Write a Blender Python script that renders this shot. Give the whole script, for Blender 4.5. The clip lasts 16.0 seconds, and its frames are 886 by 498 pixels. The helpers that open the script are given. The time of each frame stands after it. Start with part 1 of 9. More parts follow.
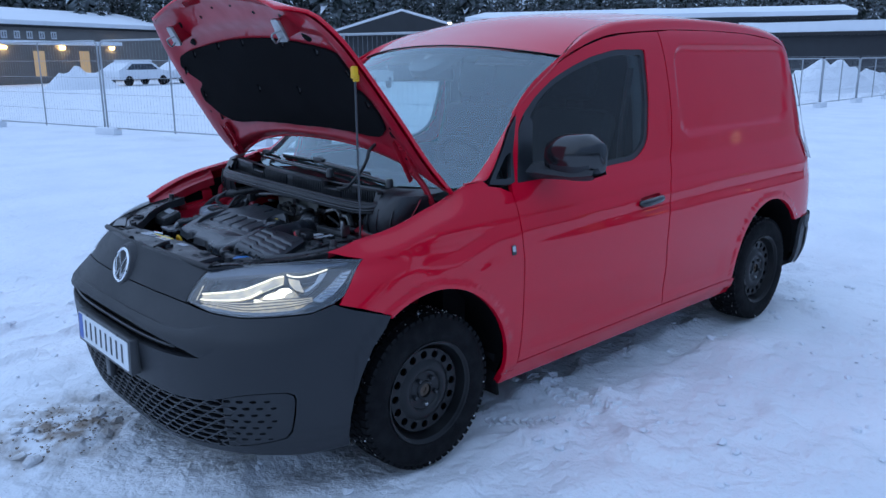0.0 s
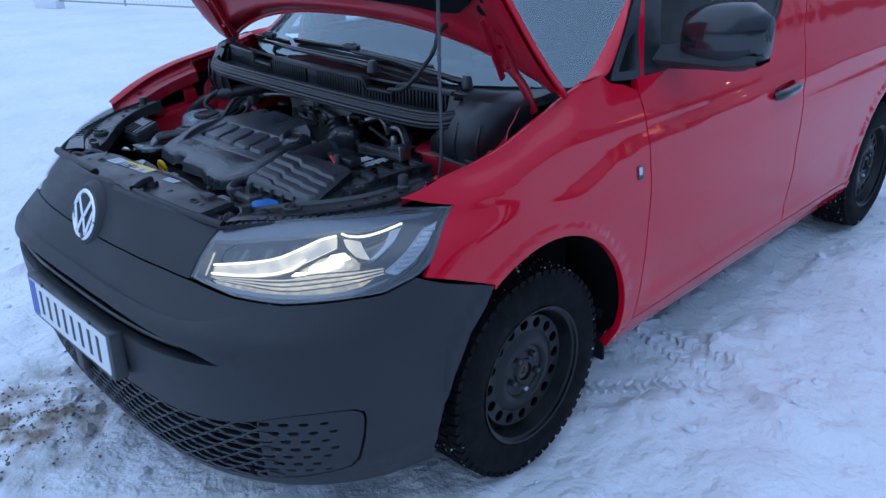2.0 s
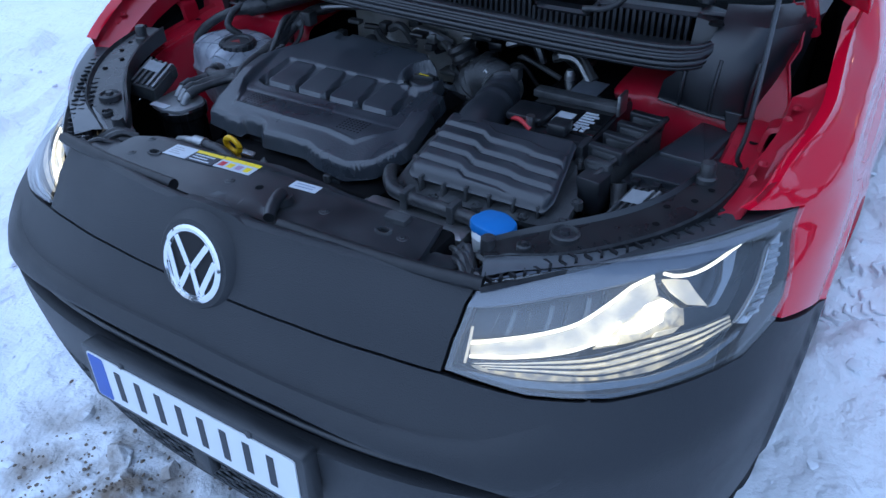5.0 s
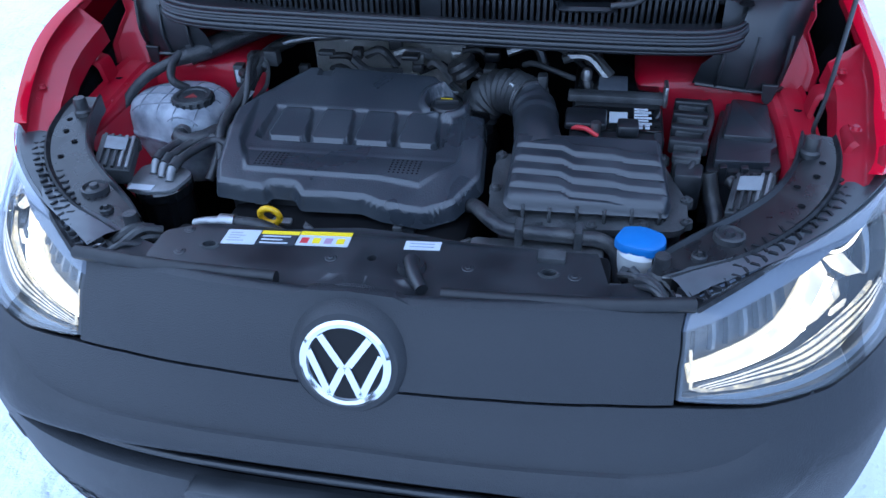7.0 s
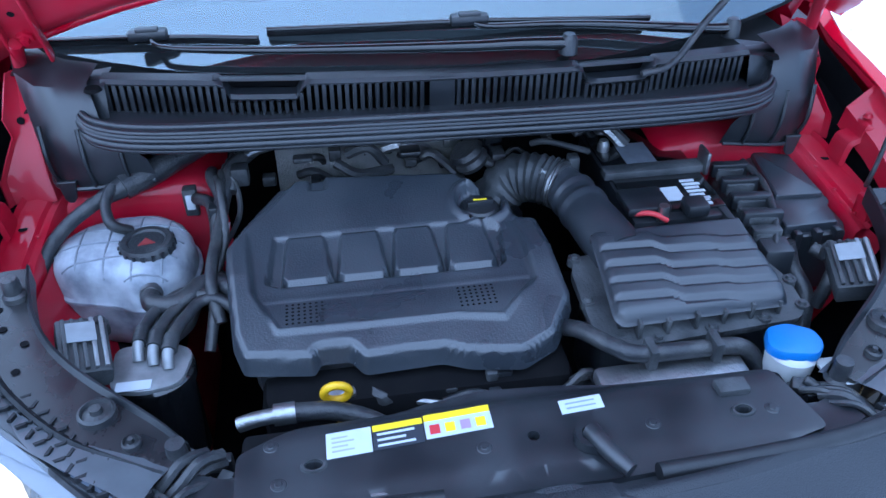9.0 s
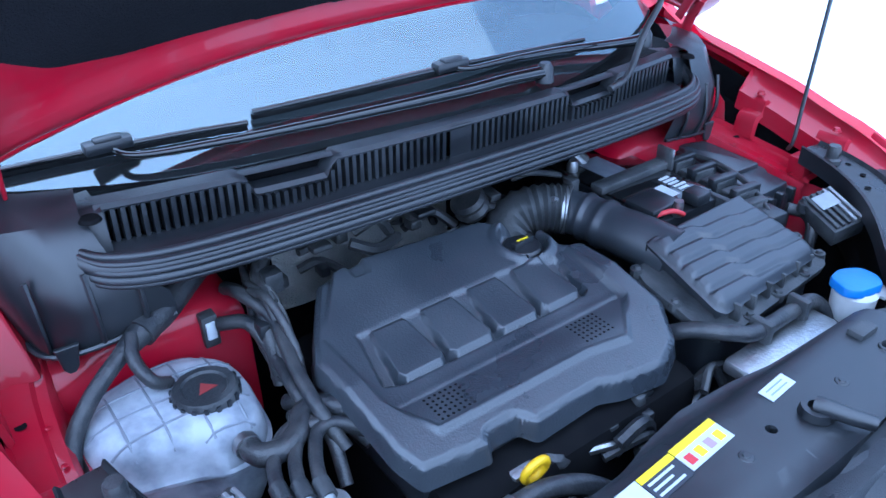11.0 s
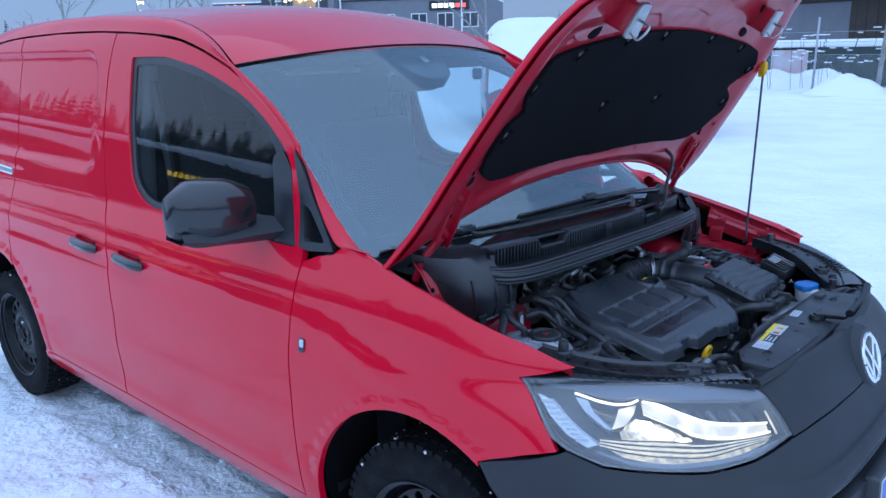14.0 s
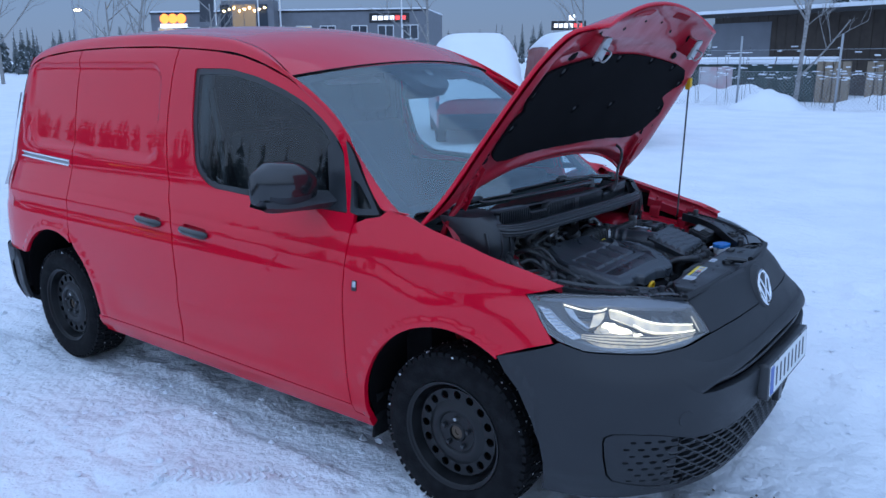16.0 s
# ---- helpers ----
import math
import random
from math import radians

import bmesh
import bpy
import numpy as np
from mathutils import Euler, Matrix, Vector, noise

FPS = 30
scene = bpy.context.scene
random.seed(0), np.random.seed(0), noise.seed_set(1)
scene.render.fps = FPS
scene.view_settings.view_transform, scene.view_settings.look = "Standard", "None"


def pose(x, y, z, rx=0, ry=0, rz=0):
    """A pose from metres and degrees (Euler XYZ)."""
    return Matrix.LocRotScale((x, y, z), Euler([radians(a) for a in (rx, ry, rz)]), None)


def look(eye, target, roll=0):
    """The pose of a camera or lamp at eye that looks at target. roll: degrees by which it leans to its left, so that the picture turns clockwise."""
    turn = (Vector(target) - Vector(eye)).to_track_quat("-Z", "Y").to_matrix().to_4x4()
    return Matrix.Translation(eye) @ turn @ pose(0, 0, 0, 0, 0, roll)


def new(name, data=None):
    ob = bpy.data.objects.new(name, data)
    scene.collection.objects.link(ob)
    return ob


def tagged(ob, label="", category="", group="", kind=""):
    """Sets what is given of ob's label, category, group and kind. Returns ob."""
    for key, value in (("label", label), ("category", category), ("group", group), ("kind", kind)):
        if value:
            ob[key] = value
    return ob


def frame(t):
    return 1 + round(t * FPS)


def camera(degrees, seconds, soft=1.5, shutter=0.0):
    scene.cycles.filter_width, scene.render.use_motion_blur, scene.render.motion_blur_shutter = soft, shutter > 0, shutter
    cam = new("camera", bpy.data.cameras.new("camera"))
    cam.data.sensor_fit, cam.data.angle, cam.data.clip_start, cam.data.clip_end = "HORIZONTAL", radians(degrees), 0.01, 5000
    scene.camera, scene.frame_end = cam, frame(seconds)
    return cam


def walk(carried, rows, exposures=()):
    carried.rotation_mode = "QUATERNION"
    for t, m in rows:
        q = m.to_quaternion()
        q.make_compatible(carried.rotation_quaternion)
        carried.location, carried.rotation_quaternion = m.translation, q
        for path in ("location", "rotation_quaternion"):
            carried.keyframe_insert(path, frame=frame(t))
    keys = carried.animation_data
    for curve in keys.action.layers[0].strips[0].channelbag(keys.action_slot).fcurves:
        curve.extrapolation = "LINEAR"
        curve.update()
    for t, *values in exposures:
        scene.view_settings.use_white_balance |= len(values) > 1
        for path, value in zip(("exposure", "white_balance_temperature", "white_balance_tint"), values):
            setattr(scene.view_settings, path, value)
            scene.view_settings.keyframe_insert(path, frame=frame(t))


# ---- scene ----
cam = camera(58.6, 16.0, shutter=0.0)
EXPO, KELVIN, TINT, SKY, SUN, LAMP = 0.80, 6300, 12, 0.120, 0.6, 1.2
CLOUD = (2.02, 3.22, 5.5, 1)
PATH = [
    (0, (1.932, 3.058, 1.606), (0.626, 1.618, 1.135), -0.3),
    (0.5, (1.862, 2.839, 1.574), (0.549, 1.423, 1.053), -0.6),
    (1, (1.803, 2.588, 1.568), (0.485, 1.211, 0.962), -0.7),
    (1.5, (1.703, 2.342, 1.539), (0.392, 0.994, 0.858), -1.0),
    (2, (1.57, 2.085, 1.545), (0.277, 0.773, 0.765), -1.2),
    (2.5, (1.53, 1.857, 1.534), (0.249, 0.593, 0.662), -1.3),
    (3, (1.494, 1.622, 1.541), (0.213, 0.433, 0.568), -1.0),
    (3.5, (1.448, 1.412, 1.545), (0.158, 0.301, 0.494), -0.6),
    (4, (1.431, 1.252, 1.551), (0.127, 0.215, 0.446), -0.7),
    (4.5, (1.482, 1.096, 1.576), (0.157, 0.13, 0.431), -1.1),
    (4.7, (1.506, 1.038, 1.59), (0.169, 0.094, 0.44), -1.5),
    (6.8, (1.599, 0.387, 1.637), (0.04, -0.006, 0.446), -2.6),
    (7, (1.628, 0.321, 1.634), (0.058, -0.022, 0.443), -2.7),
    (7.5, (1.598, 0.17, 1.656), (-0.001, -0.033, 0.472), -2.2),
    (8, (1.469, 0.022, 1.663), (-0.14, -0.063, 0.478), -2.1),
    (8.5, (1.387, -0.087, 1.665), (-0.227, -0.023, 0.484), -1.2),
    (8.7, (1.359, -0.139, 1.662), (-0.252, -0.004, 0.484), -0.8),
    (10.8, (1.049, -0.692, 1.608), (-0.353, 0.249, 0.537), -0.9),
    (11, (1.017, -0.765, 1.595), (-0.359, 0.253, 0.559), -0.9),
    (11.5, (0.961, -0.962, 1.585), (-0.366, 0.203, 0.645), -0.9),
    (12, (0.998, -1.173, 1.567), (-0.297, 0.111, 0.747), -0.2),
    (12.5, (1.067, -1.448, 1.581), (-0.206, -0.075, 0.879), 0.0),
    (13, (1.118, -1.714, 1.598), (-0.163, -0.304, 0.988), -0.2),
    (13.5, (1.182, -1.991, 1.634), (-0.108, -0.561, 1.095), -0.7),
    (14, (1.313, -2.231, 1.656), (0.026, -0.783, 1.159), -1.2),
    (14.5, (1.388, -2.456, 1.691), (0.107, -0.995, 1.219), -1.5),
    (15, (1.394, -2.689, 1.679), (0.146, -1.199, 1.207), -1.4),
    (15.5, (1.474, -2.865, 1.691), (0.258, -1.347, 1.223), -1.1),
    (16, (1.615, -3.029, 1.681), (0.445, -1.478, 1.21), -0.4),
]

walk(cam, [(t, look(eye, target, roll)) for t, eye, target, roll in PATH],
     [(t, EXPO + e, KELVIN - k, TINT) for t, e, k in ((0, -0.12, 60), (2, 0.02, 100), (3.5, 0.18, 130), (4.5, 0.26, 150), (7, 1.05, 250), (8.5, 1.46, 320), (11, 1.86, 360), (12, 1.42, 320), (12.5, 1.14, 290), (13.5, 0.60, 220), (15, 0.1, 120), (16, -0.04, 40))])

# ---- daylight: blue dusk under a snow-bright overcast sky ----
world = bpy.data.worlds.new("dusk_sky")
scene.world = world
world.use_nodes = True
wn = world.node_tree
wn.nodes.clear()
sky = wn.nodes.new("ShaderNodeTexSky")
sky.sky_type = "NISHITA"
sky.sun_disc = False
sky.sun_elevation = radians(32.0)
sky.sun_rotation = radians(125.0)
sky.air_density, sky.dust_density, sky.ozone_density = 1.0, 0.3, 3.0
bg = wn.nodes.new("ShaderNodeBackground")
bg.inputs["Strength"].default_value = SKY
wout = wn.nodes.new("ShaderNodeOutputWorld")
# the cloud layer: brightest overhead, a third as bright at the horizon
wco = wn.nodes.new("ShaderNodeTexCoord")
sep = wn.nodes.new("ShaderNodeSeparateXYZ")
lift = wn.nodes.new("ShaderNodeMapRange")
lift.inputs[1].default_value, lift.inputs[2].default_value, lift.inputs[3].default_value, lift.inputs[4].default_value = 0.0, 1.0, 0.47, 1.14
cloud = wn.nodes.new("ShaderNodeMix")
cloud.data_type = "RGBA"
cloud.inputs[6].default_value, cloud.inputs[7].default_value = (0, 0, 0, 1), CLOUD
both = wn.nodes.new("ShaderNodeMix")
both.data_type = "RGBA"
both.inputs[0].default_value = 0.96
wn.links.new(wco.outputs["Generated"], sep.inputs[0])
wn.links.new(sep.outputs["Z"], lift.inputs[0])
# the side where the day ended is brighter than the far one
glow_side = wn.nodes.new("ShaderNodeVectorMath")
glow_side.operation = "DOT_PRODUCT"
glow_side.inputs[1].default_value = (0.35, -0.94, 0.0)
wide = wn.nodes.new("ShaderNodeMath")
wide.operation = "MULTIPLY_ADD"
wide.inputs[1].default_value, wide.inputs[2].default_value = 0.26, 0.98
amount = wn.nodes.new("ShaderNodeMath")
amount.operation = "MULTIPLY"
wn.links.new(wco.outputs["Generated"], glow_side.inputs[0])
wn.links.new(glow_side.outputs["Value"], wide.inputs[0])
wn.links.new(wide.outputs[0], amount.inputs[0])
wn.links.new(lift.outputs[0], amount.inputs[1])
cloud.clamp_factor = False
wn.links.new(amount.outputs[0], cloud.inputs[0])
wn.links.new(sky.outputs[0], both.inputs[6])
wn.links.new(cloud.outputs[2], both.inputs[7])
wn.links.new(both.outputs[2], bg.inputs[0])
wn.links.new(bg.outputs[0], wout.inputs[0])
sun = new("overcast_sun", bpy.data.lights.new("overcast_sun", "SUN"))
sun.data.energy, sun.data.angle, sun.data.color = SUN, radians(170), (0.75, 0.88, 1.0)
sun.matrix_basis = look((0, 0, 50), (-14, 42, 0))


# ---- materials ----
def material(name, color, rough=0.5, metal=0.0, coat=0.0, var=0.0, scale=8.0, bump=0.0, bscale=60.0, tone=None, spec=0.5,
             glow=None, power=0.0, detail=6.0, island=0.0, rvar=0.0):
    """A surface with a second tone mixed in by noise, roughness wear and fine relief."""
    m = bpy.data.materials.new(name)
    m.use_nodes = True
    nt = m.node_tree
    b = nt.nodes["Principled BSDF"]
    b.inputs["Base Color"].default_value = (*color, 1)
    b.inputs["Roughness"].default_value = rough
    b.inputs["Metallic"].default_value = metal
    b.inputs["Coat Weight"].default_value = coat
    b.inputs["Coat Roughness"].default_value = 0.015
    b.inputs["Specular IOR Level"].default_value = spec
    co = nt.nodes.new("ShaderNodeTexCoord")
    if var or rvar:
        n = nt.nodes.new("ShaderNodeTexNoise")
        n.inputs["Scale"].default_value, n.inputs["Detail"].default_value = scale, detail
        nt.links.new(co.outputs["Object"], n.inputs["Vector"])
        ramp = nt.nodes.new("ShaderNodeValToRGB")
        ramp.color_ramp.elements[0].position, ramp.color_ramp.elements[1].position = 0.38, 0.68
        nt.links.new(n.outputs["Fac"], ramp.inputs[0])
        if var:
            mix = nt.nodes.new("ShaderNodeMix")
            mix.data_type = "RGBA"
            t = tone or tuple(c * 0.55 for c in color)
            mix.inputs[6].default_value, mix.inputs[7].default_value = (*color, 1), (*t, 1)
            mul = nt.nodes.new("ShaderNodeMath")
            mul.operation = "MULTIPLY"
            mul.inputs[1].default_value = var
            nt.links.new(ramp.outputs[0], mul.inputs[0])
            nt.links.new(mul.outputs[0], mix.inputs[0])
            nt.links.new(mix.outputs[2], b.inputs["Base Color"])
        if rvar:
            mr = nt.nodes.new("ShaderNodeMapRange")
            mr.inputs[3].default_value, mr.inputs[4].default_value = rough, min(1, rough + rvar)
            nt.links.new(ramp.outputs[0], mr.inputs[0])
            nt.links.new(mr.outputs[0], b.inputs["Roughness"])
    if bump:
        n2 = nt.nodes.new("ShaderNodeTexNoise")
        n2.inputs["Scale"].default_value, n2.inputs["Detail"].default_value = bscale, 5.0
        nt.links.new(co.outputs["Object"], n2.inputs["Vector"])
        bp = nt.nodes.new("ShaderNodeBump")
        bp.inputs["Strength"].default_value, bp.inputs["Distance"].default_value = bump, 0.01
        nt.links.new(n2.outputs["Fac"], bp.inputs["Height"])
        nt.links.new(bp.outputs[0], b.inputs["Normal"])
    if glow:
        b.inputs["Emission Color"].default_value, b.inputs["Emission Strength"].default_value = (*glow, 1), power
    return m


def glass(name, tint, rough=0.0, f0=0.05, film=0.0, sheen=(1, 1, 1)):
    """Clear pane: see-through, mirroring more at a glancing angle, with a thin pale veil."""
    m = bpy.data.materials.new(name)
    m.use_nodes = True
    nt = m.node_tree
    nt.nodes.clear()
    out = nt.nodes.new("ShaderNodeOutputMaterial")
    mix = nt.nodes.new("ShaderNodeMixShader")
    tr = nt.nodes.new("ShaderNodeBsdfTransparent")
    gl = nt.nodes.new("ShaderNodeBsdfGlossy")
    lw = nt.nodes.new("ShaderNodeLayerWeight")
    lw.inputs["Blend"].default_value = 0.5
    pw = nt.nodes.new("ShaderNodeMath")
    pw.operation = "POWER"
    pw.inputs[1].default_value = 5.0
    fr = nt.nodes.new("ShaderNodeMath")
    fr.operation = "MULTIPLY_ADD"
    fr.inputs[1].default_value, fr.inputs[2].default_value = 1 - f0, f0
    nt.links.new(lw.outputs["Facing"], pw.inputs[0])
    nt.links.new(pw.outputs[0], fr.inputs[0])
    tr.inputs[0].default_value = (*tint, 1)
    gl.inputs[0].default_value = (*sheen, 1)
    gl.inputs["Roughness"].default_value = rough
    nt.links.new(fr.outputs[0], mix.inputs[0])
    if film:
        pale_haze = nt.nodes.new("ShaderNodeBsdfDiffuse")
        pale_haze.inputs[0].default_value = (0.75, 0.78, 0.8, 1)
        noise = nt.nodes.new("ShaderNodeTexNoise")
        noise.inputs["Scale"].default_value, noise.inputs["Detail"].default_value = 2.2, 6.0
        fm = nt.nodes.new("ShaderNodeMapRange")
        fm.inputs[1].default_value, fm.inputs[2].default_value = 0.3, 0.7
        fm.inputs[3].default_value, fm.inputs[4].default_value = film * 0.75, film * 1.25
        veil = nt.nodes.new("ShaderNodeMixShader")
        nt.links.new(noise.outputs["Fac"], fm.inputs[0])
        nt.links.new(fm.outputs[0], veil.inputs[0])
        nt.links.new(tr.outputs[0], veil.inputs[1])
        nt.links.new(pale_haze.outputs[0], veil.inputs[2])
        nt.links.new(veil.outputs[0], mix.inputs[1])
    else:
        nt.links.new(tr.outputs[0], mix.inputs[1])
    nt.links.new(gl.outputs[0], mix.inputs[2])
    nt.links.new(mix.outputs[0], out.inputs[0])
    return m


RED = material("red_car_paint", (0.64, 0.001, 0.022), 0.45, 0, 0.95, var=0.12, scale=3.0, tone=(0.61, 0.002, 0.028), rvar=0.08, spec=0.03)
# darker, less coated copy of the body red, with a dull mottle
RED_BAY = material("darker_body_red", (0.42, 0.003, 0.020), 0.36, 0, 0.5, var=0.5, scale=11, tone=(0.33, 0.035, 0.05), rvar=0.25, spec=0.2)
BUMPER = material("grained_dark_plastic", (0.0165, 0.019, 0.023), 0.46, var=0.35, scale=5, tone=(0.020, 0.022, 0.026), bump=0.25, bscale=420, rvar=0.12)
BLACK = material("black_plastic", (0.011, 0.013, 0.016), 0.30, var=0.6, scale=9, tone=(0.028, 0.032, 0.037), bump=0.07, bscale=700, rvar=0.2, spec=0.75)
COVER = material("engine_cover_plastic", (0.028, 0.034, 0.042), 0.26, var=0.6, scale=7, tone=(0.058, 0.066, 0.075), bump=0.12, bscale=300, rvar=0.22, spec=0.8)
DUSTY = material("dusty_black_plastic", (0.026, 0.029, 0.032), 0.42, var=0.8, scale=16, tone=(0.085, 0.089, 0.092), bump=0.2, bscale=160, rvar=0.25)
GLOSSBLACK = material("gloss_black", (0.008, 0.009, 0.01), 0.12, coat=0.6)
# near-black for black parts; also painted as shade in gaps, holes and bay
DARK = material("black_and_gap_shade", (0.006, 0.006, 0.007), 0.85, spec=0.08, var=0.4, scale=20, tone=(0.012, 0.012, 0.012))
RUBBER = material("tyre_rubber", (0.007, 0.007, 0.008), 0.8, spec=0.12, var=0.6, scale=22, tone=(0.018, 0.019, 0.020), bump=0.3, bscale=120)
HOSE = material("hose_rubber", (0.020, 0.022, 0.026), 0.38, var=0.6, scale=30, tone=(0.075, 0.075, 0.073), bump=0.2, bscale=200)
STEEL = material("black_steel_wheel", (0.006, 0.007, 0.008), 0.28, spec=0.4, var=0.5, scale=12, tone=(0.018, 0.018, 0.02), rvar=0.3)
CHROME = material("chrome", (0.82, 0.84, 0.86), 0.08, 1.0)
ALU = material("cast_aluminium", (0.42, 0.43, 0.44), 0.42, 1.0, var=0.5, scale=30, tone=(0.22, 0.22, 0.22), bump=0.2, bscale=140)
ZINC = material("zinc_latch", (0.45, 0.46, 0.46), 0.35, 1.0, var=0.5, scale=25, tone=(0.25, 0.25, 0.25))
FOIL = material("embossed_heat_shield", (0.55, 0.55, 0.53), 0.42, 1.0, bump=0.6, bscale=300, var=0.5, scale=14, tone=(0.2, 0.2, 0.2))
PADMAT = material("felt_insulation_pad", (0.007, 0.007, 0.008), 0.95, spec=0.1, bump=0.5, bscale=300, var=0.4, scale=6, tone=(0.013, 0.013, 0.015))
PLATE_WHITE = material("plate_white", (0.75, 0.77, 0.78), 0.35, var=0.2, scale=20, tone=(0.6, 0.62, 0.63))
PLATE_BLUE = material("plate_blue", (0.02, 0.09, 0.42), 0.35)
INK = material("printed_ink", (0.03, 0.035, 0.045), 0.5)
YELLOW = material("yellow_plastic", (0.85, 0.48, 0.01), 0.4, var=0.3, scale=30)
YELLOW_P = material("yellow_print", (0.90, 0.66, 0.02), 0.45)
PAPER = material("white_sticker", (0.52, 0.56, 0.60), 0.5, var=0.3, scale=60, tone=(0.6, 0.62, 0.65))
REDPRINT = material("red_print", (0.6, 0.04, 0.05), 0.5)
BLUECAP = material("blue_cap_plastic", (0.012, 0.17, 0.50), 0.4, var=0.2, scale=30, bump=0.1)
MILKY = material("milky_plastic_tank", (0.40, 0.43, 0.47), 0.42, var=0.9, scale=22, tone=(0.16, 0.18, 0.21), rvar=0.2)
WHITEPL = material("white_plastic", (0.6, 0.62, 0.62), 0.5, var=0.4, scale=30)
SEATMAT = material("seat_fabric", (0.02, 0.021, 0.023), 0.9, bump=0.4, bscale=300, var=0.4, scale=9)
DASH = material("dashboard_plastic", (0.012, 0.013, 0.014), 0.85, spec=0.15, bump=0.2, bscale=200, var=0.3, scale=5)
HEADLINER = material("headliner", (0.28, 0.29, 0.29), 0.9, bump=0.3, bscale=200, var=0.2)
GREYTRIM = material("grey_pillar_trim", (0.22, 0.23, 0.24), 0.8, var=0.2)
GLASS = glass("windscreen_glass", (0.80, 0.91, 0.92), 0.0, 0.15, 0.02, (0.80, 0.95, 1.0))
GLASS_DARK = glass("side_glass", (0.50, 0.60, 0.61), 0.0, 0.055, 0.004)
LENS = glass("lamp_lens", (0.93, 0.95, 0.97), 0.0, 0.10, 0.045)
LAMPGREY = material("lamp_bezel", (0.05, 0.055, 0.06), 0.28, 0.2)
RIMGREY = material("lamp_rim_clear", (0.14, 0.16, 0.18), 0.25, 0.0, coat=0.6)
LAMPCHROME = material("lamp_reflector", (0.75, 0.77, 0.8), 0.16, 1.0)
DRL = material("daylight_led_guide", (0.9, 0.9, 0.9), 0.4, glow=(1.0, 0.93, 0.66), power=LAMP * 0.75)
BEAM = material("low_beam_led", (0.9, 0.9, 0.9), 0.4, glow=(1.0, 0.95, 0.74), power=LAMP * 1.6)
INDIC = material("clear_indicator", (0.62, 0.64, 0.66), 0.2, 0.6)
REDLENS = material("tail_lamp_lens", (0.12, 0.004, 0.008), 0.15, coat=0.8)


# ---- building helpers ----
def part(name, bm, mat, parent=None, label="", smooth=False):
    """Links a bmesh as one mesh object under its thing."""
    me = bpy.data.meshes.new(name)
    if isinstance(bm, tuple):
        me.from_pydata(*bm)
        me.update()
    else:
        bm.to_mesh(me)
        bm.free()
    for mm in (mat if isinstance(mat, (list, tuple)) else [mat]):
        me.materials.append(mm)
    if smooth:
        me.shade_smooth()
        if smooth is not True:
            me.set_sharp_from_angle(angle=radians(smooth))
    ob = new(name, me)
    ob.parent = parent
    if label:
        ob["label"] = label
    return ob


def thing(name, label, category, group="", kind=""):
    return tagged(new(name), label, category, group, kind)


def add_box(bm, lo, hi, bevel=0.0, m=None, seg=2):
    """A bevelled box between two corners, placed by m."""
    c = [(a + b) / 2 for a, b in zip(lo, hi)]
    s = [abs(b - a) for a, b in zip(lo, hi)]
    vs = bmesh.ops.create_cube(bm, size=1, matrix=Matrix.LocRotScale(c, None, s))["verts"]
    if bevel:
        es = list({e for v in vs for e in v.link_edges})
        r = bmesh.ops.bevel(bm, geom=es, offset=bevel, segments=seg, profile=0.5, affect="EDGES")
        vs = list({v for f in r["faces"] for v in f.verts} | {v for v in vs if v.is_valid})
    if m:
        bmesh.ops.transform(bm, matrix=m, verts=vs)
    return vs


def box(name, lo, hi, mat, parent, bevel=0.005, m=None, label=""):
    bm = bmesh.new()
    add_box(bm, lo, hi, bevel, m)
    return part(name, bm, mat, parent, label, smooth=35)


def smooth_path(pts, n=8):
    """A Catmull-Rom curve through the points."""
    P = [Vector(p) for p in pts]
    P = [2 * P[0] - P[1]] + P + [2 * P[-1] - P[-2]]
    out = []
    for i in range(1, len(P) - 2):
        a, b, c, d = P[i - 1:i + 3]
        for k in range(n):
            t = k / n
            out.append(0.5 * (2 * b + (c - a) * t + (2 * a - 5 * b + 4 * c - d) * t * t + (3 * b - a - 3 * c + d) * t ** 3))
    out.append(P[-2])
    return out


def add_tube(bm, path, r, seg=10, ribs=0.0, caps=True):
    """A tube along points; r is a number or a function of 0..1."""
    P = [Vector(p) for p in path]
    rings, up = [], None
    for i, p in enumerate(P):
        d = (P[min(i + 1, len(P) - 1)] - P[max(i - 1, 0)]).normalized()
        if up is None:
            up = d.orthogonal().normalized()
        up = (up - d * up.dot(d)).normalized()
        side = d.cross(up)
        rr = r(i / (len(P) - 1)) if callable(r) else r
        if ribs and i % 2:
            rr *= 1 + ribs
        rings.append([bm.verts.new(p + rr * (math.cos(a) * up + math.sin(a) * side)) for a in (2 * math.pi * k / seg for k in range(seg))])
    for a, b in zip(rings, rings[1:]):
        for k in range(seg):
            bm.faces.new((a[k], a[(k + 1) % seg], b[(k + 1) % seg], b[k]))
    if caps:
        bm.faces.new(rings[0][::-1])
        bm.faces.new(rings[-1])


def tube(name, pts, r, mat, parent, seg=10, n=8, label="", ribs=0.0):
    bm = bmesh.new()
    add_tube(bm, smooth_path(pts, n) if n else pts, r, seg, ribs)
    return part(name, bm, mat, parent, label, smooth=50)


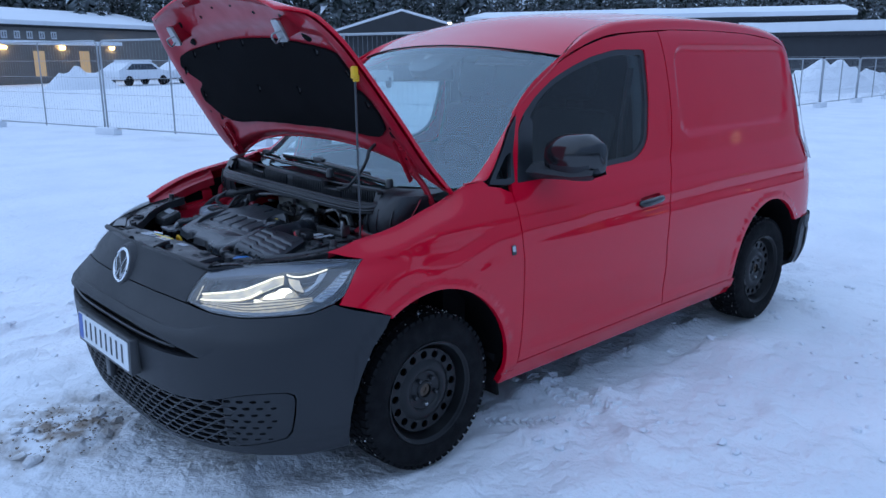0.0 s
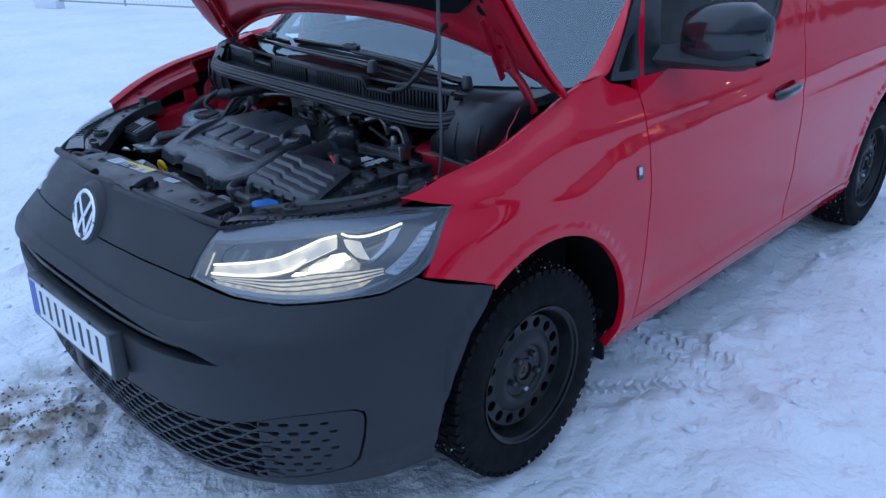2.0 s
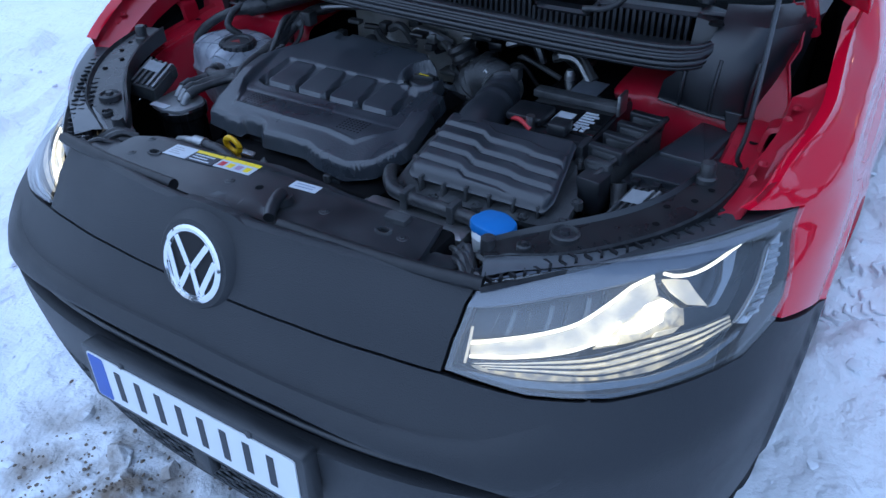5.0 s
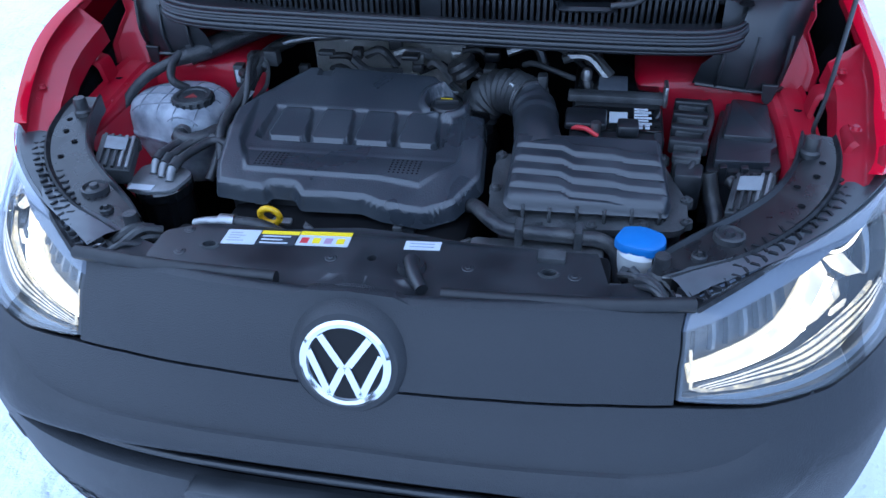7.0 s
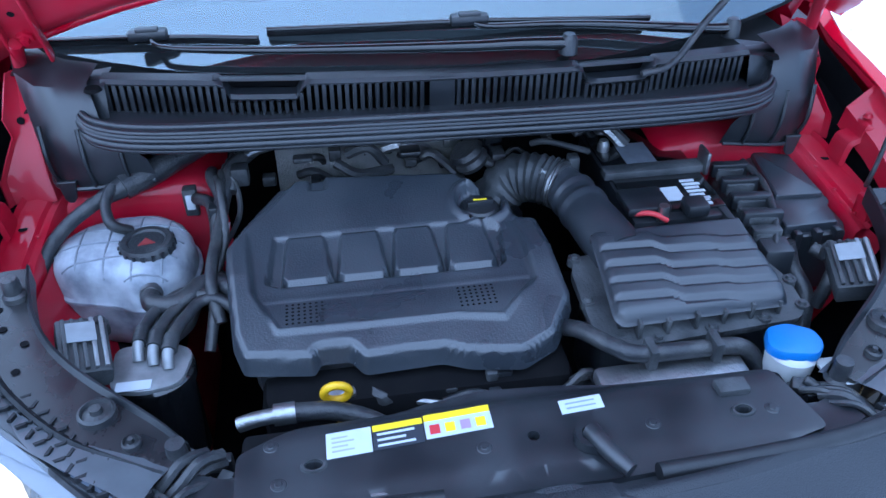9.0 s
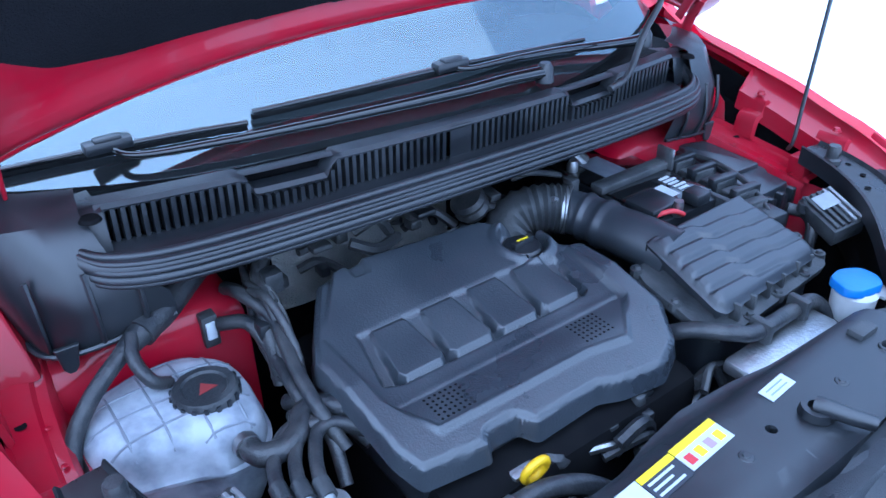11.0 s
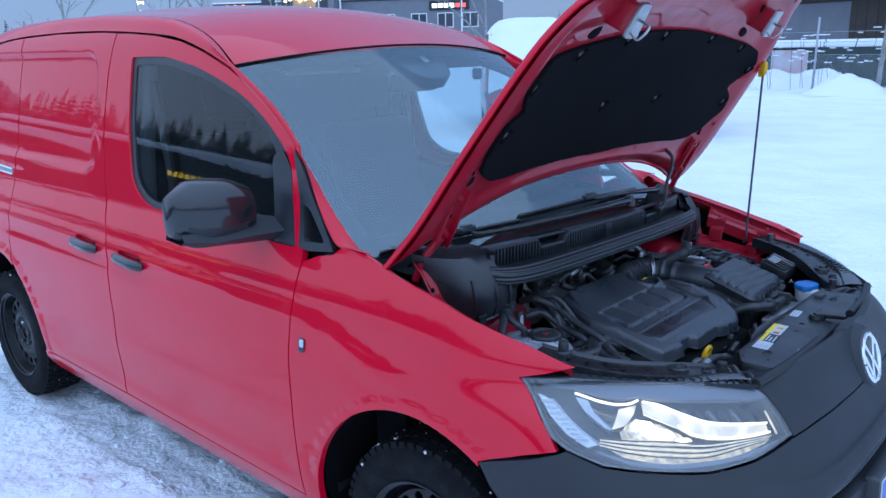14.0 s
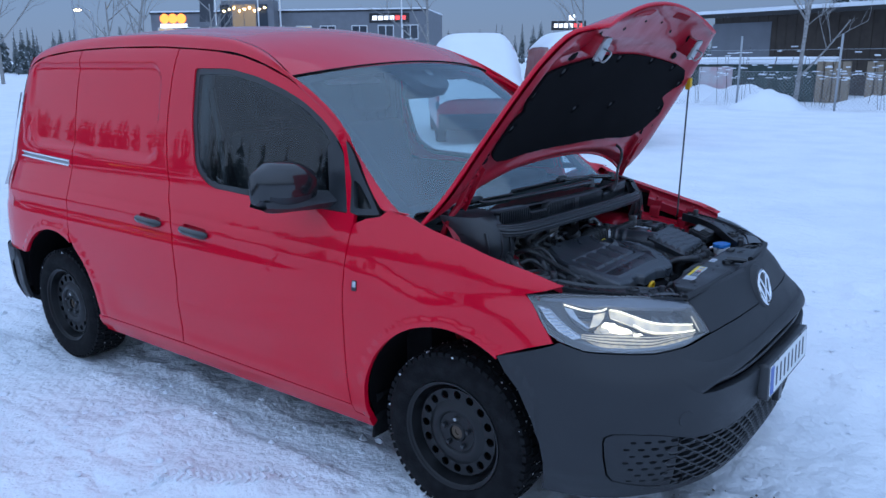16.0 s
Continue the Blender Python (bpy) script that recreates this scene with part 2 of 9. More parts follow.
def add_lathe(bm, prof, m, seg=32):
    """Turns (radius, height) rows round the z axis of m."""
    rings = []
    for r, h in prof:
        rings.append([bm.verts.new(m @ Vector((r * math.cos(a), r * math.sin(a), h))) for a in (2 * math.pi * k / seg for k in range(seg))] if r > 1e-6 else [bm.verts.new(m @ Vector((0, 0, h)))])
    for a, b in zip(rings, rings[1:]):
        for k in range(seg):
            j = (k + 1) % seg
            vs = [a[k % len(a)], a[j % len(a)], b[j % len(b)], b[k % len(b)]]
            vs = list(dict.fromkeys(vs))
            if len(vs) > 2:
                bm.faces.new(vs)


def lathe(name, prof, m, mat, parent, seg=32, label=""):
    bm = bmesh.new()
    add_lathe(bm, prof, m, seg)
    return part(name, bm, mat, parent, label, smooth=35)


def add_loft(bm, rows):
    """Quads between rows of points."""
    R = [[bm.verts.new(p) for p in row] for row in rows]
    for a, b in zip(R, R[1:]):
        for k in range(len(a) - 1):
            bm.faces.new((a[k], a[k + 1], b[k + 1], b[k]))
    return R


def add_prism(bm, outline, z0, z1, m=None, bevel=0.0):
    """A flat outline (x, y) raised from z0 to z1."""
    m = m or Matrix()
    vs = [bm.verts.new(m @ Vector((x, y, z0))) for x, y in outline]
    f = bm.faces.new(vs)
    up = (m.to_3x3() @ Vector((0, 0, 1))).normalized()
    f.normal_update()
    r = bmesh.ops.extrude_face_region(bm, geom=[f])
    tv = [v for v in r["geom"] if isinstance(v, bmesh.types.BMVert)]
    bmesh.ops.translate(bm, verts=tv, vec=m.to_3x3() @ Vector((0, 0, z1 - z0)))
    if bevel:
        top = [g for g in r["geom"] if isinstance(g, bmesh.types.BMFace)]
        es = {e for t in top for e in t.edges}
        bmesh.ops.bevel(bm, geom=list(es), offset=bevel, segments=2, profile=0.5, affect="EDGES")
    bmesh.ops.recalc_face_normals(bm, faces=bm.faces)


def table(rows):
    """A smooth function through (key, value) rows."""
    ks, vs = [r[0] for r in rows], [r[1] for r in rows]
    ms = []
    for i in range(len(ks)):
        if i in (0, len(ks) - 1):
            ms.append(0.0 if len(ks) < 3 else (vs[1] - vs[0]) / (ks[1] - ks[0]) if i == 0 else (vs[-1] - vs[-2]) / (ks[-1] - ks[-2]))
        else:
            a, b = (vs[i] - vs[i - 1]) / (ks[i] - ks[i - 1]), (vs[i + 1] - vs[i]) / (ks[i + 1] - ks[i])
            ms.append(0.0 if a * b <= 0 else 2 * a * b / (a + b))

    def f(k):
        if k <= ks[0]:
            return vs[0]
        if k >= ks[-1]:
            return vs[-1]
        i = 0
        while ks[i + 1] < k:
            i += 1
        h = ks[i + 1] - ks[i]
        t = (k - ks[i]) / h
        return (vs[i] * (1 + 2 * t) * (1 - t) ** 2 + ms[i] * h * t * (1 - t) ** 2 + vs[i + 1] * t * t * (3 - 2 * t) + ms[i + 1] * h * t * t * (t - 1))
    return f


def step(a, b, v):
    t = min(1, max(0, (v - a) / (b - a)))
    return t * t * (3 - 2 * t)


def arc(cx, cy, r, a0, a1, n=14):
    return [(cx + r * math.cos(radians(a0 + (a1 - a0) * k / n)), cy + r * math.sin(radians(a0 + (a1 - a0) * k / n))) for k in range(n + 1)]


def round_poly(pts, r, n=5):
    """A closed outline with rounded corners; r is a number or one a corner."""
    out, N = [], len(pts)
    for i, p in enumerate(pts):
        p, a, b = Vector(p), Vector(pts[i - 1]), Vector(pts[(i + 1) % N])
        rr = r[i] if isinstance(r, (list, tuple)) else r
        rr = min(rr, (a - p).length * 0.45, (b - p).length * 0.45)
        p0, p1 = p + (a - p).normalized() * rr, p + (b - p).normalized() * rr
        if rr < 1e-4:
            out.append(tuple(p))
            continue
        for k in range(n + 1):
            t = k / n
            out.append(tuple(p0 * (1 - t) ** 2 + p * 2 * t * (1 - t) + p1 * t * t))
    return out


def dense(loop, cell):
    out = []
    for i, p in enumerate(loop):
        q = loop[(i + 1) % len(loop)]
        n = max(1, math.ceil(math.hypot((q[0] - p[0]) / cell[0], (q[1] - p[1]) / cell[1])))
        for k in range(n):
            t = k / n
            out.append((p[0] + (q[0] - p[0]) * t, p[1] + (q[1] - p[1]) * t))
    return out


def sheet(name, outline, holes, surf, normal, mat, parent, cell=(0.05, 0.05), depth=0.015, label="", offset=0.0, lip=0.0):
    """A curved panel: a flat outline with holes, cut into cells, laid on surf(a, b), with turned-in edges."""
    bm = bmesh.new()
    loops = [dense(l, cell) for l in [outline] + list(holes)]
    edges = []
    for l in loops:
        vs = [bm.verts.new((a, b, 0)) for a, b in l]
        edges += [bm.edges.new((vs[i], vs[(i + 1) % len(vs)])) for i in range(len(vs))]
    bmesh.ops.triangle_fill(bm, use_beauty=True, use_dissolve=False, edges=edges)
    for ax in (0, 1):
        lo, hi = min(p[ax] for p in outline), max(p[ax] for p in outline)
        k = math.floor(lo / cell[ax]) + 1
        while k * cell[ax] < hi:
            co, no = [0, 0, 0], [0, 0, 0]
            co[ax], no[ax] = k * cell[ax], 1
            bmesh.ops.bisect_plane(bm, geom=bm.verts[:] + bm.edges[:] + bm.faces[:], dist=1e-6, plane_co=co, plane_no=no)
            k += 1
    bm.verts.index_update()
    verts, norms, faces = [], [], []
    for v in bm.verts:
        p = surf(v.co.x, v.co.y)
        n = normal(p)
        verts.append(p + n * offset)
        norms.append(n)
    for f in bm.faces:
        ids = [v.index for v in f.verts]
        a, b, c = (verts[i] for i in ids[:3])
        fn = (b - a).cross(c - a)
        faces.append(ids if fn.dot(norms[ids[0]]) >= 0 else ids[::-1])
    if depth:
        seen = {}
        for e in bm.edges:
            if len(e.link_faces) != 1:
                continue
            i, j = e.verts[0].index, e.verts[1].index
            mid = e.link_faces[0].calc_center_median()
            out2 = ((e.verts[0].co + e.verts[1].co) / 2 - mid)
            t = (verts[j] - verts[i]).normalized()
            o = t.cross(norms[i])
            c = surf(mid.x, mid.y)
            if o.dot((verts[i] + verts[j]) / 2 - c) < 0:
                o = -o
            q = []
            for k in (i, j):
                q.append(len(verts))
                verts.append(verts[k].copy())
                norms.append((o + norms[k] * 0.3).normalized())
                q.append(len(verts))
                verts.append(verts[k] - norms[k] * depth - o * lip)
                norms.append(o)
            fn = (verts[q[1]] - verts[q[0]]).cross(verts[q[2]] - verts[q[0]])
            quad = [q[0], q[1], q[3], q[2]]
            faces.append(quad if fn.dot(o) > 0 else quad[::-1])
    bm.free()
    me = bpy.data.meshes.new(name)
    me.from_pydata(verts, [], faces)
    me.update()
    me.shade_smooth()
    me.materials.append(mat)
    me.normals_split_custom_set_from_vertices([tuple(n) for n in norms])
    ob = new(name, me)
    ob.parent = parent
    if label:
        ob["label"] = label
    return ob

# ---- the van's shape: half width, nose length and plan roundness by height ----
X0 = 0.10
half_w = table([(0.15, 0.81), (0.2, 0.83), (0.27, 0.868), (0.33, 0.895), (0.45, 0.912), (0.6, 0.918), (0.72, 0.918), (0.83, 0.912), (0.90, 0.900),
                (0.95, 0.893), (1.0, 0.880), (1.06, 0.856), (1.11, 0.836), (1.24, 0.810), (1.4, 0.782), (1.62, 0.738), (1.70, 0.716), (1.75, 0.690), (1.80, 0.63)])
nose = table([(0.15, 0.70), (0.25, 0.785), (0.35, 0.81), (0.45, 0.825), (0.60, 0.838), (0.66, 0.832), (0.72, 0.80), (0.78, 0.765), (0.85, 0.735), (0.90, 0.71), (0.945, 0.69), (1.0, 0.60), (1.1, 0.5)])
power = table([(0.2, 3.0), (0.5, 3.2), (0.64, 3.2), (0.75, 2.7), (0.82, 2.4), (0.90, 2.0), (1.1, 2.0)])
tail = table([(0.2, 0.62), (0.4, 0.70), (0.8, 0.69), (1.1, 0.66), (1.4, 0.58), (1.7, 0.45), (1.8, 0.35)])
XR = -2.85


crease_z = table([(-3.4, 0.955), (-2.2, 0.945), (-1.4, 0.928), (-0.8, 0.908), (-0.47, 0.899), (-0.29, 0.884), (-0.19, 0.850), (-0.09, 0.822), (0.05, 0.806), (0.4, 0.80)])


def features(x, z):
    """Pressings in the sides: shoulder crease, stamped panel, arch lips and rocker crease, as metres outwards."""
    d = 0.0
    if x < 0.25:
        u = z - crease_z(x)
        fade = 1 - step(-0.12, 0.2, x)
        if u > 0:
            d -= fade * 0.15 * (u if u < 0.05 else max(0.0, 0.05 - (u - 0.05) * 0.28))
        d -= fade * 0.003 * math.exp(-((u + 0.055) / 0.035) ** 2)
    # stamped blank panel in the cargo side
    u = min(x + 3.04 + 0.12 * (z - 1.4), -1.79 - x)
    w = min(z - 1.19 + 0.02 * (x + 1.6), 1.665 - z)
    k = min(u, w)
    if k > -0.02:
        r = 0.10
        if u < r and w < r:
            k = r - math.hypot(r - u, r - w)
        d -= 0.013 * step(-0.005, 0.03, k)
    for cx, cz in ((0.03, 0.343), (-2.69, 0.37)):
        r = math.hypot(x - cx, z - cz)
        d += 0.007 * (1 - step(0.428, 0.446, r)) if z > 0.28 else 0
    d -= 0.008 * step(0.36, 0.42, z) * (1 - step(0.43, 0.60, z)) * step(0.48, 0.60, abs(x - 0.03)) * step(0.48, 0.6, abs(x + 2.69))
    return d


wing_crest = table([(-0.30, 1.125), (-0.21, 1.112), (-0.09, 1.066), (0.0, 1.045), (0.10, 1.018), (0.22, 0.990), (0.32, 0.972), (0.425, 0.944)])


def width_at(x, z, side=-1):
    b = half_w(z)
    if side > 0 and -0.25 < x < 0.42:
        # the left wing's shoulder rolls in under the open bonnet
        b -= 0.032 * step(-0.25, -0.10, x) * (1 - step(0.24, 0.42, x)) * (1 - step(0.0, 0.075, wing_crest(x) - z))
    if -3.3 < x < 0.4:
        b += features(x, z)
    return b


def implicit(p):
    x, y, z = p
    n = power(z)
    b = width_at(x, z, y)
    if x > X0:
        return ((x - X0) / nose(z)) ** n + (abs(y) / b) ** n - 1
    if x < XR:
        return (((XR - x) / tail(z)) ** 4 + (abs(y) / b) ** 4) - 1
    return (abs(y) / b) ** n - 1


def body_normal(p):
    e = 0.004
    g = Vector([implicit(p + d) - implicit(p - d) for d in (Vector((e, 0, 0)), Vector((0, e, 0)), Vector((0, 0, e)))])
    return g.normalized() if g.length > 1e-9 else Vector((0, 1, 0))


def side_point(x, z, side=1):
    b = width_at(x, z, side)
    if x > X0:
        n = power(z)
        b *= max(1e-4, 1 - min(0.9999, (x - X0) / nose(z)) ** n) ** (1 / n)
    elif x < XR:
        b *= max(1e-4, 1 - min(0.9999, (XR - x) / tail(z)) ** 4) ** 0.25
    return Vector((x, side * b, z))


def left(x, z):
    return side_point(x, z, 1)


def right(x, z):
    return side_point(x, z, -1)


def front(a, z):
    """A point of the nose at the angle a (degrees from straight ahead, to the left) and height z."""
    c, s = math.cos(radians(a)), math.sin(radians(a))
    n, A, B = power(z), nose(z), half_w(z)
    for _ in range(2):
        r = ((abs(c) / A) ** n + (abs(s) / B) ** n) ** (-1 / n)
        B = width_at(X0 + r * c, z, a)
    return Vector((X0 + r * c, r * s, z))


def ang(x, y):
    return math.degrees(math.atan2(y, x - X0))


ARCH_F = (0.03, 0.343, 0.408)
ARCH_R = (-2.69, 0.37, 0.40)

van = thing("delivery_van", "red panel van with dark grey bumper, open bonnet and lit headlamps", "van")
SIDES = ((1, left), (-1, right))

# wings: from the door cut to the lamp, over the wheel arch
wing = ([(-0.462, 0.30), (-0.466, 0.60), (-0.47, 0.80), (-0.468, 0.95), (-0.455, 1.06), (-0.40, 1.085), (-0.335, 1.098), (-0.30, 1.125), (-0.21, 1.115), (-0.09, 1.084), (0.0, 1.067), (0.10, 1.047), (0.22, 1.015), (0.32, 0.985), (0.425, 0.944)]
        + [(0.37, 0.926), (0.315, 0.913), (0.36, 0.865), (0.41, 0.805), (0.435, 0.772)]
        + [(0.36, 0.748), (0.245, 0.702)] + arc(*ARCH_F, 58, 188, 26) + [(-0.378, 0.278), (-0.40, 0.278)])
wing[0] = (-0.462, 0.285)
left_wing = [(x, min(z, wing_crest(x) + 0.003)) if x > -0.25 and z > 0.93 else (x, z) for x, z in wing]
for s, f in SIDES:
    sheet("front_wing", left_wing if s > 0 else wing, [], f, body_normal, RED, van, (0.03, 0.014), 0.022)

# doors with their window openings
door_top = [(-0.545, 1.385), (-0.62, 1.452), (-0.70, 1.505), (-0.80, 1.555), (-0.92, 1.605), (-1.07, 1.655), (-1.22, 1.692), (-1.38, 1.712), (-1.55, 1.724)]
# the upright seam behind the front door
post = [(-1.684, 1.729), (-1.703, 1.60), (-1.714, 1.45), (-1.714, 1.32), (-1.692, 1.18), (-1.645, 1.04), (-1.600, 0.95), (-1.566, 0.80), (-1.553, 0.68), (-1.562, 0.50), (-1.565, 0.345)]
door = [(-0.468, 0.30), (-0.472, 0.60), (-0.476, 0.80), (-0.474, 0.95), (-0.462, 1.06), (-0.468, 1.10), (-0.49, 1.22)] + door_top + \
       post
door[0] = (-0.468, 0.322)
window = round_poly([(-0.507, 1.094), (-0.975, 1.10), (-1.375, 1.116), (-1.490, 1.19), (-1.532, 1.40), (-1.540, 1.642), (-1.30, 1.642), (-1.09, 1.606), (-0.93, 1.56), (-0.80, 1.512), (-0.68, 1.445), (-0.585, 1.37), (-0.55, 1.32)],
                    [0.004, 0.03, 0.09, 0.09, 0.05, 0.02, 0.05, 0.05, 0.05, 0.05, 0.05, 0.04, 0.03])
inner_win = round_poly([(-0.592, 1.117), (-0.975, 1.124), (-1.36, 1.138), (-1.464, 1.20), (-1.505, 1.40), (-1.513, 1.616), (-1.30, 1.616), (-1.09, 1.58), (-0.93, 1.534), (-0.80, 1.484), (-0.70, 1.425), (-0.635, 1.36)],
                       [0.004, 0.03, 0.08, 0.08, 0.05, 0.02, 0.05, 0.05, 0.05, 0.05, 0.05, 0.03])
handle_hole = round_poly([(-1.325, 0.885), (-1.505, 0.895), (-1.505, 0.945), (-1.325, 0.935)], 0.024, 6)


def shifted(loop, dx, dz=0.0):
    return [(x + dx, z + dz) for x, z in loop]


def door_handle(cx, cz, s, f, parent):
    """A bar handle in front of its scooped cup."""
    bm = bmesh.new()
    rows = []
    for i in range(7):
        u = -1 + 2 * i / 6
        row = []
        for j in range(5):
            w = -1 + 2 * j / 4
            p = f(cx + u * 0.09, cz + u * -0.005 + w * 0.026)
            n = body_normal(p)
            row.append(p - n * (0.004 + 0.03 * max(0, 1 - u * u) ** 0.5 * max(0, 1 - w * w) ** 0.5))
        rows.append(row)
    add_loft(bm, rows)
    part("handle_cup", bm, RED, parent, smooth=True)
    pts = [f(cx + u * 0.098, cz - u * 0.006) + Vector((0, s * (0.002 + 0.020 * (1 - u ** 4)), 0)) for u in (-1, -0.8, -0.5, 0, 0.5, 0.8, 1)]
    bm = bmesh.new()
    add_tube(bm, smooth_path(pts, 4), lambda t: 0.010 + 0.010 * (1 - abs(2 * t - 1) ** 4), 10)
    part("door_handle", bm, GLOSSBLACK, parent, "gloss black bar handle", smooth=60)


def frame_ring(name, loop, inner, f, mat, parent, off=0.0):
    return sheet(name, loop, [inner], f, body_normal, mat, parent, (0.06, 0.06), 0.02, offset=off)


for s, f in SIDES:
    d = sheet("front_door", door, [window, handle_hole], f, body_normal, RED, van, (0.04, 0.013), 0.022)
    door_handle(-1.415, 0.915, s, f, d)
    frame_ring("window_frame", window, inner_win, f, BLACK, d, -0.008)
    g = sheet("window_pane", inner_win, [], f, body_normal, GLASS_DARK, d, (0.06, 0.06), 0.0, offset=-0.012)
    g.visible_shadow = False
    # fixed quarter light
    q_out = round_poly([(-0.335, 1.105), (-0.455, 1.092), (-0.488, 1.10), (-0.498, 1.22), (-0.545, 1.372), (-0.50, 1.325), (-0.44, 1.235)], [0.012, 0.01, 0.004, 0.01, 0.01, 0.02, 0.03])
    q_in = round_poly([(-0.375, 1.122), (-0.468, 1.116), (-0.486, 1.225), (-0.45, 1.208)], 0.014)
    qf = sheet("quarter_frame", q_out, [q_in], f, body_normal, BLACK, van, (0.05, 0.05), 0.02, offset=0.002)
    sheet("quarter_pane", q_in, [], f, body_normal, GLASS_DARK, qf, (0.05, 0.05), 0.0, offset=-0.01).visible_shadow = False

# cargo side, left: one pressing with the rear arch; right: sliding door and rear quarter
roof_rail = [(-1.8, 1.739), (-2.2, 1.742), (-2.6, 1.732), (-2.9, 1.704), (-3.05, 1.664), (-3.13, 1.603)]
rear_edge = [(-3.17, 1.5), (-3.24, 1.3), (-3.32, 1.10), (-3.35, 0.9), (-3.35, 0.62), (-3.28, 0.60), (-3.16, 0.598)]
a_r = arc(*ARCH_R, 141, 193, 10)
cargo_l = shifted(post[::-1], -0.009) + roof_rail + rear_edge + \
          arc(*ARCH_R, 145, -9, 28)[0:] + [(-2.30, 0.348)]
sheet("cargo_side", cargo_l, [], left, body_normal, RED, van, (0.035, 0.02), 0.022)
slide_hole = shifted(handle_hole, -0.353, 0.012)
slide = shifted(post[::-1], -0.009) + [(-1.8, 1.735), (-2.2, 1.738), (-2.545, 1.729),
         (-2.562, 1.55), (-2.566, 1.40), (-2.560, 1.20), (-2.546, 1.03), (-2.530, 0.88), (-2.505, 0.76)] + arc(*ARCH_R, 60, -6, 10)[1:] + [(-2.31, 0.348)]
sd = sheet("sliding_door", slide, [slide_hole], right, body_normal, RED, van, (0.035, 0.02), 0.022)
door_handle(-1.768, 0.927, -1, right, sd)
rail_hole = [(-2.590, 1.118), (-2.588, 1.154), (-3.12, 1.176), (-3.135, 1.140)]
quarter = [(-2.554, 1.728), (-2.65, 1.724), (-2.9, 1.70), (-3.05, 1.66), (-3.13, 1.60)] + rear_edge + arc(*ARCH_R, 145, 62, 14) + [(-2.514, 0.76), (-2.539, 0.88), (-2.555, 1.03), (-2.569, 1.20), (-2.575, 1.40), (-2.571, 1.55)]
sheet("rear_quarter", quarter, [rail_hole], right, body_normal, RED, van, (0.035, 0.02), 0.022)
sheet("slide_rail", rail_hole, [], right, body_normal, material("anodised_rail", (0.55, 0.57, 0.60), 0.3, 0.9, var=0.2), van, (0.08, 0.02), 0.0, offset=-0.007)
for dz in (0.006, 0.030):
    tube("rail_lip", [right(-2.592 - 0.53 * t, 1.118 + dz + 0.022 * t) for t in (0, 0.25, 0.5, 0.75, 1)], 0.004, CHROME, van, 6, 3)

# rockers under the doors
for s, f in SIDES:
    sheet("rocker", [(-0.395, 0.225), (-0.395, 0.275), (-0.462, 0.28), (-0.466, 0.316), (-1.0, 0.328), (-1.553, 0.339), (-2.318, 0.342), (-2.325, 0.25)], [], f, body_normal, RED, van, (0.08, 0.02), 0.03)


# cant rails with the windscreen pillars, bent from the side over to the glass edge and the roof seam
side_line = [(-0.20, 1.117), (-0.27, 1.124), (-0.325, 1.125), (-0.375, 1.168), (-0.43, 1.24), (-0.485, 1.325), (-0.535, 1.386), (-0.615, 1.460), (-0.70, 1.513), (-0.80, 1.563), (-0.92, 1.613), (-1.07, 1.663), (-1.22, 1.70), (-1.38, 1.72), (-1.8, 1.742), (-2.2, 1.745), (-2.6, 1.735), (-2.9, 1.707), (-3.05, 1.667), (-3.13, 1.606)]


def screen(y, s):
    """The windscreen, from the cowl (s 0) to the header (s 1)."""
    k = abs(y) / (0.80 - 0.078 * s)
    bow = 0.034 * math.sin(math.pi * s) * step(0.0, 0.55, s)
    x = 0.03 - 0.83 * s - (0.27 - 0.16 * s) * k ** 2.1 + bow * 0.55
    z = 1.085 + 0.577 * s ** 1.1 + bow - 0.055 * s * k * k + 0.012 * (1 - s) * k
    return Vector((x, y, z))


def glass_edge(s):
    return screen(0.80 - 0.078 * s, s)


seam = [(-1.02, 0.700, 1.672), (-1.12, 0.684, 1.715), (-1.25, 0.670, 1.752), (-1.42, 0.660, 1.778), (-1.8, 0.650, 1.800), (-2.2, 0.645, 1.803), (-2.6, 0.640, 1.793), (-2.9, 0.630, 1.768), (-3.1, 0.62, 1.72), (-3.2, 0.60, 1.66)]
inner_line = [glass_edge(s) for s in (0.0, 0.04, 0.12, 0.22, 0.34, 0.46, 0.58, 0.72, 0.86, 1.0)] + [Vector(p) for p in seam]
a_line = smooth_path([side_point(x, z) for x, z in side_line], 4)
b_line = smooth_path(inner_line, 4)
for s, f in SIDES:
    bm = bmesh.new()
    rows = []
    for a, b in zip(a_line, b_line):
        n = body_normal(a)
        t = (Vector((0, 0, 1)) - n * n.z)
        chord = b - a
        up = t.normalized() * chord.length * 0.42
        ctl1 = a + up * 0.8 + Vector((chord.x, 0, 0)) * 0.2
        ctl2 = b + (Vector((0, 1, 0.12)).normalized() * chord.length * 0.38)
        row = []
        for k in range(11):
            w = k / 10
            p = a * (1 - w) ** 3 + ctl1 * 3 * w * (1 - w) ** 2 + ctl2 * 3 * w * w * (1 - w) + b * w ** 3
            row.append(Vector((p.x, s * p.y, p.z)))
        row.append(row[-1] + Vector((-0.01, -s * 0.006, -0.03)))
        rows.append(row if s > 0 else row[::-1])
    add_loft(bm, rows)
    bmesh.ops.recalc_face_normals(bm, faces=bm.faces)
    part("roof_rail", bm, RED, van, smooth=50)

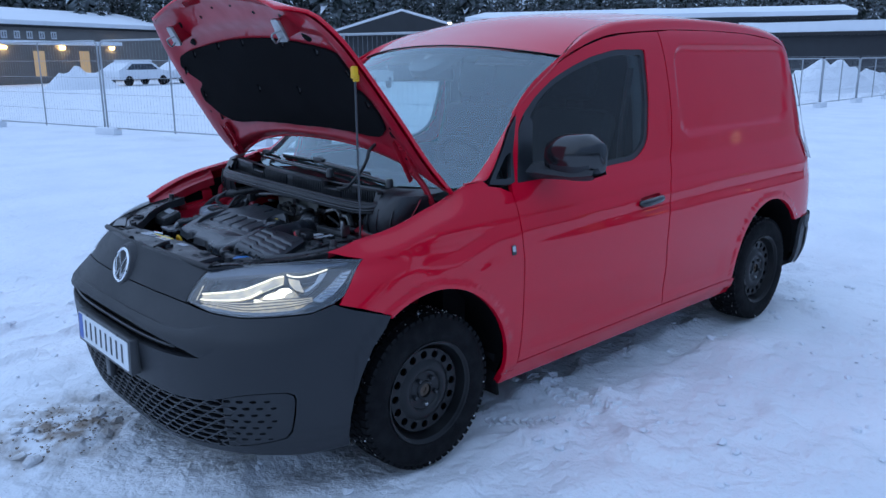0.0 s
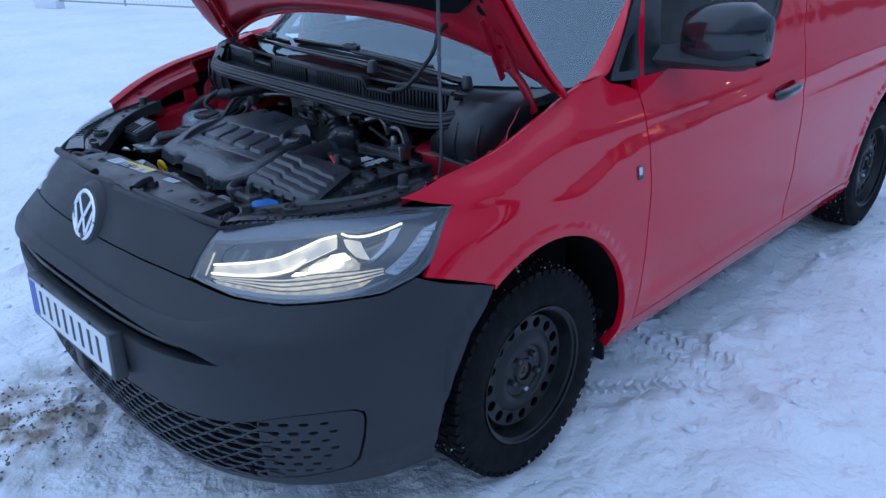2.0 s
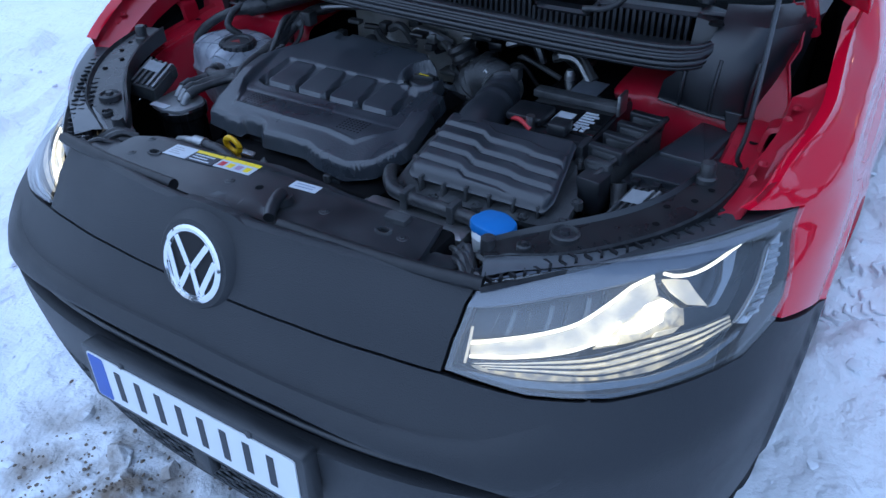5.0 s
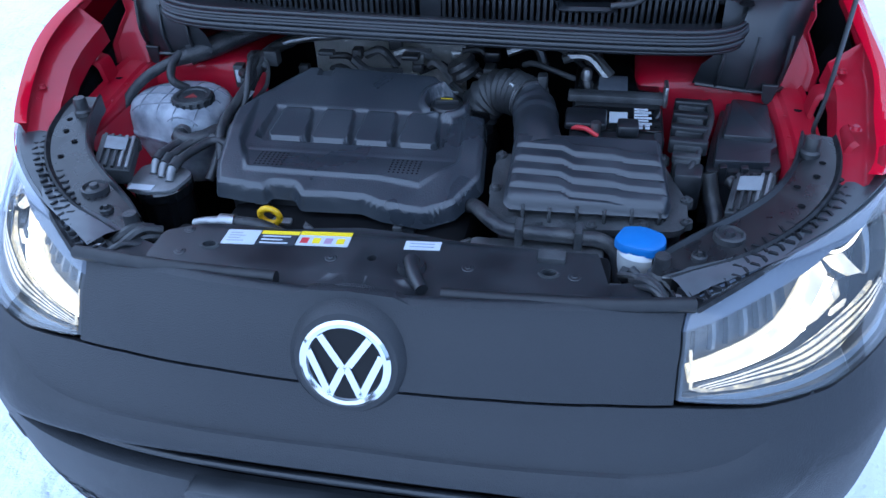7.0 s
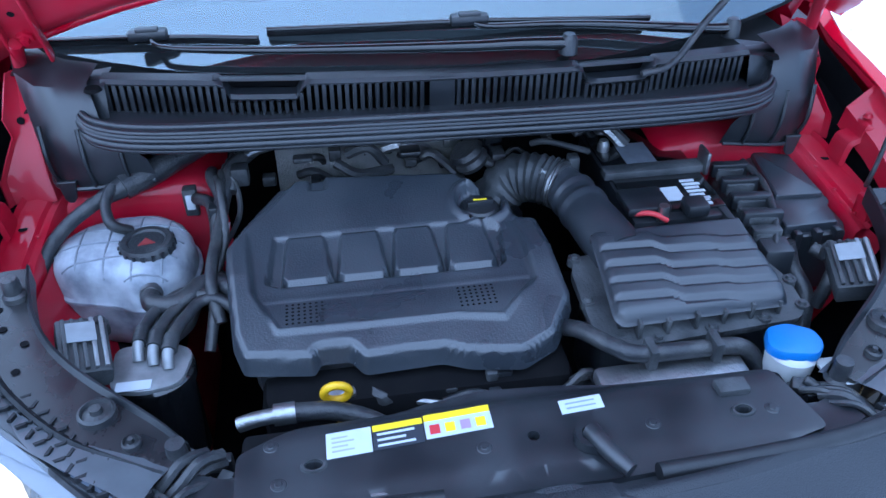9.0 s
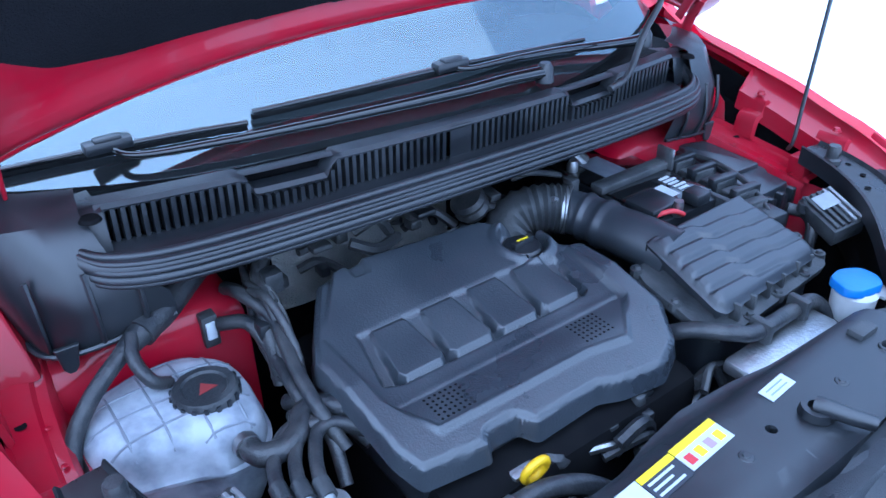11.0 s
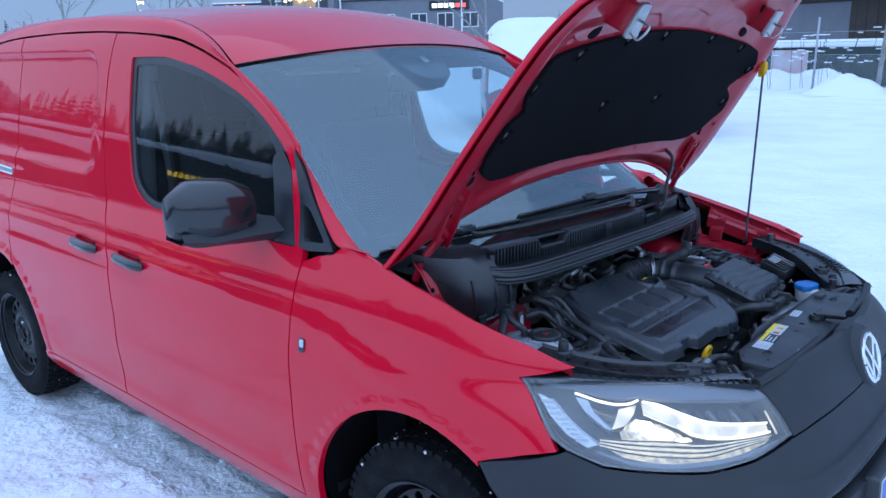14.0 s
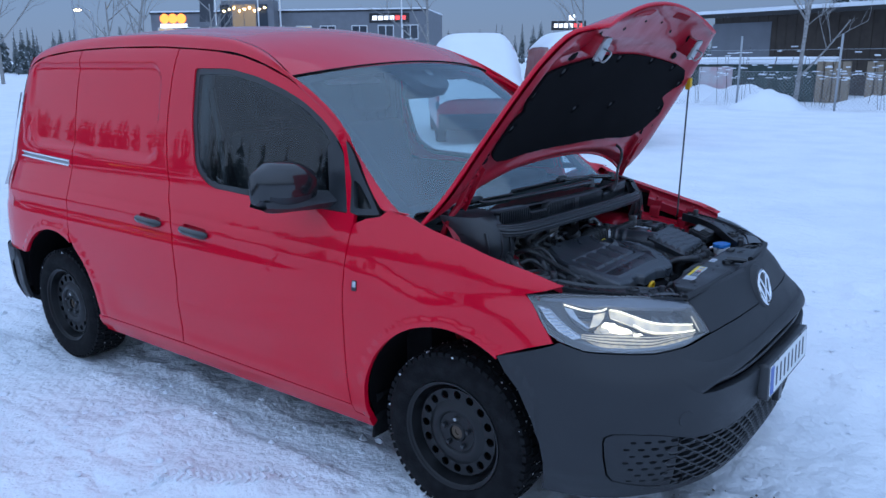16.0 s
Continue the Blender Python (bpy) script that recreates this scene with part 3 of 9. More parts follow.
# roof skin with two shallow ribs
bm = bmesh.new()
rows = []
roof_edge = smooth_path([glass_edge(1.0) + Vector((0.0, -0.004, 0.006))] + [Vector(p) + Vector((0, -0.006, 0.0)) for p in seam], 5)
for i, e in enumerate(roof_edge):
    row = []
    lead = max(0.0, 1 - i / 10)
    for k in range(-16, 17):
        w = k / 16
        zc = 0.052 - 0.012 * lead
        rib = 0.006 * sum(math.exp(-((abs(w) - c) / 0.05) ** 2) for c in (0.35, 0.8)) * step(-1.3, -1.6, e.x)
        row.append(Vector((e.x + 0.11 * lead ** 1.5 * (1 - w * w), w * e.y, e.z + zc * (1 - w * w) - rib)))
    rows.append(row)
add_loft(bm, rows)
bmesh.ops.recalc_face_normals(bm, faces=bm.faces)
if bm.faces[0].normal.z < 0:
    bmesh.ops.reverse_faces(bm, faces=bm.faces)
part("roof", bm, RED, van, smooth=True)
lathe("roof_aerial_base", [(0.0, 0.03), (0.018, 0.028), (0.03, 0.0)], pose(-2.62, 0, 1.84), BLACK, van, 16)

# rear end
bm = bmesh.new()
rows = []
for z in [0.25 + 0.05 * k for k in range(30)]:
    row = []
    A, B = tail(z), half_w(z)
    for k in range(-20, 21):
        a = radians(k * 4.5)
        c, s_ = abs(math.cos(a)), math.sin(a)
        r = ((c / A) ** 4 + (abs(s_) / B) ** 4) ** -0.25
        row.append(Vector((XR - r * c, r * s_, z)))
    rows.append([p for p in row if p.x < -3.14 - max(0, 0.62 - p.z) * 0.05])
width_rows = min(len(r) for r in rows)
rows = [[r[round(i * (len(r) - 1) / (width_rows - 1))] for i in range(width_rows)] for r in rows]
add_loft(bm, [r for r in rows if r[0].z >= 0.62])
part("rear_doors", bm, RED, van, smooth=True)
bm = bmesh.new()
add_loft(bm, [[p + Vector((-0.02, math.copysign(0.012, p.y), 0)) for p in r] for r in rows if r[0].z <= 0.64])
part("rear_bumper", bm, BUMPER, van, smooth=True)
for s, f in SIDES:
    sheet("rear_bumper_corner", [(-3.36, 0.60), (-3.16, 0.595), (-3.10, 0.50), (-3.09, 0.30), (-3.36, 0.28)], [], f, body_normal, BUMPER, van, (0.04, 0.05), 0.02, offset=0.01)
    bm = bmesh.new()
    add_loft(bm, [[Vector((-3.17 - 0.16 * (1.5 - z) / 0.5 + dx, s * (side_point(-3.15 - 0.16 * (1.5 - z) / 0.5 + dx, z).y + 0.012), z)) for dx in (0.012, -0.03, -0.09)] for z in (0.95, 1.05, 1.2, 1.35, 1.5)])
    part("tail_lamp", bm, REDLENS, van, "dark red tail lamp", smooth=True)
bm = bmesh.new()
add_loft(bm, [[Vector((x, y, z)) for y in (-0.62, -0.3, 0, 0.3, 0.62)] for x, z in ((-3.14, 1.70), (-3.22, 1.62), (-3.25, 1.5))])
part("roof_spoiler", bm, RED, van, smooth=True)

# windscreen with its printed border
bm = bmesh.new()
N, M = 24, 16
add_loft(bm, [[screen((0.80 - 0.078 * j / M) * (-1 + 2 * i / N), j / M) for i in range(N + 1)] for j in range(M + 1)])
bmesh.ops.recalc_face_normals(bm, faces=bm.faces)
if bm.faces[:][0].normal.z < 0:
    bmesh.ops.reverse_faces(bm, faces=bm.faces)
pane = part("windscreen", bm, GLASS, van, "clear windscreen reflecting the sky", smooth=True)
pane.visible_shadow = False
bm = bmesh.new()
for side in (-1, 1):
    add_loft(bm, [[screen(side * ((0.80 - 0.078 * j / M) - d), j / M) + Vector((0.004, 0, -0.006)) for d in (0.0, 0.02, 0.045)] for j in range(M + 1)])
add_loft(bm, [[screen((0.722 - 0.03) * (-1 + 2 * i / N), 1 - d) + Vector((0.004, 0, -0.006)) for i in range(N + 1)] for d in (0.0, 0.03, 0.055)])
add_loft(bm, [[screen((0.80 - 0.03) * (-1 + 2 * i / N), d) + Vector((0.004, 0, -0.006)) for i in range(N + 1)] for d in (0.0, 0.04, 0.10)])
part("screen_border", bm, DARK, van, smooth=True)
tube("screen_seal", [screen(0.722 * (-1 + 2 * k / 12), 1.0) + Vector((0.002, 0, 0.003)) for k in range(13)], 0.004, RUBBER, van, 8, 3)


# ---- wheels ----
TYRE_SNOW = material("packed_snow_bits", (0.75, 0.78, 0.82), 0.7, var=0.3, scale=40)
def wheel(x, s, zc, turn=0.0):
    """Studded winter tyre on a black pressed-steel rim with round vent holes."""
    w = new("wheel")
    w.parent = van
    w.matrix_basis = pose(x, s * 0.775, zc, 0, 0, turn) @ pose(0, 0, 0, -90 * s, 0, 0)
    R = 0.322
    bm = bmesh.new()
    prof = [(0.200, 0.088), (0.215, 0.100), (0.238, 0.108), (0.262, 0.109), (0.285, 0.104), (0.302, 0.092), (0.312, 0.078), (R - 0.006, 0.06), (R - 0.004, 0.0), (R - 0.006, -0.06), (0.312, -0.078), (0.285, -0.104), (0.24, -0.108), (0.2, -0.088)]
    add_lathe(bm, prof, Matrix(), 64)
    rnd = random.Random(5)
    tyre = part("tyre", bm, RUBBER, w, "studded black winter tyre", smooth=30)
    bm = bmesh.new()
    for k in range(58):
        a = 360 * k / 58
        for lane, (h0, h1) in enumerate(((0.056, 0.092), (0.016, 0.052), (-0.02, 0.012), (-0.052, -0.024), (-0.092, -0.056))):
            mm = pose(0, 0, 0, 0, 0, a + (3.1 if lane % 2 else 0))
            lo_r = R - 0.012 if lane not in (0, 4) else R - 0.022
            add_box(bm, (lo_r, -0.0115, h0), (R + rnd.uniform(-0.001, 0.001) - (0.004 if lane in (0, 4) else 0), 0.0115, h1), 0, mm)
    tagged(part("tread", bm, RUBBER, w, smooth=30), kind="stuff")
    bm = bmesh.new()
    for k in range(110):
        a, h = radians(rnd.uniform(0, 360)), rnd.choice((0.07, 0.035, -0.005, -0.04, -0.075)) + rnd.uniform(-0.006, 0.006)
        r = R - (0.003 if abs(h) > 0.06 else 0.0)
        add_box(bm, (-0.0015, -0.0015, 0), (0.0015, 0.0015, 0.0035), 0, Matrix.Translation((r * math.cos(a), r * math.sin(a), h)) @ Matrix.Rotation(a, 4, "Z") @ Matrix.Rotation(math.pi / 2, 4, "Y"))
    tagged(part("stud_dots", bm, ZINC, w), kind="stuff")
    bm = bmesh.new()
    for k in range(90):
        a, h, r = radians(rnd.uniform(0, 360)), rnd.uniform(-0.09, 0.095), rnd.uniform(0.002, 0.006)
        q = R - 0.004 if abs(h) < 0.08 else R - 0.016
        bmesh.ops.create_icosphere(bm, subdivisions=1, radius=r, matrix=Matrix.Translation((q * math.cos(a), q * math.sin(a), h)))
    tagged(part("snow_specks", bm, TYRE_SNOW, w), kind="stuff")
    bm = bmesh.new()
    add_lathe(bm, [(0.203, 0.100), (0.210, 0.103), (0.212, 0.098), (0.204, 0.092), (0.196, 0.088), (0.190, 0.060), (0.186, 0.045), (0.181, 0.040), (0.175, 0.052), (0.1705, 0.060)], Matrix(), 64)
    # disc with round vents: a ring of cells, each with an open round hole
    holes, h_out = 16, []
    for k in range(holes):
        a0 = 2 * math.pi * k / holes
        cell = []
        steps = 16
        for j in range(steps):
            t = 2 * math.pi * j / steps
            cell.append((0.148 + 0.0165 * math.cos(t), 0.0165 * math.sin(t)))
        outer = []
        for j in range(steps):
            t = 2 * math.pi * j / steps
            u, v = math.cos(t), math.sin(t)
            k2 = max(abs(u), abs(v))
            rr = 0.148 + 0.0225 * u / k2
            aa = (math.pi / holes) * v / k2
            outer.append((rr * math.cos(aa), rr * math.sin(aa)))
        ca, sa = math.cos(a0), math.sin(a0)

        def put(p, h):
            return bm.verts.new((p[0] * ca - p[1] * sa, p[0] * sa + p[1] * ca, h))
        vo = [put(p, 0.060) for p in outer]
        vi = [put(p, 0.059) for p in cell]
        vd = [put(p, 0.050) for p in cell]
        for j in range(steps):
            n = (j + 1) % steps
            bm.faces.new((vo[j], vo[n], vi[n], vi[j]))
            bm.faces.new((vi[j], vi[n], vd[n], vd[j]))
    add_lathe(bm, [(0.1255, 0.060), (0.108, 0.070), (0.092, 0.073), (0.084, 0.070), (0.078, 0.060), (0.060, 0.060), (0.040, 0.060), (0.036, 0.066), (0.0285, 0.068), (0.0285, 0.045)], Matrix(), 48)
    bmesh.ops.remove_doubles(bm, verts=bm.verts, dist=0.0004)
    bmesh.ops.recalc_face_normals(bm, faces=bm.faces)
    part("rim", bm, STEEL, w, "black pressed-steel rim with round vents", smooth=40)
    # near-black disc darkens the space behind the vents
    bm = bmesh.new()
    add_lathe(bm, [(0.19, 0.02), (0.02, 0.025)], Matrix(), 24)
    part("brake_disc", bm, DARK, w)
    for k in range(5):
        a = 2 * math.pi * k / 5 + 0.3
        lathe("wheel_bolt", [(0.0, 0.076), (0.007, 0.076), (0.0098, 0.072), (0.0098, 0.058)], Matrix.Translation((0.056 * math.cos(a), 0.056 * math.sin(a), 0)), ZINC if k == 1 else BLACK, w, 6)
    lathe("hub_cap", [(0.0, 0.052), (0.012, 0.052), (0.012, 0.058), (0.027, 0.058), (0.027, 0.045)], Matrix(), material("rusty_hub", (0.16, 0.12, 0.09), 0.6, 0.5, var=0.6, scale=60), w, 20)
    return w


wheel(0.02, 1, 0.318)
wheel(0.02, -1, 0.318)
wheel(-2.715, 1, 0.318)
wheel(-2.715, -1, 0.318)

# inner skins near-black for shade behind the gaps, floor pan and arch tubs
for s, f in SIDES:
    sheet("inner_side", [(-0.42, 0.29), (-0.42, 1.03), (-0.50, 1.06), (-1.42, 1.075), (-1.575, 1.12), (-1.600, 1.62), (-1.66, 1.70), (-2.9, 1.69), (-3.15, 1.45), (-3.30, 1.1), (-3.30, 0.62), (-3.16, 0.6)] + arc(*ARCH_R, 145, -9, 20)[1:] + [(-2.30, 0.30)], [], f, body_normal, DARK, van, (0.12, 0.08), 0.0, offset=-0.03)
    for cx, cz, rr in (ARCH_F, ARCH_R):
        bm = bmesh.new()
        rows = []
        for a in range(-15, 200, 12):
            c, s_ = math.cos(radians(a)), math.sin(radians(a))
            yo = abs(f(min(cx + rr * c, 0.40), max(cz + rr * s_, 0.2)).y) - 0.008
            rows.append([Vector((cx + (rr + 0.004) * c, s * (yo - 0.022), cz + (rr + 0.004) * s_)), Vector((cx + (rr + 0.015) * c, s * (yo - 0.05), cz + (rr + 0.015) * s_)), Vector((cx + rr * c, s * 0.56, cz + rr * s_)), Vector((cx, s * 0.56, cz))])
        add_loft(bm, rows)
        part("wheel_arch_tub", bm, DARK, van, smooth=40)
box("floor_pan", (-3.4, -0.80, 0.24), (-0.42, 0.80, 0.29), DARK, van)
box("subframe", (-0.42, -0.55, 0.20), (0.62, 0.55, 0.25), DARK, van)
for s in (1, -1):
    bm = bmesh.new()
    add_loft(bm, [[Vector((-0.385 - 0.006 * k + dx, s * (0.69 + 0.135 * j / 3), 0.36 - 0.20 * k / 4)) for j, dx in ((0, 0), (1, 0), (2, 0), (3, 0), (3, -0.012), (0, -0.012))] for k in range(5)])
    part("mud_flap", bm, RUBBER, van, smooth=True)

# ---- nose: bumper, grille panel, lamps ----
def nose_pts(rows):
    """(x, y, z) rows to the nose's angle and height."""
    return [(ang(x, y), z) for x, y, z in rows]


def mirrored(loop):
    return [(-a, z) for a, z in loop][::-1]


lamp_half = nose_pts([(0.822, 0.482, 0.776), (0.80, 0.487, 0.815), (0.765, 0.492, 0.855), (0.728, 0.500, 0.880), (0.64, 0.60, 0.898), (0.53, 0.70, 0.912), (0.42, 0.79, 0.920), (0.318, 0.846, 0.912)]) + \
    nose_pts([(0.36, 0.85, 0.865), (0.41, 0.855, 0.80), (0.452, 0.862, 0.780), (0.53, 0.835, 0.757), (0.694, 0.677, 0.748), (0.76, 0.58, 0.755)])
side_foot = [(80.8, 0.700), (79.0, 0.655), (75.8, 0.60), (72.8, 0.50), (71.2, 0.42), (70.4, 0.34), (70.6, 0.26), (71.5, 0.195)]
grille_z = 0.787
# main bumper: below the grille line and lamps, down to the lower grille
top_l = [(0, grille_z - 0.004), (16, grille_z - 0.005), (27, grille_z - 0.011), (ang(0.822, 0.482) - 0.2, 0.768)] + [lamp_half[k] for k in (13, 12, 11, 10)]
top_l = top_l[:4] + [(a, z - 0.005) for a, z in top_l[4:]] + [(ang(0.435, 0.868), 0.766), (72.5, 0.744)]
low_grille_top = [(0, 0.452), (12, 0.452), (20, 0.450), (30, 0.446), (38, 0.452), (44, 0.470), (50, 0.492)]
insert = [(44, 0.472), (47, 0.485), (50, 0.493), (54, 0.496), (57.2, 0.493), (58.6, 0.48), (58.9, 0.46), (58.6, 0.40), (57.8, 0.33), (56.6, 0.302), (54.5, 0.292), (49, 0.272), (44, 0.262)]
low_edge = [(71.5, 0.195), (60, 0.20), (52, 0.215), (44, 0.228), (34, 0.232), (20, 0.236), (0, 0.238)]
low_open_bottom = [(44, 0.262), (34, 0.258), (20, 0.258), (0, 0.258)]
half = top_l + side_foot + low_edge[1:]
outline = half + mirrored(half)[1:-1]
open_half = low_grille_top[:5] + [(42, 0.462)] + insert[1:] + low_open_bottom[1:]
lower_open = open_half + mirrored(open_half)[1:-1]
slot_half = [(0, 0.668), (15, 0.667), (26, 0.657), (32, 0.646), (36, 0.634), (39.8, 0.614), (36, 0.608), (30, 0.606), (15, 0.602), (0, 0.602)]
slot = slot_half[:-1] + mirrored(slot_half)[:-1]
bumper = sheet("front_bumper", outline, [lower_open, slot], front, body_normal, BUMPER, van, (3.0, 0.03), 0.03, "dark grey grained plastic bumper")
# near-black backing sheets paint the shade behind slot and lower grille
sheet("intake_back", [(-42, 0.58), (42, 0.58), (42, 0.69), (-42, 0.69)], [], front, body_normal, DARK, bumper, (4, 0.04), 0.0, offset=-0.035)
bm = bmesh.new()
add_tube(bm, [front(a, 0.630) + Vector((-0.02, 0, 0)) for a in range(-34, 35, 3)], 0.007, 8)
part("intake_bar", bm, BLACK, bumper, smooth=True)
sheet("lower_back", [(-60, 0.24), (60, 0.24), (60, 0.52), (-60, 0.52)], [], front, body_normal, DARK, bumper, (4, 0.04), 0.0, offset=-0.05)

# sculpted lip above the slot, its upper crease rising to the lamp
lip_low = table([(0, 0.671), (15, 0.670), (25, 0.660), (31, 0.650), (36, 0.637), (40, 0.622), (44, 0.66), (48, 0.72)])
lip_high = table([(0, 0.708), (23, 0.703), (31, 0.698), (36, 0.701), (40, 0.715), (44, 0.736), (48, 0.752)])
bm = bmesh.new()
lips = []
for a in range(-47, 48):
    k = 1 - step(36, 47, abs(a))
    lo, hi = lip_low(abs(a)), lip_high(abs(a))
    lips.append([front(a, lo + (hi - lo) * u) + body_normal(front(a, lo + (hi - lo) * u)) * (o * k - 0.002) for u, o in ((-0.06, 0.0), (0.04, 0.009), (0.2, 0.0115), (0.55, 0.011), (0.88, 0.008), (1.0, 0.001))])
add_loft(bm, lips)
bmesh.ops.recalc_face_normals(bm, faces=bm.faces)
part("bumper_lip", bm, BUMPER, bumper, smooth=40)

# honeycomb lower grille
bm = bmesh.new()
rowsz = 8
cw = 4.4
for r in range(rowsz):
    zc = 0.276 + r * 0.0245
    for c in range(-10, 11):
        ac = c * cw + (cw / 2 if r % 2 else 0)
        if abs(ac) > 44.5 or (abs(ac) > 38 and zc > 0.455):
            continue
        hexo = [(ac + cw * 0.5 * math.cos(radians(60 * k)) * 1.155, zc + 0.0143 * math.sin(radians(60 * k)) * 1.155) for k in range(6)]
        hexi = [(ac + cw * 0.5 * math.cos(radians(60 * k)) * 0.90, zc + 0.0143 * math.sin(radians(60 * k)) * 0.72) for k in range(6)]
        vo = [bm.verts.new(front(*p)) for p in hexo]
        vi = [bm.verts.new(front(*p) - Vector((0.003, 0, 0))) for p in hexi]
        vd = [bm.verts.new(front(*p) - Vector((0.028, 0, 0))) for p in hexi]
        for k in range(6):
            n = (k + 1) % 6
            bm.faces.new((vo[k], vo[n], vi[n], vi[k]))
            bm.faces.new((vi[k], vi[n], vd[n], vd[k]))
bmesh.ops.recalc_face_normals(bm, faces=bm.faces)
part("lower_grille", bm, BLACK, bumper, "black honeycomb grille")
for s in (1, -1):
    def f_side(a, z, s=s):
        return front(s * a, z)
    slots = []
    for r in range(7):
        z0 = 0.462 - r * 0.0265
        for c in range(4):
            a0 = 44.8 + c * 2.75 + (1.2 if r % 2 else 0)
            if a0 > 54.5 - (0.6 if r > 4 else 0) * (r - 4):
                continue
            w, h = 0.95 - 0.1 * c, 0.0075 - 0.0008 * c
            slots.append([(a0 - w, z0), (a0 - w * 0.6, z0 + h * 0.6), (a0 + w * 0.7, z0 + h * 0.7), (a0 + w, z0), (a0 + w * 0.6, z0 - h), (a0 - w * 0.6, z0 - h)])
    ins = [(44.0, 0.468)] + [(a - 0.35 if a > 56 else a, z - 0.004 if z > 0.4 else z + 0.004) for a, z in insert[1:]]
    ins[-1] = (43.6, 0.268)
    sheet("bumper_insert", ins, slots, f_side, body_normal, BUMPER, bumper, (3, 0.03), 0.025, "slotted grained insert", offset=-0.002)
lathe("tow_cover", [(0.0, 0.0022), (0.026, 0.0022), (0.029, -0.002)], Matrix.Translation(front(-43, 0.535)) @ body_normal(front(-43, 0.535)).to_track_quat("Z", "Y").to_matrix().to_4x4(), BUMPER, bumper, 28)

# upper grille panel between the lamps
g_half = [(0, grille_z), (16, grille_z - 0.001), (27, grille_z - 0.007), (ang(0.822, 0.482) - 0.5, 0.772), (ang(0.80, 0.48), 0.815), (ang(0.765, 0.484), 0.855), (ang(0.735, 0.489), 0.877), (30, 0.887), (20, 0.897), (12, 0.903), (7.4, 0.904), (5.2, 0.914), (0, 0.918)]
panel = sheet("grille_panel", g_half + mirrored(g_half)[1:-1], [], front, body_normal, BUMPER, van, (2.5, 0.025), 0.03, "dark grey panel between the lamps")
bm = bmesh.new()
add_loft(bm, [[front(a, z) + Vector((o, 0, u)) for o, u in ((0.0, 0.0), (-0.009, 0.005), (-0.020, 0.004), (-0.026, -0.014))] for a, z in [(38 - 2 * k, 0.876 + 0.028 * (1 - (38 - 2 * k) ** 2 / 38 ** 2)) for k in range(39)]])
bmesh.ops.recalc_face_normals(bm, faces=bm.faces)
part("panel_top_edge", bm, BUMPER, panel, smooth=True)

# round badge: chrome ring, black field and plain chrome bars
bn = Vector((0.948, 0, 0.318)).normalized()
badge = new("badge")
badge.parent = van
badge.matrix_basis = Matrix.Translation((0.855, 0.0, 0.826)) @ Matrix(((0, -bn.z, bn.x), (1, 0, 0), (0, bn.x, bn.z))).to_4x4()
lathe("badge_collar", [(0.069, 0.001), (0.078, 0.001), (0.086, -0.006), (0.098, -0.026), (0.106, -0.05)], Matrix(), BUMPER, badge, 48)
lathe("badge_field", [(0.0, 0.002), (0.060, 0.002), (0.060, -0.02)], Matrix(), material("badge_black", (0.006, 0.006, 0.007), 0.3, spec=0.25), badge, 48)
lathe("badge_ring", [(0.056, 0.002), (0.058, 0.006), (0.064, 0.007), (0.069, 0.004), (0.0705, -0.012)], Matrix(), CHROME, badge, 56)
for a, b in (((-0.037, 0.043), (-0.006, -0.002)), ((0.037, 0.043), (0.006, -0.002)), ((-0.055, 0.018), (-0.024, -0.05)), ((0.055, 0.018), (0.024, -0.05)), ((-0.024, -0.05), (0.0, 0.0)), ((0.024, -0.05), (0.0, 0.0))):
    va, vb = Vector((*a, 0)), Vector((*b, 0))
    d = (vb - va).normalized()
    n = Vector((-d.y, d.x, 0)) * 0.0058
    bm = bmesh.new()
    add_prism(bm, [tuple((va + n).xy), tuple((va - n).xy), tuple((vb - n).xy), tuple((vb + n).xy)], 0.001, 0.0062, None, 0.001)
    part("badge_bar", bm, CHROME, badge)

# number plate: white with a blue band, unreadable dark bars
plate = new("number_plate")
plate.parent = van
plate.matrix_basis = Matrix.Translation((0.962, 0.020, 0.548)) @ pose(0, 0, 0, 90, 0, 90) @ pose(0, 0, 0, -2, 0, 0)
bm = bmesh.new()
add_prism(bm, round_poly([(-0.278, -0.068), (0.278, -0.068), (0.278, 0.068), (-0.278, 0.068)], 0.014), -0.032, 0.002, None, 0.003)
part("plate_holder", bm, BLACK, plate, smooth=35)
bm = bmesh.new()
add_prism(bm, round_poly([(-0.260, -0.055), (0.260, -0.055), (0.260, 0.055), (-0.260, 0.055)], 0.008), 0.002, 0.0045)
part("plate_sheet", bm, PLATE_WHITE, plate)
bm = bmesh.new()
add_prism(bm, round_poly([(-0.257, -0.052), (-0.214, -0.052), (-0.214, 0.052), (-0.257, 0.052)], 0.006), 0.004, 0.0053)
part("plate_band", bm, PLATE_BLUE, plate)
for k in range(8):
    xx = -0.178 + k * 0.0545
    bm = bmesh.new()
    add_prism(bm, [(xx - 0.008, -0.036), (xx + 0.008, -0.036), (xx + 0.008, 0.036), (xx - 0.008, 0.036)], 0.004, 0.0055)
    part("plate_bar", bm, INK, plate)
for xx in (-0.16, 0.16):
    lathe("plate_screw", [(0, 0.004), (0.006, 0.003), (0.007, 0)], Matrix.Translation((xx, 0.060, 0.002)), BLACK, plate, 10)
box("plate_bracket", (0.925, -0.02, 0.39), (0.95, 0.025, 0.47), BLACK, bumper, 0.004)


# ---- head lamps ----
BROW = material("grey_brow", (0.095, 0.115, 0.15), 0.4, var=0.2)
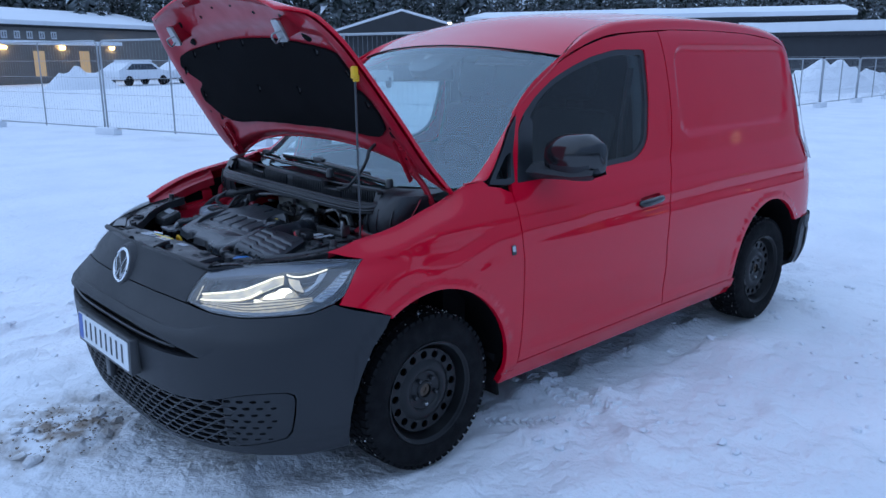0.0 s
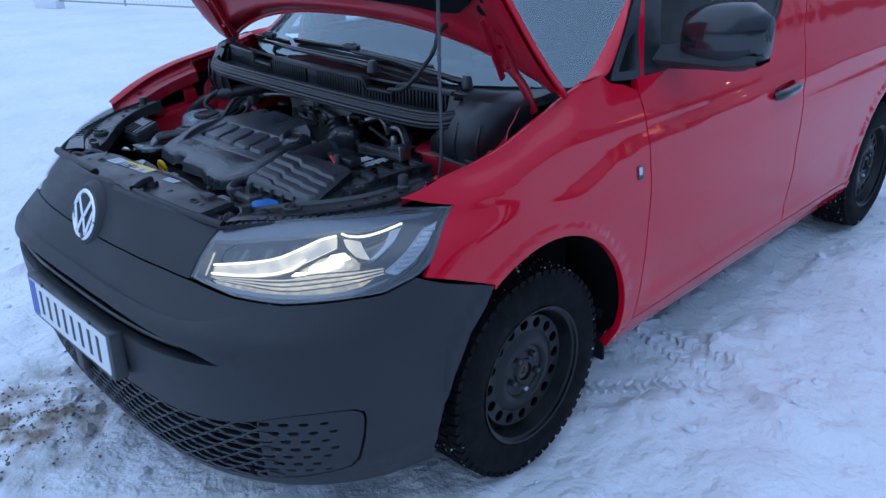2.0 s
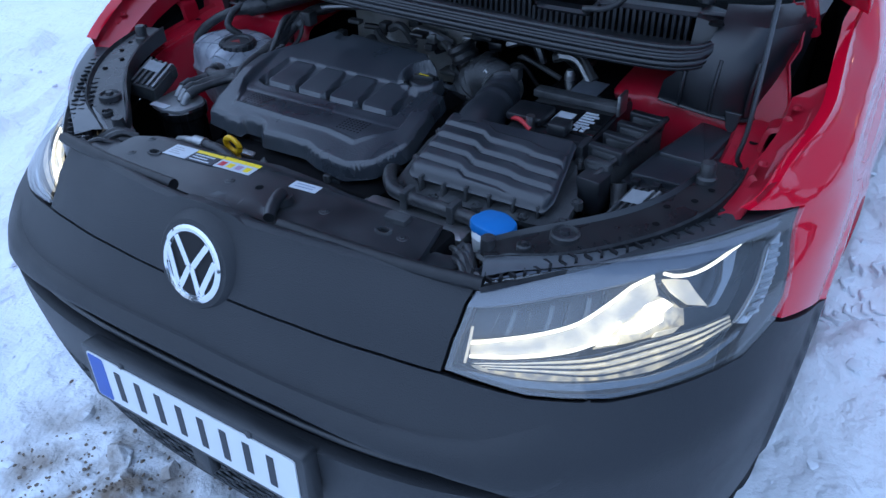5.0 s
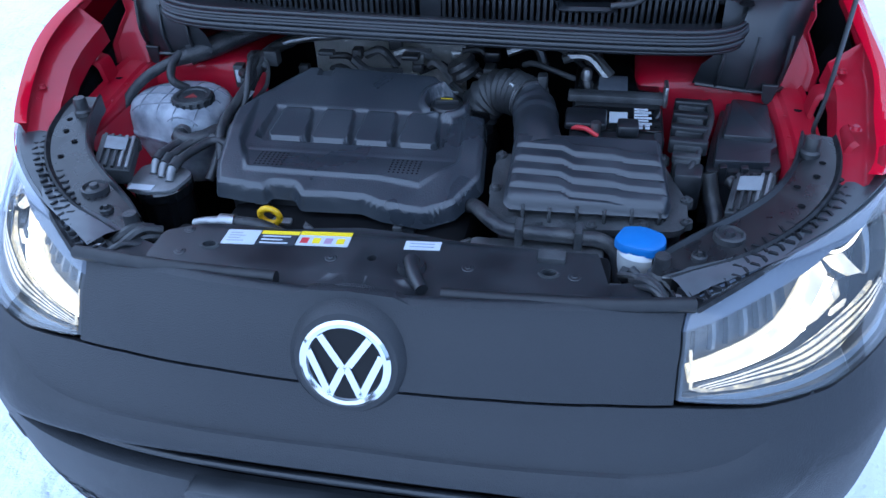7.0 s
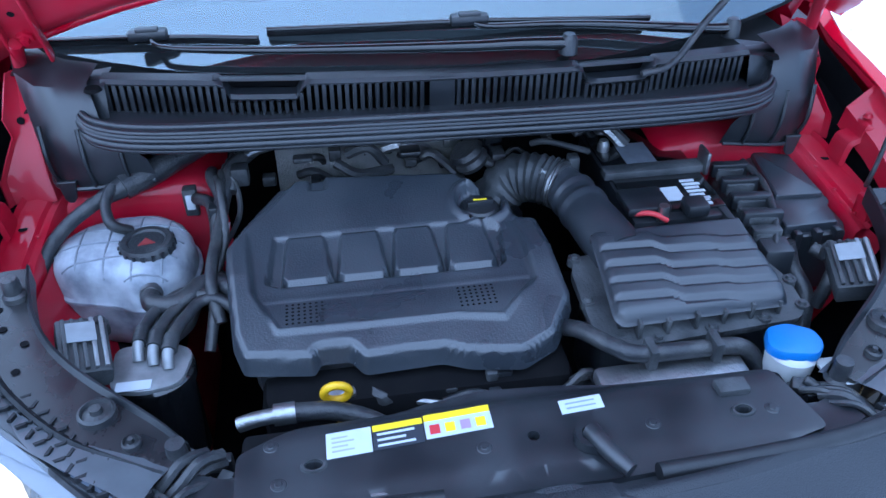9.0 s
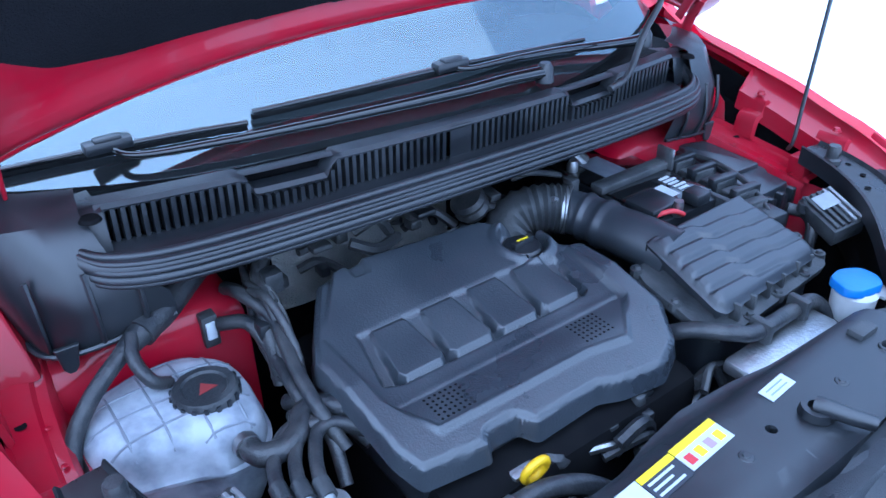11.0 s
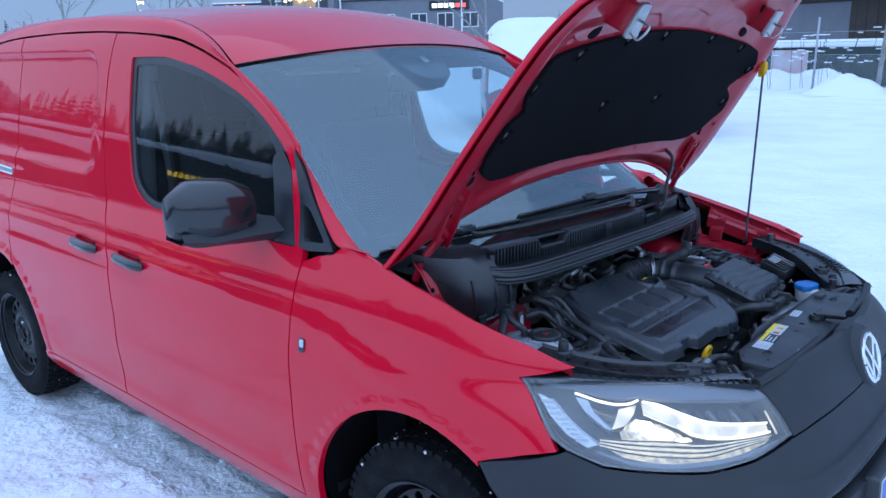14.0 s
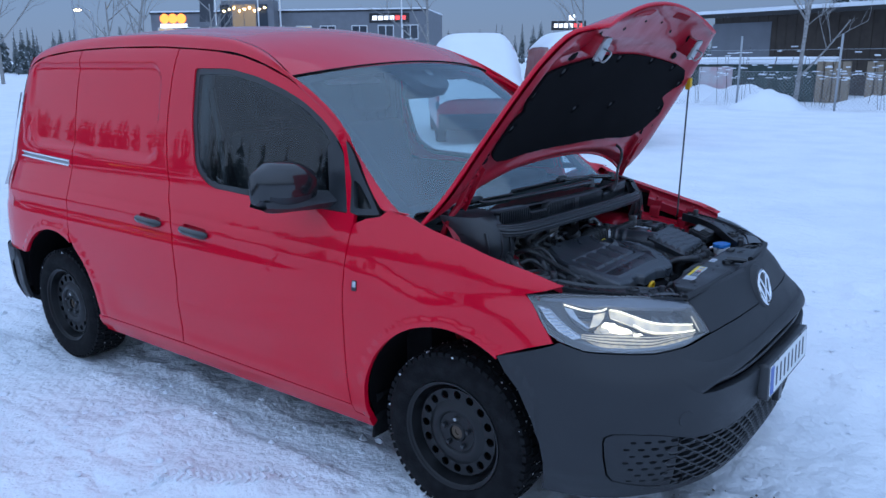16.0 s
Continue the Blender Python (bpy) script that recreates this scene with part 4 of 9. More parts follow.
LAMPSILVER = material("satin_lamp_silver", (0.40, 0.41, 0.42), 0.25, 0.85)


def lit_plastic(name, low, high, scale):
    """Lamp part that glows in uneven streaks, painting in the lamp's spread light."""
    m = material(name, (0.42, 0.41, 0.38), 0.25)
    nt = m.node_tree
    b = nt.nodes["Principled BSDF"]
    co, n, mr = nt.nodes.new("ShaderNodeTexCoord"), nt.nodes.new("ShaderNodeTexNoise"), nt.nodes.new("ShaderNodeMapRange")
    n.inputs["Scale"].default_value, n.inputs["Detail"].default_value = scale, 3.0
    mr.inputs[1].default_value, mr.inputs[2].default_value, mr.inputs[3].default_value, mr.inputs[4].default_value = 0.38, 0.62, low * LAMP, high * LAMP
    nt.links.new(co.outputs["Object"], n.inputs["Vector"])
    nt.links.new(n.outputs["Fac"], mr.inputs[0])
    nt.links.new(mr.outputs[0], b.inputs["Emission Strength"])
    b.inputs["Emission Color"].default_value = (1.0, 0.85, 0.48, 1)
    return m


GUIDE = lit_plastic("lit_lamp_plastic", 0.13, 0.30, 30)
# emission stands in for lamp light falling on bowl and base
GLINT = lit_plastic("reflector_painted_glow", 0.03, 0.26, 70)


def head_lamp(s):
    lamp = new("head_lamp")
    lamp.parent = van
    lamp["label"] = "clear headlamp with lit white LED guides"

    def f(a, z):
        return front(s * a, z)

    def inset(d, k=1.0):
        c = (sum(p[0] for p in lamp_half) / len(lamp_half), sum(p[1] for p in lamp_half) / len(lamp_half))
        return [(c[0] + (a - c[0]) * (1 - d), c[1] + (z - c[1]) * (1 - d * 1.6)) for a, z in lamp_half]
    lens = sheet("lamp_lens", lamp_half, [], f, body_normal, LENS, lamp, (2.5, 0.02), 0.0, offset=0.003)
    lens.visible_shadow = False
    sheet("lamp_rim", lamp_half, [inset(0.03)], f, body_normal, LAMPGREY, lamp, (3, 0.03), 0.05, offset=-0.006)
    sheet("lamp_housing", [(a, z) for a, z in lamp_half], [], f, body_normal, LAMPGREY, lamp, (4, 0.03), 0.0, offset=-0.085)

    def guide(name, pts, r, mat, depth, flat=1.0):
        path = [f(a, z) - body_normal(f(a, z)) * depth for a, z in pts]
        bm = bmesh.new()
        add_tube(bm, smooth_path(path, 5), r, 8)
        part(name, bm, mat, lamp, smooth=True)
    def strip(name, loop, mat, depth, thick=0.006):
        return sheet(name, loop, [], f, body_normal, mat, lamp, (2.5, 0.02), thick, offset=-depth)
    # dark upper chamber with slanting fins
    strip("upper_reflector", [(36.6, 0.850), (42, 0.858), (48, 0.868), (54, 0.874), (51, 0.852), (46, 0.832), (40, 0.816), (36.0, 0.808)], LAMPGREY, 0.062)
    for k in range(7):
        a = 37.6 + 2.1 * k
        strip("reflector_fin", [(a, 0.817 + 0.0045 * k), (a + 0.5, 0.818 + 0.0045 * k), (a + 2.0, 0.852 + 0.003 * k), (a + 1.5, 0.852 + 0.003 * k)], (LAMPGREY, RIMGREY)[k % 2], 0.046, 0.014)
    # broad lit guide from the inner corner, rising outwards to the brow
    strip("light_guide", [(36.0, 0.789), (40, 0.792), (44, 0.797), (47, 0.803), (49.5, 0.813), (51.8, 0.833), (54.0, 0.846), (56.8, 0.860), (57.0, 0.880), (54.4, 0.874), (51.4, 0.860), (47.6, 0.841), (43.8, 0.829), (39.2, 0.818), (36.2, 0.812)], GUIDE, 0.030)
    guide("guide_edge", [(36.2, 0.809), (39.2, 0.816), (43.8, 0.827), (47.6, 0.839), (51.4, 0.858), (54.4, 0.872), (56.9, 0.878)], 0.0026, DRL, 0.026)
    guide("guide_edge", [(36.0, 0.792), (40, 0.795), (44, 0.800), (47, 0.806), (49.5, 0.816), (51.8, 0.836)], 0.0026, DRL, 0.026)
    guide("inner_guide", [(35.6, 0.785), (36.1, 0.806), (36.7, 0.832)], 0.0024, GUIDE, 0.014)
    # low-beam reflector bowl, glowing as painted reflected light, and its lit chip
    strip("beam_bowl", [(50.0, 0.806), (54, 0.806), (58.4, 0.816), (59.4, 0.838), (57.6, 0.852), (55, 0.850), (52.4, 0.836)], GLINT, 0.055)
    strip("beam_unit", [(51.8, 0.818), (54.5, 0.816), (56.8, 0.826), (57.0, 0.838), (54.6, 0.840), (52.6, 0.832)], BEAM, 0.048)
    strip("beam_unit", [(54.8, 0.842), (57.2, 0.840), (58.6, 0.846), (57.8, 0.856), (55.6, 0.853)], BEAM, 0.050)
    strip("beam_unit", [(49.2, 0.806), (51.2, 0.806), (51.6, 0.812), (49.8, 0.813)], BEAM, 0.046)
    strip("beam_glint", [(55.0, 0.806), (57.4, 0.806), (58.2, 0.811), (55.6, 0.812)], GUIDE, 0.040)
    strip("bowl_back", [(49.0, 0.800), (59.8, 0.806), (60.2, 0.842), (57.6, 0.862), (53.6, 0.850), (50.6, 0.826)], GLINT, 0.064)
    # trim lines fanning along the lower edge
    for k in range(7):
        u = k / 6
        guide("trim_line", [(36.2 + 1.6 * u, 0.786 - 0.006 * u), (42, 0.792 - 0.013 * u), (48.2, 0.797 - 0.024 * u), (54, 0.806 - 0.028 * u), (59, 0.808 - 0.024 * u), (63.3, 0.809 - 0.016 * u)], 0.0017, (LAMPGREY, GUIDE)[k % 2], 0.020)
    strip("lamp_base", [(36, 0.780), (42, 0.786), (48, 0.790), (54, 0.799), (60, 0.802), (63.5, 0.800), (60, 0.776), (54, 0.766), (48, 0.766), (42, 0.769), (37, 0.775)], GLINT, 0.034)
    strip("lower_lip", [(35.9, 0.776), (40, 0.771), (46, 0.766), (53, 0.765), (59, 0.770), (63.8, 0.785), (63.4, 0.779), (59, 0.762), (53, 0.757), (46, 0.758), (40, 0.763), (36.0, 0.769)], RIMGREY, 0.010)
    strip("brow", [(36.3, 0.853), (39.5, 0.856), (45.7, 0.866), (53, 0.874), (57.8, 0.882), (60.2, 0.879), (63.8, 0.884), (67.7, 0.894), (71.6, 0.897), (72.5, 0.903), (66, 0.905), (58, 0.902), (50, 0.898), (43, 0.893), (38.3, 0.882)], BROW, 0.004, 0.02)
    # high-beam box: dark; hook and curved side glow as painted shine, then a blade
    strip("high_beam_box", [(58.0, 0.872), (63, 0.872), (66.5, 0.880), (64.5, 0.852), (62, 0.828), (59.8, 0.838)], GLOSSBLACK, 0.060)
    guide("hook_shine", [(57.8, 0.879), (59.1, 0.874), (61.2, 0.873), (63.8, 0.878), (67.4, 0.889)], 0.0028, DRL, 0.018)
    strip("hook_side", [(57.9, 0.874), (58.3, 0.861), (59.6, 0.842), (61.6, 0.832), (61.0, 0.852), (60.6, 0.868), (59.2, 0.872)], GUIDE, 0.032)
    strip("hook_blade", [(65.4, 0.880), (67.3, 0.884), (65.8, 0.863), (62.3, 0.830), (61.4, 0.830), (64.1, 0.858)], LAMPSILVER, 0.026)
    # outer indicator strip with its rungs
    strip("indicator_strip", [(63.4, 0.797), (65.0, 0.811), (67.5, 0.838), (70.4, 0.874), (72.9, 0.884), (70.6, 0.846), (68.0, 0.810), (65.0, 0.788)], INDIC, 0.014)
    guide("indicator_edge", [(63.4, 0.799), (65.0, 0.813), (67.5, 0.840), (70.6, 0.877)], 0.0022, LAMPSILVER, 0.010)
    for k in range(8):
        t = k / 7
        a, z = 65.4 + 5.6 * t, 0.800 + 0.070 * t
        strip("indicator_rung", [(a - 0.6, z), (a + 1.1, z - 0.002), (a + 1.3, z + 0.003), (a - 0.4, z + 0.005)], LAMPSILVER, 0.008, 0.004)
    return lamp


for s in (1, -1):
    head_lamp(s)
    # side repeater on the wing
    f = left if s > 0 else right
    rp = sheet("side_repeater", round_poly([(-0.400, 0.812), (-0.424, 0.812), (-0.424, 0.852), (-0.400, 0.852)], 0.006), [round_poly([(-0.404, 0.826), (-0.420, 0.826), (-0.420, 0.848), (-0.404, 0.848)], 0.004)], f, body_normal, BLACK, van, (0.03, 0.03), 0.01, offset=0.004)
    sheet("repeater_lens", round_poly([(-0.403, 0.825), (-0.421, 0.825), (-0.421, 0.849), (-0.403, 0.849)], 0.004), [], f, body_normal, INDIC, rp, (0.03, 0.03), 0.0, offset=0.004)


# ---- door mirrors ----
def door_mirror(s):
    m = new("door_mirror")
    m.parent = van
    m.matrix_basis = pose(-0.495, s * 0.80, 1.135) @ Matrix.Diagonal((1, s, 1, 1))
    bm = bmesh.new()
    rows = []
    # housing: a rounded shell, wider outwards
    for i in range(9):
        u = i / 8
        y = 0.09 + 0.215 * u
        hz = (0.088 + 0.012 * math.sin(math.pi * u)) * (1 - 0.35 * max(0, u - 0.75) / 0.25) * (1 - 0.18 * max(0, 0.2 - u) / 0.2)
        dx = (0.075 + 0.015 * math.sin(math.pi * u)) * (1 - 0.45 * max(0, u - 0.7) / 0.3)
        cx = -0.19 - 0.05 * u
        ring = []
        for k in range(20):
            a = 2 * math.pi * k / 20
            c, s_ = math.cos(a), math.sin(a)
            e = 2.8
            r = (abs(c) ** e + abs(s_) ** e) ** (-1 / e)
            x = dx * r * c
            if c < 0:
                x *= 0.55
            ring.append(Vector((cx + x, y, 0.065 + hz * r * s_)))
        rows.append(ring + [ring[0]])
    add_loft(bm, rows)
    for ring in (rows[0], rows[-1]):
        bm.faces.new([bm.verts.new(p) for p in (ring[:-1] if ring is rows[-1] else ring[:-1][::-1])])
    bmesh.ops.remove_doubles(bm, verts=bm.verts, dist=1e-4)
    bmesh.ops.recalc_face_normals(bm, faces=bm.faces)
    for f in bm.faces:
        f.material_index = 1 if f.calc_center_median().z < 0.025 else 0
    part("mirror_housing", bm, [material("mirror_cap_black", (0.012, 0.013, 0.015), 0.16, coat=0.5), BUMPER], m, "glossy black mirror shell", smooth=55)
    bm = bmesh.new()
    add_loft(bm, [[Vector(p) for p in row] for row in (
        [(-0.06, 0.02, 0.0), (-0.12, 0.02, 0.035), (-0.21, 0.02, 0.03), (-0.22, 0.02, -0.025), (-0.10, 0.02, -0.03), (-0.06, 0.02, 0.0)],
        [(-0.10, 0.10, -0.005), (-0.13, 0.10, 0.03), (-0.22, 0.10, 0.03), (-0.235, 0.10, -0.02), (-0.13, 0.10, -0.03), (-0.10, 0.10, -0.005)],
        [(-0.13, 0.22, -0.01), (-0.15, 0.22, 0.02), (-0.25, 0.22, 0.02), (-0.26, 0.22, -0.015), (-0.16, 0.22, -0.025), (-0.13, 0.22, -0.01)],
        [(-0.17, 0.30, 0.0), (-0.18, 0.30, 0.02), (-0.26, 0.30, 0.02), (-0.27, 0.30, -0.005), (-0.19, 0.30, -0.012), (-0.17, 0.30, 0.0)])])
    bmesh.ops.recalc_face_normals(bm, faces=bm.faces)
    part("mirror_arm", bm, BUMPER, m, smooth=50)
    bm = bmesh.new()
    add_loft(bm, [[Vector((-0.236 - 0.045 * u, 0.105 + 0.165 * u, 0.065 + 0.064 * w)) for w in (-1, 0, 1)] for u in (0, 0.5, 1)])
    part("mirror_glass", bm, CHROME, m)
    # sail panel that carries it
    sail = round_poly([(-0.505, 1.098), (-0.60, 1.10), (-0.645, 1.345), (-0.60, 1.372), (-0.552, 1.318)], [0.003, 0.01, 0.02, 0.02, 0.02])
    sp = sheet("mirror_sail", sail, [], left if s > 0 else right, body_normal, BLACK, van, (0.05, 0.05), 0.02, offset=0.001)
    return m


for s in (1, -1):
    door_mirror(s)

# ---- bonnet, propped open ----
bonnet = new("bonnet")
bonnet.parent = van
bonnet["label"] = "raised red bonnet with black felt lining"
# inner frame lines from hinge to tip: (x, z) of the lining plane by the share of the length
hinge_n = Vector((-0.88, 0, 0.475)).normalized()
bx = table([(0.0, -0.100), (0.15, 0.005), (0.33, 0.115), (0.6, 0.265), (0.78, 0.355), (0.90, 0.415), (1.0, 0.475)])
bz = table([(0.0, 1.080), (0.15, 1.20), (0.33, 1.36), (0.6, 1.585), (0.78, 1.722), (0.90, 1.80), (1.0, 1.842)])
bw = table([(0.0, 0.835), (0.15, 0.822), (0.33, 0.80), (0.6, 0.755), (0.72, 0.725), (0.82, 0.685), (0.90, 0.64), (1.0, 0.52)])


def bonnet_point(v, w, lift):
    """v from hinge to tip, w across, lift outwards from the lining plane."""
    vv = v
    wid = bw(v)
    sweep = 0.05 * v * v * w * w
    back = 0.195 * (1 - step(0, 0.34, v)) * (1 - abs(w) ** 2.6)
    n = hinge_n
    p = Vector((bx(vv), w * wid, bz(vv)))
    d = Vector((0.475, 0, 0.88))
    crown = 0.072 * (1 - w * w) * (1 - 0.35 * v * v) * (0.35 + 0.65 * step(0.0, 0.30, v))
    return p + n * (lift + crown) - d * (sweep * 1.6) + d * back * 0.9


bm = bmesh.new()
NV, NW = 22, 24
outer = [[bonnet_point(v / NV, -1 + 2 * w / NW, 0.034 - (0.016 * max(0, (v / NV - 0.9) / 0.1) ** 2)) for w in range(NW + 1)] for v in range(NV + 1)]
add_loft(bm, outer)
part("bonnet_skin", bm, RED, bonnet, smooth=True)
# inner pressing with a raised rim and recessed fields
bm = bmesh.new()


def inner_lift(v, w):
    aw = abs(w)
    rim = max(step(0.84, 0.95, aw), (1 - step(0.06, 0.15, v)) * step(0.0, 0.06, v), step(0.72, 0.80, v))
    rim -= 0.6 * (1 - step(0.0, 0.05, v))
    return 0.026 - 0.020 * rim + 0.010 * step(0.95, 1.0, aw) * step(1.0, 0.9, v) + 0.005 * step(0.94, 1.0, v)


NV2, NW2 = 40, 48
rows = [[bonnet_point(v / NV2, -1 + 2 * w / NW2, inner_lift(v / NV2, -1 + 2 * w / NW2) - 0.03 * (1 - (-1 + 2 * w / NW2) ** 2) * 0.3) for w in range(NW2 + 1)] for v in range(NV2 + 1)]
add_loft(bm, rows)
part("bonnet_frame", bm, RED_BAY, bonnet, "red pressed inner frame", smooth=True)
# hem that joins skin and frame
bm = bmesh.new()
loop_o = outer[0] + [r[-1] for r in outer[1:]] + outer[-1][::-1][1:] + [r[0] for r in outer[::-1][1:-1]]
add_tube(bm, loop_o + [loop_o[0]], 0.009, 6, caps=False)
part("bonnet_hem", bm, RED, bonnet, smooth=True)


def lining(a, b):
    return bonnet_point(b, a, inner_lift(b, a) - 0.03 * (1 - a * a) * 0.3 - 0.012)


def lining_n(p):
    return -hinge_n


pad_half = [(0.09, 0.150), (0.10, 0.157), (0.25, 0.162), (0.26, 0.169), (0.40, 0.176), (0.41, 0.184), (0.62, 0.198), (0.73, 0.225), (0.83, 0.29), (0.885, 0.38), (0.87, 0.445), (0.80, 0.478), (0.865, 0.535), (0.90, 0.60), (0.865, 0.655), (0.77, 0.668), (0.62, 0.673), (0.45, 0.68), (0.2, 0.688)]
pad = round_poly(pad_half + [(-a, b) for a, b in pad_half[::-1]], [0.001] * 6 + [0.02] * 26 + [0.001] * 6)
pd = sheet("felt_lining", pad, [], lining, lining_n, PADMAT, bonnet, (0.06, 0.04), 0.012, "black felt insulation")
for a, b in ((-0.21, 0.433), (0.21, 0.433), (-0.68, 0.65), (0.68, 0.65), (-0.36, 0.67), (0.36, 0.67), (-0.84, 0.415), (0.84, 0.415), (-0.07, 0.675), (0.87, 0.57), (-0.87, 0.57)):
    p = lining(a, b)
    lathe("lining_clip", [(0.0, 0.006), (0.008, 0.005), (0.011, 0.0)], Matrix.Translation(p - hinge_n * 0.001) @ (-hinge_n).to_track_quat("Z", "Y").to_matrix().to_4x4(), BLACK, pd, 10)
    tube("clip_tail", [lining(a - 0.012, b - 0.018) - hinge_n * 0.006, lining(a + 0.012, b + 0.018) - hinge_n * 0.008], 0.0045, PADMAT, pd, 8, 3)

# ---- engine bay ----
def field(h):
    """surf and normal for a sheet of height h(x, y)."""
    def surf(x, y):
        return Vector((x, y, h(x, y)))

    def nrm(p):
        e = 0.003
        return Vector((h(p.x - e, p.y) - h(p.x + e, p.y), h(p.x, p.y - e) - h(p.x, p.y + e), 2 * e)).normalized()
    return surf, nrm


def inside(loop, x, y):
    """Signed distance to a closed outline, positive inside."""
    d, c = 1e9, False
    for (x0, y0), (x1, y1) in zip(loop, loop[1:] + loop[:1]):
        if (y0 > y) != (y1 > y) and x < (x1 - x0) * (y - y0) / (y1 - y0) + x0:
            c = not c
        t = max(0, min(1, ((x - x0) * (x1 - x0) + (y - y0) * (y1 - y0)) / ((x1 - x0) ** 2 + (y1 - y0) ** 2 + 1e-12)))
        d = min(d, math.hypot(x - x0 - t * (x1 - x0), y - y0 - t * (y1 - y0)))
    return d if c else -d


# bay floor, engine and front and rear walls, near-black for the bay's shade
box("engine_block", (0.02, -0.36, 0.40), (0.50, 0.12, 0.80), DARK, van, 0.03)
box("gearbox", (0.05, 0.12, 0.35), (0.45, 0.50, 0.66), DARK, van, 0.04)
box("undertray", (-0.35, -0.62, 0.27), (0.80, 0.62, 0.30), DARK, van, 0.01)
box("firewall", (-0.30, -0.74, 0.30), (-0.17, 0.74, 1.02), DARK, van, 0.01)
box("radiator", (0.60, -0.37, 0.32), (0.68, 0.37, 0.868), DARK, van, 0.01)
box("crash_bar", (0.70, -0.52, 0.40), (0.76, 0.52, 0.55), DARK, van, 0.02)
for s in (1, -1):
    bm = bmesh.new()
    add_loft(bm, [[Vector((x, s * y, z)) for x in (-0.20, -0.05, 0.1, 0.22, 0.34)] for y, z in ((0.705, 0.86), (0.68, 0.80), (0.62, 0.70), (0.55, 0.5), (0.54, 0.3))])
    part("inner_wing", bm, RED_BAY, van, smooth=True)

# engine cover: a moulded hood with a raised plateau and four rib pads
cover_out = round_poly([(0.085, -0.325), (0.180, -0.384), (0.235, -0.412), (0.405, -0.396), (0.448, -0.380), (0.460, -0.275), (0.444, -0.268), (0.444, -0.222), (0.468, -0.203), (0.464, -0.085), (0.478, -0.045), (0.488, 0.035), (0.462, 0.092), (0.395, 0.134), (0.300, 0.126), (0.222, 0.116), (0.214, 0.084), (0.165, 0.076), (0.115, 0.020), (0.085, -0.02), (0.068, -0.12), (0.065, -0.225), (0.070, -0.27)], 0.009, 4)
plateau = [(0.085, -0.295), (0.20, -0.378), (0.335, -0.366), (0.415, -0.330), (0.418, -0.06), (0.430, 0.02), (0.36, 0.085), (0.22, 0.078), (0.16, 0.060), (0.095, -0.01), (0.078, -0.24)]
pads = []
for k in range(4):
    y0 = -0.2785 + 0.0892 * k
    pads.append([(0.218, y0 - 0.028), (0.218, y0 + 0.028), (0.230, y0 + 0.033), (0.304, y0 + 0.0405), (0.316, y0 + 0.032), (0.316, y0 - 0.032), (0.304, y0 - 0.0405), (0.230, y0 - 0.033)])
well = [(0.214, -0.330), (0.309, -0.345), (0.318, -0.322), (0.318, 0.030), (0.309, 0.044), (0.235, 0.050), (0.214, 0.020)]


def cover_h(x, y):
    z = 0.927 - 0.10 * max(0, x - 0.05) - 0.22 * max(0, x - 0.30)
    e = inside(cover_out, x, y)
    z -= 0.028 * (1 - step(0.0, 0.006, e)) + 0.005 * (1 - step(0.008, 0.014, e))
    p = inside(plateau, x, y)
    face = 0.946 - 0.245 * (x - 0.05)
    face += (z + 0.006 - face) * step(0.330, 0.420, x)
    z += (face - z) * step(-0.001, 0.009, p)
    w = inside(well, x, y)
    q = max(inside(pad_, x, y) for pad_ in pads)
    z -= (0.006 + 0.15 * max(0, x - 0.218)) * step(0.0, 0.004, w) * step(0.003, -0.002, q)
    z += 0.004 * step(-0.001, 0.002, q) * step(0.23, 0.31, x)
    o = math.hypot(x - 0.174, y - 0.026)
    z += 0.007 * step(0.060, 0.048, o) - 0.026 * step(0.044, 0.038, o)
    d = max(abs(x - 0.085) - 0.028, abs(y + 0.253) - 0.014)
    z -= 0.008 * step(0.003, -0.003, d)
    if x > 0.345 and p > 0.006:
        z -= 0.0025 * step(0.345, 0.350, x) * step(0.008, 0.012, p)
    return z


cs, cn = field(cover_h)
cov = sheet("engine_cover", cover_out, [], cs, cn, COVER, van, (0.004, 0.004), 0.055, "dark grey moulded engine cover")
box("cover_skirt", (0.11, -0.37, 0.73), (0.43, 0.10, 0.83), BLACK, cov, 0.03)
# perforations are flat dots, their shade painted in near-black
for y0 in (-0.312, -0.045):
    bm = bmesh.new()
    for i in range(6):
        for j in range(7):
            x, y = 0.356 + i * 0.0085, y0 + j * 0.009
            lathe_m = Matrix.Translation((x, y, cover_h(x, y) + 0.0004))
            add_lathe(bm, [(0.0, 0.0), (0.0024, 0.0)], lathe_m, 6)
    tagged(part("cover_perforations", bm, DARK, cov), kind="stuff")
lathe("oil_cap", [(0.0, 0.010), (0.030, 0.010), (0.034, 0.006), (0.035, -0.01)], Matrix.Translation((0.174, 0.026, cover_h(0.174, 0.026))), BLACK, cov, 32)
box("oil_cap_grip", (-0.006, -0.024, 0.009), (0.006, 0.024, 0.020), BLACK, cov, 0.002, Matrix.Translation((0.174, 0.026, cover_h(0.174, 0.026))) @ pose(0, 0, 0, 0, 0, 8))
bm = bmesh.new()
add_prism(bm, [(-0.002, -0.012), (0.002, -0.012), (0.002, 0.012), (-0.002, 0.012)], 0.0205, 0.0212, Matrix.Translation((0.174, 0.026, cover_h(0.174, 0.026))))
part("oil_cap_print", bm, YELLOW_P, cov)
